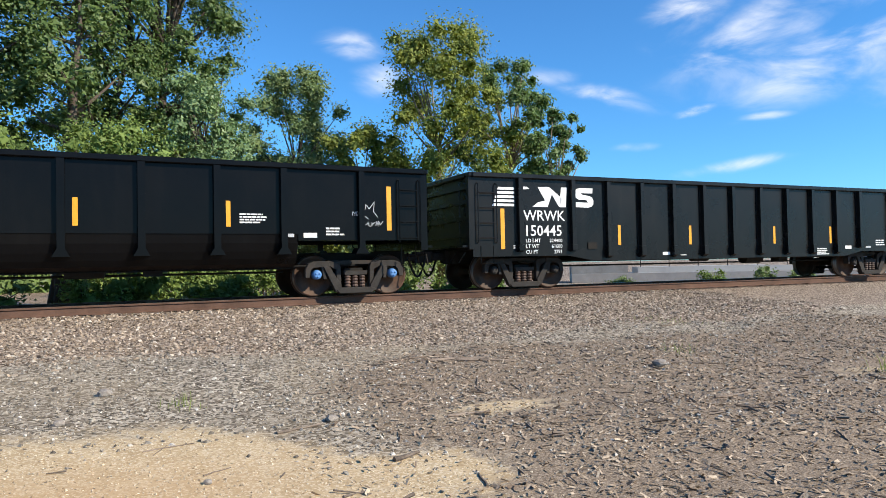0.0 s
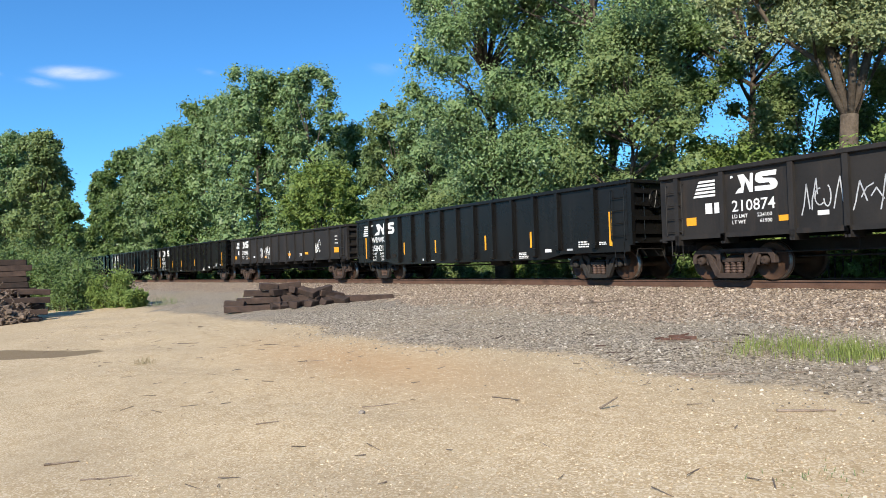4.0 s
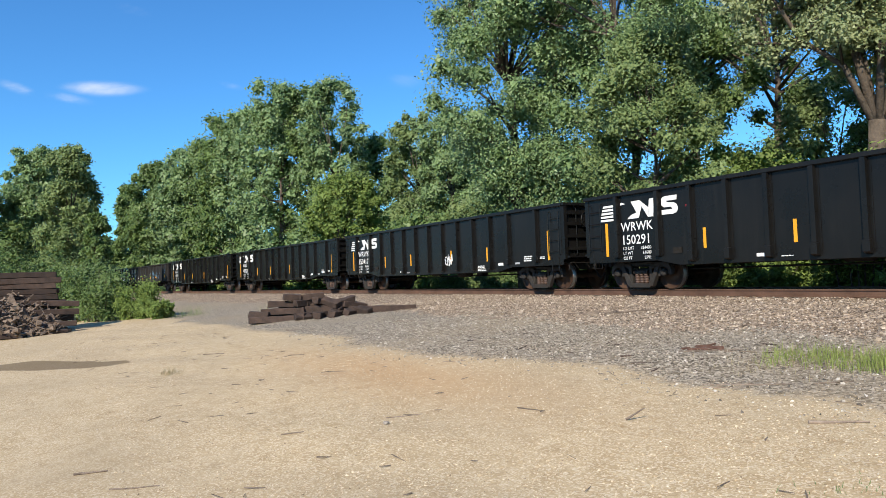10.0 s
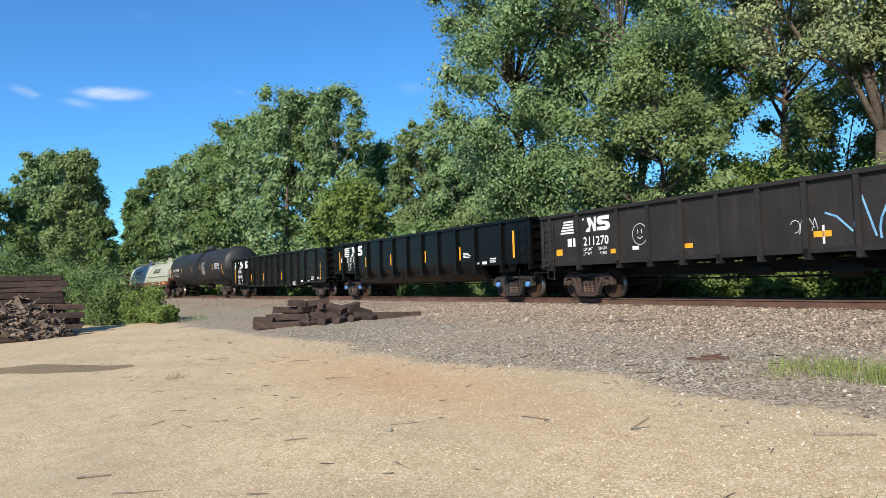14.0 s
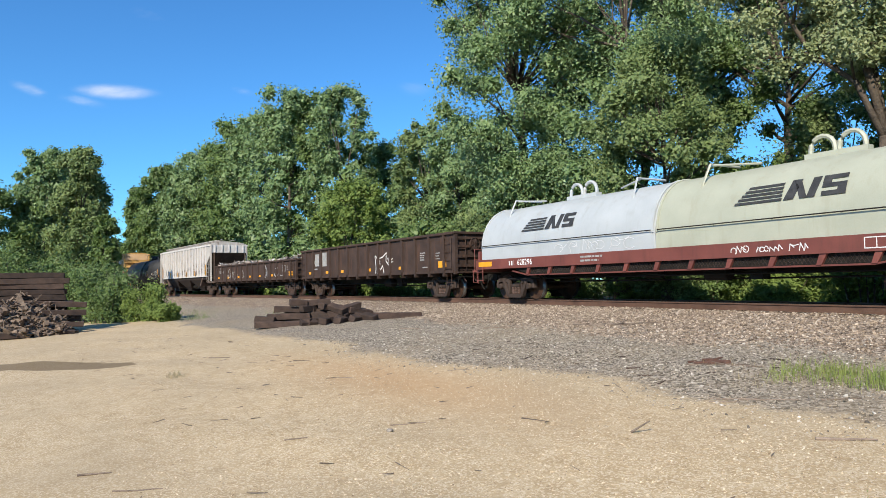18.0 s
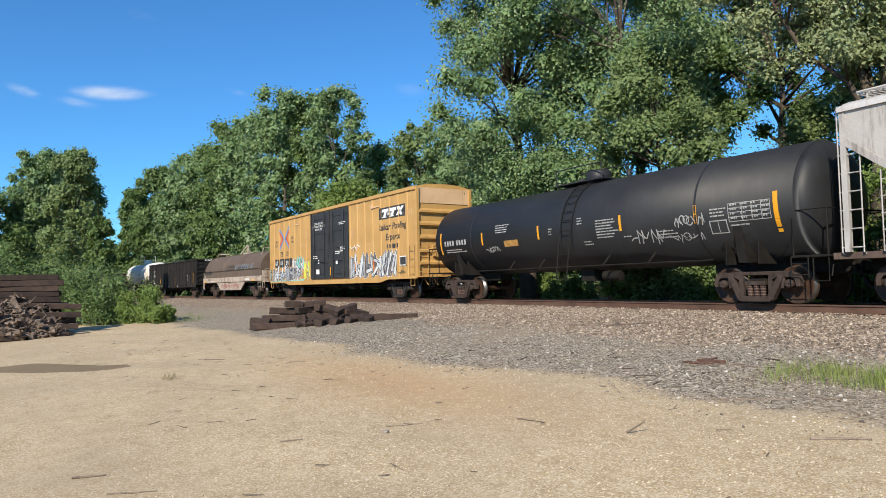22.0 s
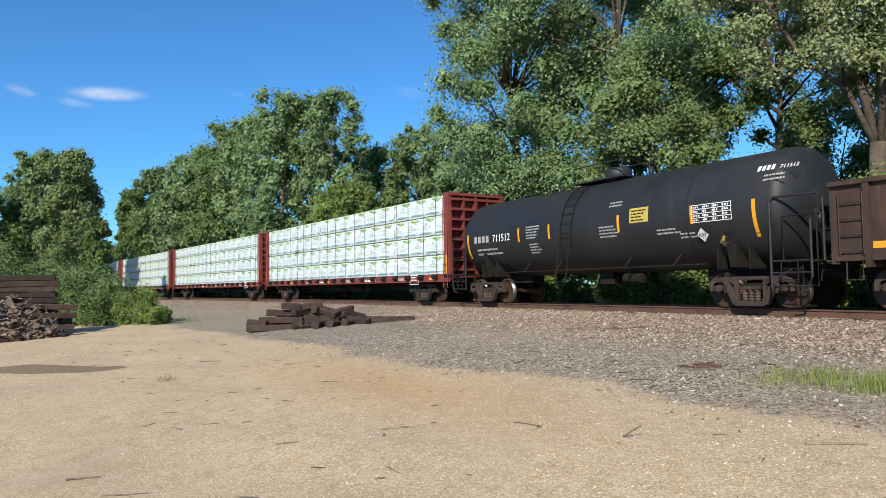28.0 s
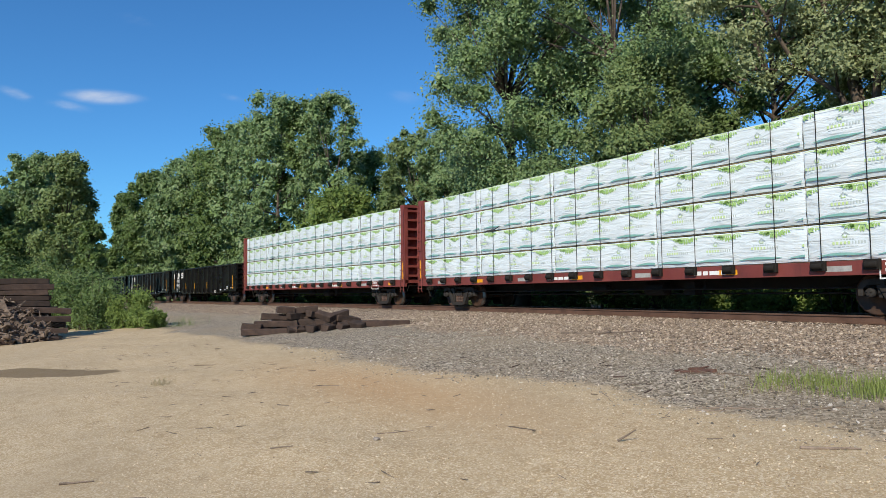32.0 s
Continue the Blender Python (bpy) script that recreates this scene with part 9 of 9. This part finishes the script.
    for i in range(10):
        az = 52 - 8.2 * i
        if az < -26:
            continue
        at(az, 58 + 6 * math.sin(i * 2.1), "woodland_tree", "green woodland tree in the far belt", 8.5 + 1.5 * math.sin(i * 1.7), 6.0, (LEAF_DARK, LEAF_OLIVE, LEAF_COTTON)[i % 3], BARK, 40 + i, 6000, 0.24, 0.02)
    for i in range(6):
        at(74 + 2.6 * i, 150, "woodland_tree", "green woodland tree in the far belt", 13 + 2 * math.sin(i * 1.3), 8.0, (LEAF_DARK, LEAF_COTTON)[i % 2], BARK, 60 + i, 5000, 0.32, 0.02)
    # shrubs behind the rails
    rng = random.Random(8)
    for i in range(36):
        s = -84 + i * 3.05
        x, y, a = track(s, -4.2 - rng.uniform(0, 1.0))
        h = rng.uniform(1.2, 1.9)
        if s > 9:
            continue
        shrub("shrub", "leafy green shrub beyond the rails", x, y, 3.8, 2.4, h, rng.choice((LEAF_DARK, LEAF_LIME, LEAF_DARK, LEAF_LIME)), 100 + i, 4200 if s > -45 else 2200, 0.065 if s > -45 else 0.11)
    for i in range(26):
        s = -88 + i * 4.3
        x, y, a = track(s, -7.6 - rng.uniform(0, 2.0))
        if s > 16:
            continue
        h = rng.uniform(4.2, 6.2) if s < -26 or -6 < s < 8 else rng.uniform(3.0, 4.2)
        shrub("tall_shrub", "tall leafy thicket behind the track", x, y, 5.4, 4.2, h, rng.choice((LEAF_DARK, LEAF_COTTON, LEAF_OLIVE, LEAF_LIME)), 200 + i, 6500, 0.09 if s > -45 else 0.14)
    # bush beside the old ties
    for i, (x, y, w, h, leaf) in enumerate(((-31.6, 4.2, 2.8, 1.35, LEAF_LIME), (-33.2, 3.0, 3.8, 2.5, LEAF_DARK), (-30.0, 4.9, 1.7, 0.65, LEAF_LIME), (-35.5, 2.0, 4.4, 3.0, LEAF_DARK), (-37.5, 0.8, 5.4, 3.7, LEAF_LOCUST), (-40, -1.2, 6, 4.2, LEAF_DARK))):
        shrub("roadside_bush", "dense green bush beside the stacked old ties", x, y, w, w * 0.8, h, leaf, 300 + i, 13000, 0.048, "bushes beside the old ties")


plant_all()

# ---- things in the yard ----
def timber(bm, rng, length, a, b, m):
    """A worn square timber with ragged ends, placed by m."""
    n = 5
    rings = []
    for i in range(n + 1):
        x = -length / 2 + length * i / n + (rng.uniform(-0.05, 0.05) if i in (0, n) else 0)
        ring = []
        for y, z in ((-a / 2, 0), (a / 2, 0), (a / 2, b), (-a / 2, b)):
            k = 0.012
            ring.append(bm.verts.new(m @ Vector((x + (rng.uniform(-0.03, 0.03) if i in (0, n) else 0), y + rng.uniform(-k, k), z + rng.uniform(-k, k)))))
        rings.append(ring)
    for p, q in zip(rings, rings[1:]):
        for j in range(4):
            bm.faces.new((p[j], p[(j + 1) % 4], q[(j + 1) % 4], q[j]))
    bm.faces.new(rings[0][::-1])
    bm.faces.new(rings[-1])


def old_tie(x, y, z, yaw, rng, length=2.6, a=0.23, b=0.18, tilt=0.0, roll=0.0, label="weathered dark brown railway tie in a stack", group="stacked old ties", material=None):
    bm = bmesh.new()
    timber(bm, rng, length, a, b, Matrix())
    ob = new("old_railway_tie", finish("old_railway_tie", bm, material or OLD_TIE, 0.012))
    ob.matrix_basis = pose(x, y, z, roll, tilt, yaw)
    return tagged(ob, label, "railway tie", group)


def splinter(bm, rng, p, length, r, yaw, tilt):
    d = Vector((math.cos(yaw) * math.cos(tilt), math.sin(yaw) * math.cos(tilt), math.sin(tilt)))
    side = Vector((-math.sin(yaw), math.cos(yaw), 0))
    pts = [Vector(p) + d * length * (t - 0.5) + side * rng.uniform(-0.02, 0.02) * length for t in (0, 0.35, 0.7, 1)]
    tube(bm, pts, r, 4, r * 0.45)


def tie_stack():
    """Stack of old ties lying across the view, with a slope of broken wood before it."""
    rng = random.Random(71)
    bx, right = -29.2, 1.25
    gz = float(ground_z(bx, 0.0))
    for layer in range(11):
        for i in range(4):
            ln = 2.75 + rng.uniform(-0.15, 0.15)
            end = right + rng.uniform(-0.12, 0.12) + (0.35 if layer in (3, 5) and i == 3 else 0)
            old_tie(bx - 0.85 + 0.29 * i + rng.uniform(-0.03, 0.03), end - ln / 2, gz + layer * 0.205 + rng.uniform(-0.008, 0.008), 90 + rng.uniform(-3, 3), rng, ln, 0.26, 0.195, rng.uniform(-0.6, 0.6))
    # split ties poking out of the slope, and two at its foot
    for x, end, z, ln, yaw, tilt in ((0.35, 1.95, 1.02, 2.4, 88, 3), (0.75, 1.85, 0.70, 1.8, 94, 1), (0.40, 1.75, 0.45, 1.6, 84, -2), (1.15, 1.80, 0.28, 1.5, 90, 0), (1.45, 1.50, 0.00, 2.7, 86, 0), (1.75, 0.2, 0.00, 2.2, 97, 0), (0.9, 0.6, 0.30, 1.6, 80, 4), (0.6, 0.2, 0.62, 1.5, 100, -6)):
        old_tie(bx + x, end - ln / 2, gz + z, yaw, rng, ln, 0.25, 0.19, tilt, rng.uniform(-6, 6), "split dark brown railway tie before a stack")
    # broken wood
    heap = bmesh.new()
    for i in range(330):
        u, v = rng.uniform(-2.0, 1.25), rng.uniform(0, 1)
        k = max(0.3, 1 - abs(u + 0.2) / 2.4)
        z = gz + 0.10 + (1.50 * (1 - v) ** 1.15) * k + rng.uniform(-0.06, 0.12)
        splinter(heap, rng, (bx + 0.25 + v * 1.45 + rng.uniform(-0.1, 0.1), u, z), rng.uniform(0.2, 0.9), rng.uniform(0.012, 0.05), radians(90) + rng.gauss(0, 0.8), rng.gauss(0, 0.5))
    for i in range(170):
        u, v = rng.uniform(-2.0, 1.2), rng.uniform(0.1, 1)
        z = gz + 0.08 + (1.35 * (1 - v) ** 1.15) * max(0.3, 1 - abs(u + 0.2) / 2.4)
        box_m = Matrix.Translation((bx + 0.25 + v * 1.4, u, z)) @ Matrix.Rotation(rng.uniform(0, 3.1), 4, "Z") @ Matrix.Rotation(rng.gauss(0, 0.5), 4, "Y") @ Matrix.Rotation(rng.gauss(0, 0.6), 4, "X")
        timber(heap, rng, rng.uniform(0.3, 1.1), rng.uniform(0.06, 0.22), rng.uniform(0.03, 0.13), box_m)
    tagged(new("broken_wood_heap", finish("broken_wood_heap", heap, SPLIT_WOOD)), "heap of grey splintered tie wood before the stack", "wood debris", kind="stuff")


def tie_heap():
    """Compact heap of broken ties near the ballast: along, across, height, turn, length, tilt, roll."""
    rng = random.Random(72)
    rows = ((-1.10, 0.00, 0.00, 2, 1.50, 0, 0), (-1.05, 0.30, 0.00, -4, 1.60, 0, 0), (-0.80, 0.62, 0.00, 6, 1.70, 0, 0), (-0.15, 0.05, 0.00, 62, 0.90, 0, 0), (-0.90, 0.22, 0.19, 3, 1.35, 0, 2), (-0.35, 0.42, 0.19, -8, 1.30, 0, 0),
            (-0.75, 0.38, 0.38, 5, 1.25, 2, 0), (-0.15, 0.45, 0.38, 40, 0.95, 0, 5), (-0.05, 0.42, 0.56, 4, 0.85, -5, 0), (0.25, 0.00, 0.00, 78, 1.10, 0, 8), (0.55, 0.22, 0.00, 35, 1.20, 0, 0), (0.45, 0.30, 0.20, -28, 1.15, 9, 18),
            (0.80, 0.10, 0.02, 66, 1.00, 0, 20), (0.95, 0.28, 0.17, -20, 1.10, 14, 0), (1.25, 0.05, 0.00, 55, 0.90, 0, 25), (1.45, 0.30, 0.00, 12, 1.00, 0, 0), (1.30, 0.30, 0.19, 30, 0.80, 10, 12), (2.45, 0.15, 0.00, 3, 1.60, 0, 0), (1.85, 0.55, 0.00, -12, 1.10, 0, 0), (-0.55, 0.30, 0.58, 12, 0.55, 4, 6), (0.30, 0.35, 0.40, 48, 0.70, 8, 10), (0.62, 0.12, 0.36, -35, 0.60, 16, 24), (1.05, 0.20, 0.34, 20, 0.55, -14, 12), (-1.55, 0.10, 0.19, -14, 0.60, 3, 0),
            (-0.30, -0.18, 0.00, 15, 0.50, 0, 30), (0.70, -0.22, 0.00, 60, 0.45, 0, 12), (1.60, -0.10, 0.02, -40, 0.50, 10, 20))
    for u, v, z, yaw, ln, tilt, roll in rows:
        x, y = -20.35 + 0.36 * u - 0.93 * v, 7.70 + 0.93 * u + 0.36 * v
        g = float(ground_z(x, y))
        old_tie(x, y, g + z - 0.015, yaw + 69, rng, ln, 0.24, 0.19, tilt, roll, "broken dark brown railway tie in a loose heap", "heap of broken ties")


def stick(x, y, length, r, yaw, rng, label="dry brown stick lying on the ground", name="stick", material=None, lift=0.0):
    bm = bmesh.new()
    pts = []
    for i in range(6):
        t = i / 5 - 0.5
        px, py = x + math.cos(radians(yaw)) * length * t, y + math.sin(radians(yaw)) * length * t
        px += rng.uniform(-0.02, 0.02) * length
        py += rng.uniform(-0.03, 0.03) * length
        pts.append((px, py, float(ground_z(px, py)) + r * 0.7 + lift * (0.5 + t)))
    tube(bm, pts, r, 6, r * 0.5)
    for q in range(2 if length > 0.55 else 0):
        p = Vector(pts[2 + q])
        tube(bm, [p, p + Vector((rng.uniform(-0.12, 0.12), rng.uniform(-0.12, 0.12), rng.uniform(0.0, 0.05))) * length * 1.3], r * 0.45, 5, r * 0.2)
    tagged(new(name, finish(name, bm, material or GREY_WOOD)), label, "stick", "sticks on the ground")


def yard_sticks():
    rng = random.Random(73)
    for x, y, ln, r, yaw in ((-3.14, 5.61, 0.62, 0.022, 52), (-4.56, 6.45, 0.85, 0.016, 28), (-4.7, 6.2, 0.4, 0.013, 30), (-11.4, 11.4, 2.0, 0.05, 40), (-6.1, 7.9, 0.8, 0.02, 34), (-5.7, 8.0, 0.6, 0.016, 20),
                             (-6.3, 3.35, 0.5, 0.010, 76), (-5.45, 4.3, 0.42, 0.011, 18), (-6.47, 2.22, 0.3, 0.012, 60), (-5.99, 0.76, 0.5, 0.012, 68), (-6.62, 0.5, 0.35, 0.016, 80), (-3.9, 6.9, 0.5, 0.014, 48),
                             (-9.6, 4.0, 0.45, 0.010, 40), (-12.2, 4.3, 0.4, 0.012, 60), (-14.6, 3.4, 0.6, 0.016, 50), (-8.9, 5.6, 0.5, 0.01, 33), (-2.2, 7.2, 0.5, 0.012, 12), (-0.6, 6.9, 0.4, 0.012, -20),
                             (-13.3, 9.6, 0.9, 0.03, 35), (-15.5, 8.4, 0.7, 0.02, 40), (-9.9, 9.6, 0.6, 0.02, 22), (4.6, 7.96, 1.0, 0.02, 8), (4.9, 7.5, 0.8, 0.035, -12), (5.2, 7.3, 0.7, 0.03, -25), (4.7, 7.7, 0.6, 0.02, 30),
                             (9.9, 8.6, 0.7, 0.02, 10), (2.76, 4.61, 0.25, 0.03, 20), (3.68, 5.26, 0.4, 0.02, -10), (6.46, 4.73, 0.5, 0.025, 0), (5.45, 3.74, 0.35, 0.02, 15), (3.5, 6.0, 0.5, 0.02, 40), (7.4, 6.0, 0.6, 0.02, -30),
                             (2.3, 5.6, 0.4, 0.02, 5), (3.0, 4.0, 0.3, 0.014, 70), (1.5, 4.9, 0.3, 0.008, 25), (0.9, 4.6, 0.3, 0.008, -35), (0.2, 5.2, 0.35, 0.007, 60), (-0.5, 4.4, 0.3, 0.008, 10), (1.3, 5.6, 0.5, 0.009, 12)):
        stick(x, y, ln * (0.75 if x < 2 and ln < 0.7 else 1), r * 0.7, yaw, rng)
    for i in range(14):
        stick(-6.32 + rng.gauss(0, 0.16), 8.07 + rng.gauss(0, 0.12), rng.uniform(0.15, 0.45), rng.uniform(0.012, 0.03), rng.uniform(0, 180), rng, "broken piece of reddish bark on the gravel", "bark_piece", RED_BARK)
    for i in range(20):
        stick(rng.uniform(-11.5, -3.6), rng.uniform(6.7, 8.9), rng.uniform(0.08, 0.30), rng.uniform(0.006, 0.013), rng.uniform(0, 180), rng, "thin dark twig on the gravel", "twig", OLD_TIE)
    stick(-4.43, 4.67, 0.16, 0.012, 40, rng, "short dark stub standing in the sand", lift=0.10)
    # scattered bark and twigs
    bm = bmesh.new()
    for i in range(700):
        if i < 420:
            x, y = rng.uniform(1.8, 14), rng.uniform(2.4, 8.6)
            if float(ground_zones(x, y)[2]) < rng.random():
                continue
        else:
            x, y = rng.uniform(-22, 2), rng.uniform(1.0, 9.0)
        g = float(ground_z(x, y))
        ln = rng.uniform(0.05, 0.24) if i < 420 else rng.uniform(0.04, 0.2)
        splinter(bm, rng, (x, y, g + 0.012), ln, rng.uniform(0.005, 0.014) if i < 420 else rng.uniform(0.003, 0.007), rng.uniform(0, 6.28), rng.gauss(0, 0.12))
    tagged(new("twigs_and_bark", finish("twigs_and_bark", bm, GREY_WOOD)), "scattered dry twigs and bark pieces on the ground", "wood debris", kind="stuff")
    # wood chips: flat slivers
    g = np.random.default_rng(9)
    n = 26000
    x, y = g.uniform(1.6, 15, n), g.uniform(2.2, 9.0, n)
    ok = g.random(n) < np.clip(ground_zones(x, y)[2], 0, 1)
    x, y = x[ok], y[ok]
    n = len(x)
    a, ln, w = g.uniform(0, 6.28, n), g.uniform(0.010, 0.036, n), g.uniform(0.005, 0.012, n)
    t = np.stack([np.cos(a), np.sin(a), g.normal(0, 0.3, n)], -1) * ln[:, None]
    b = np.stack([-np.sin(a), np.cos(a), g.normal(0, 0.4, n)], -1) * w[:, None]
    p = np.stack([x, y, ground_z(x, y) + 0.012], -1)
    v = np.stack([p - t - b, p + t - b * 0.6, p + t + b, p - t + b * 0.7], 1).reshape(-1, 3)
    chips = stone_material("wood_chip", ((0.13, 0.09, 0.06), (0.33, 0.25, 0.175), (0.46, 0.37, 0.27), (0.20, 0.145, 0.10)))
    tagged(new("wood_chips", quick_mesh("wood_chips", v, np.arange(4 * n).reshape(n, 4), chips)), "scattered grey-brown wood chips", "wood chips", kind="stuff")
    # larger stones lying about
    big = stone_material("loose_stone", ((0.30, 0.26, 0.22), (0.55, 0.51, 0.47), (0.22, 0.19, 0.16)))
    for i, (x, y, r) in enumerate(((-6.08, 3.02, 0.035), (1.0, 7.6, 0.07), (1.4, 4.7, 0.03), (-1.0, 6.4, 0.06), (6.9, 6.1, 0.09), (-3.4, 7.3, 0.06), (0.6, 6.6, 0.05), (2.6, 5.7, 0.06))):
        bm = bmesh.new()
        bmesh.ops.create_icosphere(bm, subdivisions=2, radius=r)
        q = random.Random(i)
        for vv in bm.verts:
            vv.co *= q.uniform(0.78, 1.12)
            vv.co.z *= 0.6
        ob = new("loose_stone", finish("loose_stone", bm, big))
        ob.location = (x, y, float(ground_z(x, y)) + r * 0.35)
        tagged(ob, "pale rough stone lying on the ground", "stone", "loose stones")


def grass_patch(name, label, place, n, height, seed, material=None):
    g = np.random.default_rng(seed)
    x, y = place(g, n)
    n = len(x)
    h = height * g.uniform(0.25, 1.35, n)
    a = g.uniform(0, 6.28, n)
    lean = g.uniform(0.15, 0.95, n)[:, None] * h[:, None]
    d = np.stack([np.cos(a), np.sin(a), np.zeros(n)], -1)
    wv = np.stack([-np.sin(a), np.cos(a), np.zeros(n)], -1) * 0.0032
    p = np.stack([x, y, ground_z(x, y)], -1)
    up = np.array([0, 0, 1.0])
    mid = p + d * lean * 0.35 + up * (h * 0.6)[:, None]
    tip = p + d * lean + up * h[:, None]
    v = np.stack([p - wv, p + wv, mid + wv * 0.8, mid - wv * 0.8, tip, tip + wv * 0.1], 1).reshape(-1, 3)
    k = (np.arange(n) * 6)[:, None]
    f = np.concatenate([k + np.array([[0, 1, 2, 3]]), k + np.array([[3, 2, 5, 4]])])
    tagged(new(name, quick_mesh(name, v, f, material or GRASS)), label, "grass", kind="stuff")


def grasses():
    def strip(g, n):
        k = 130
        cx = -5.6 + 3.9 * np.sqrt(g.uniform(0.0, 1.0, k))
        cy = np.interp(cx, [-5.3, -3.7, -2.7, -1.7], [7.85, 8.2, 8.6, 9.0]) + g.normal(0, 0.30, k)
        i = g.integers(0, k, n)
        return cx[i] + g.normal(0, 0.09, n), cy[i] + g.normal(0, 0.08, n)
    grass_patch("grass_strip", "strip of bright young grass in the gravel", strip, 3800, 0.165, 11)

    def tuft(cx, cy, r):
        return lambda g, n: (cx + g.normal(0, r, n), cy + g.normal(0, r, n))
    for i, (x, y, r, n, h, m) in enumerate(((1.61, 6.94, 0.08, 40, 0.10, GRASS), (10.3, 9.1, 0.4, 90, 0.06, GRASS), (-12.4, 2.16, 0.10, 90, 0.12, DRY_GRASS), (-2.25, 4.15, 0.14, 36, 0.04, LEAF_OLIVE), (-4.9, 7.75, 0.5, 300, 0.07, DRY_GRASS), (-3.0, 8.4, 0.7, 260, 0.08, DRY_GRASS), (7.8, 6.6, 0.12, 40, 0.12, GRASS),
                                            (-29.3, 5.9, 0.35, 160, 0.4, LEAF_OLIVE), (-27.5, 10.0, 0.8, 260, 0.2, GRASS), (9.2, 4.6, 0.1, 50, 0.2, GRASS))):
        grass_patch("weed_tuft", "small tuft of grass on the yard", tuft(x, y, r), n, h, 20 + i, m)

    def verge(g, n):
        s = g.uniform(-80, 30, n)
        d = -g.uniform(3.0, 9.0, n)
        x, y, a = track_line(s, d)
        return x, y
    grass_patch("verge_grass", "rough grass beyond the rails", verge, 11000, 0.45, 40, LEAF_LIME)


def far_yard():
    """Pale concrete building and a dark trailer beyond the track, seen under the cars."""
    concrete = surface("pale_concrete", (0.24, 0.23, 0.22), (0.34, 0.33, 0.315), 0.8, scale=1.0, stain=(0.40, 0.38, 0.35))
    pale = surface("white_concrete", (0.34, 0.33, 0.32), (0.48, 0.47, 0.45), 0.8, scale=1.2, stain=(0.24, 0.22, 0.2))
    grey = surface("grey_concrete", (0.19, 0.185, 0.18), (0.28, 0.275, 0.265), 0.85, scale=1.4, stain=(0.13, 0.12, 0.11))
    steel = surface("blue_grey_steel", (0.07, 0.085, 0.11), (0.12, 0.14, 0.17), 0.5, scale=1.5)
    b = thing("concrete_loading_dock", "long pale concrete dock wall with a handrail beyond the track", "loading dock", m=pose(40, 33, float(ground_z(40, 33)), 0, 0, -38))
    bm = bmesh.new()
    prism(bm, ((-9.0, 0), (13, 0), (13, 0.40), (5, 0.62), (-9.0, 0.62)), -2, 2)
    part("dock_wall", bm, concrete, b)
    bm = bmesh.new()
    prism(bm, ((-4.5, 0.60), (12, 0.60), (12, 0.80), (4.0, 1.02), (-4.5, 1.02)), -1.2, 1.9)
    part("ramp", bm, pale, b, "pale sloping concrete ramp")
    bm = bmesh.new()
    box(bm, -9.0, -5.2, -1.6, 2.0, 0.62, 1.25)
    part("step_block", bm, grey, b, "grey concrete block")
    bm = bmesh.new()
    for i in range(9):
        x = -4.3 + 1.9 * i
        tube(bm, [(x, -1.15, 0.75), (x, -1.15, 1.55)], 0.03, 6)
    tube(bm, [(-4.3, -1.15, 1.55), (11, -1.15, 1.45)], 0.03, 6)
    part("handrail", bm, CAST, b)
    rng = random.Random(15)
    for i in range(12):
        s = 8.0 + i * 1.9
        x, y, a = track(s, -4.6 - rng.uniform(0, 2.0))
        if 14 < s < 26 and i % 3:
            continue
        shrub("roadside_weed", "low leafy weeds beyond the rails", x, y, 2.2, 1.4, rng.uniform(0.5, 1.0), rng.choice((LEAF_LIME, LEAF_OLIVE)), 400 + i, 1400, 0.06)
    t = thing("box_trailer", "dark blue-grey box trailer parked beyond the track", "trailer", m=pose(50, 24.5, float(ground_z(50, 24.5)), 0, 0, -50))
    bm = bmesh.new()
    box(bm, -4.5, 4.5, -1.25, 1.25, 0.9, 2.4)
    part("trailer_body", bm, steel, t, bevel=0.05)
    for x in (-2.8, -1.7, 2.6):
        bm = bmesh.new()
        lathe(bm, ((-1.22, 0.2), (-1.22, 0.48), (-0.95, 0.48), (-0.95, 0.2)), 16, "y", (x, 0, 0.48))
        part("wheel", bm, UNDER, t)


tie_stack()
tie_heap()
yard_sticks()
grasses()
far_yard()

# ---- motion ----
def run(t):
    """How far the train has gone after t seconds."""
    return 17.269 * t + 0.0160 * t * t - 0.0005986 * t ** 3


def motions():
    times = [0.2 * i for i in range(161)]
    for car, s0, centre in CARS:
        rows = []
        for t in times:
            s = s0 + run(t)
            xa, ya, _ = track(s + centre)
            xb, yb, _ = track(s - centre)
            rows.append((t, pose((xa + xb) / 2, (ya + yb) / 2, RAIL_Z, 0, 0, math.degrees(math.atan2(ya - yb, xa - xb)))))
        walk(car, rows)
        # wheels roll while the car passes the camera
        seen = [f for f in range(961) if -46 < s0 + run(f / FPS) < 24]
        if not seen:
            continue
        a0 = run(seen[0] / FPS)
        for truck in [o for o in car.children if o.name.split(".")[0] == "truck"]:
            for w in [o for o in truck.children if o.name.split(".")[0] == "wheelset"]:
                loc = w.location.copy()
                spin = []
                for f in seen:
                    turn = (run(f / FPS) - a0) / WHEEL_R
                    spin.append((f / FPS, Matrix.Translation(loc) @ Matrix.Rotation(turn, 4, "Y")))
                if seen[0] > 0:
                    spin.insert(0, (0.0, spin[0][1]))
                if seen[-1] < 960:
                    spin.append((32.0, spin[-1][1]))
                walk(w, spin)


motions()
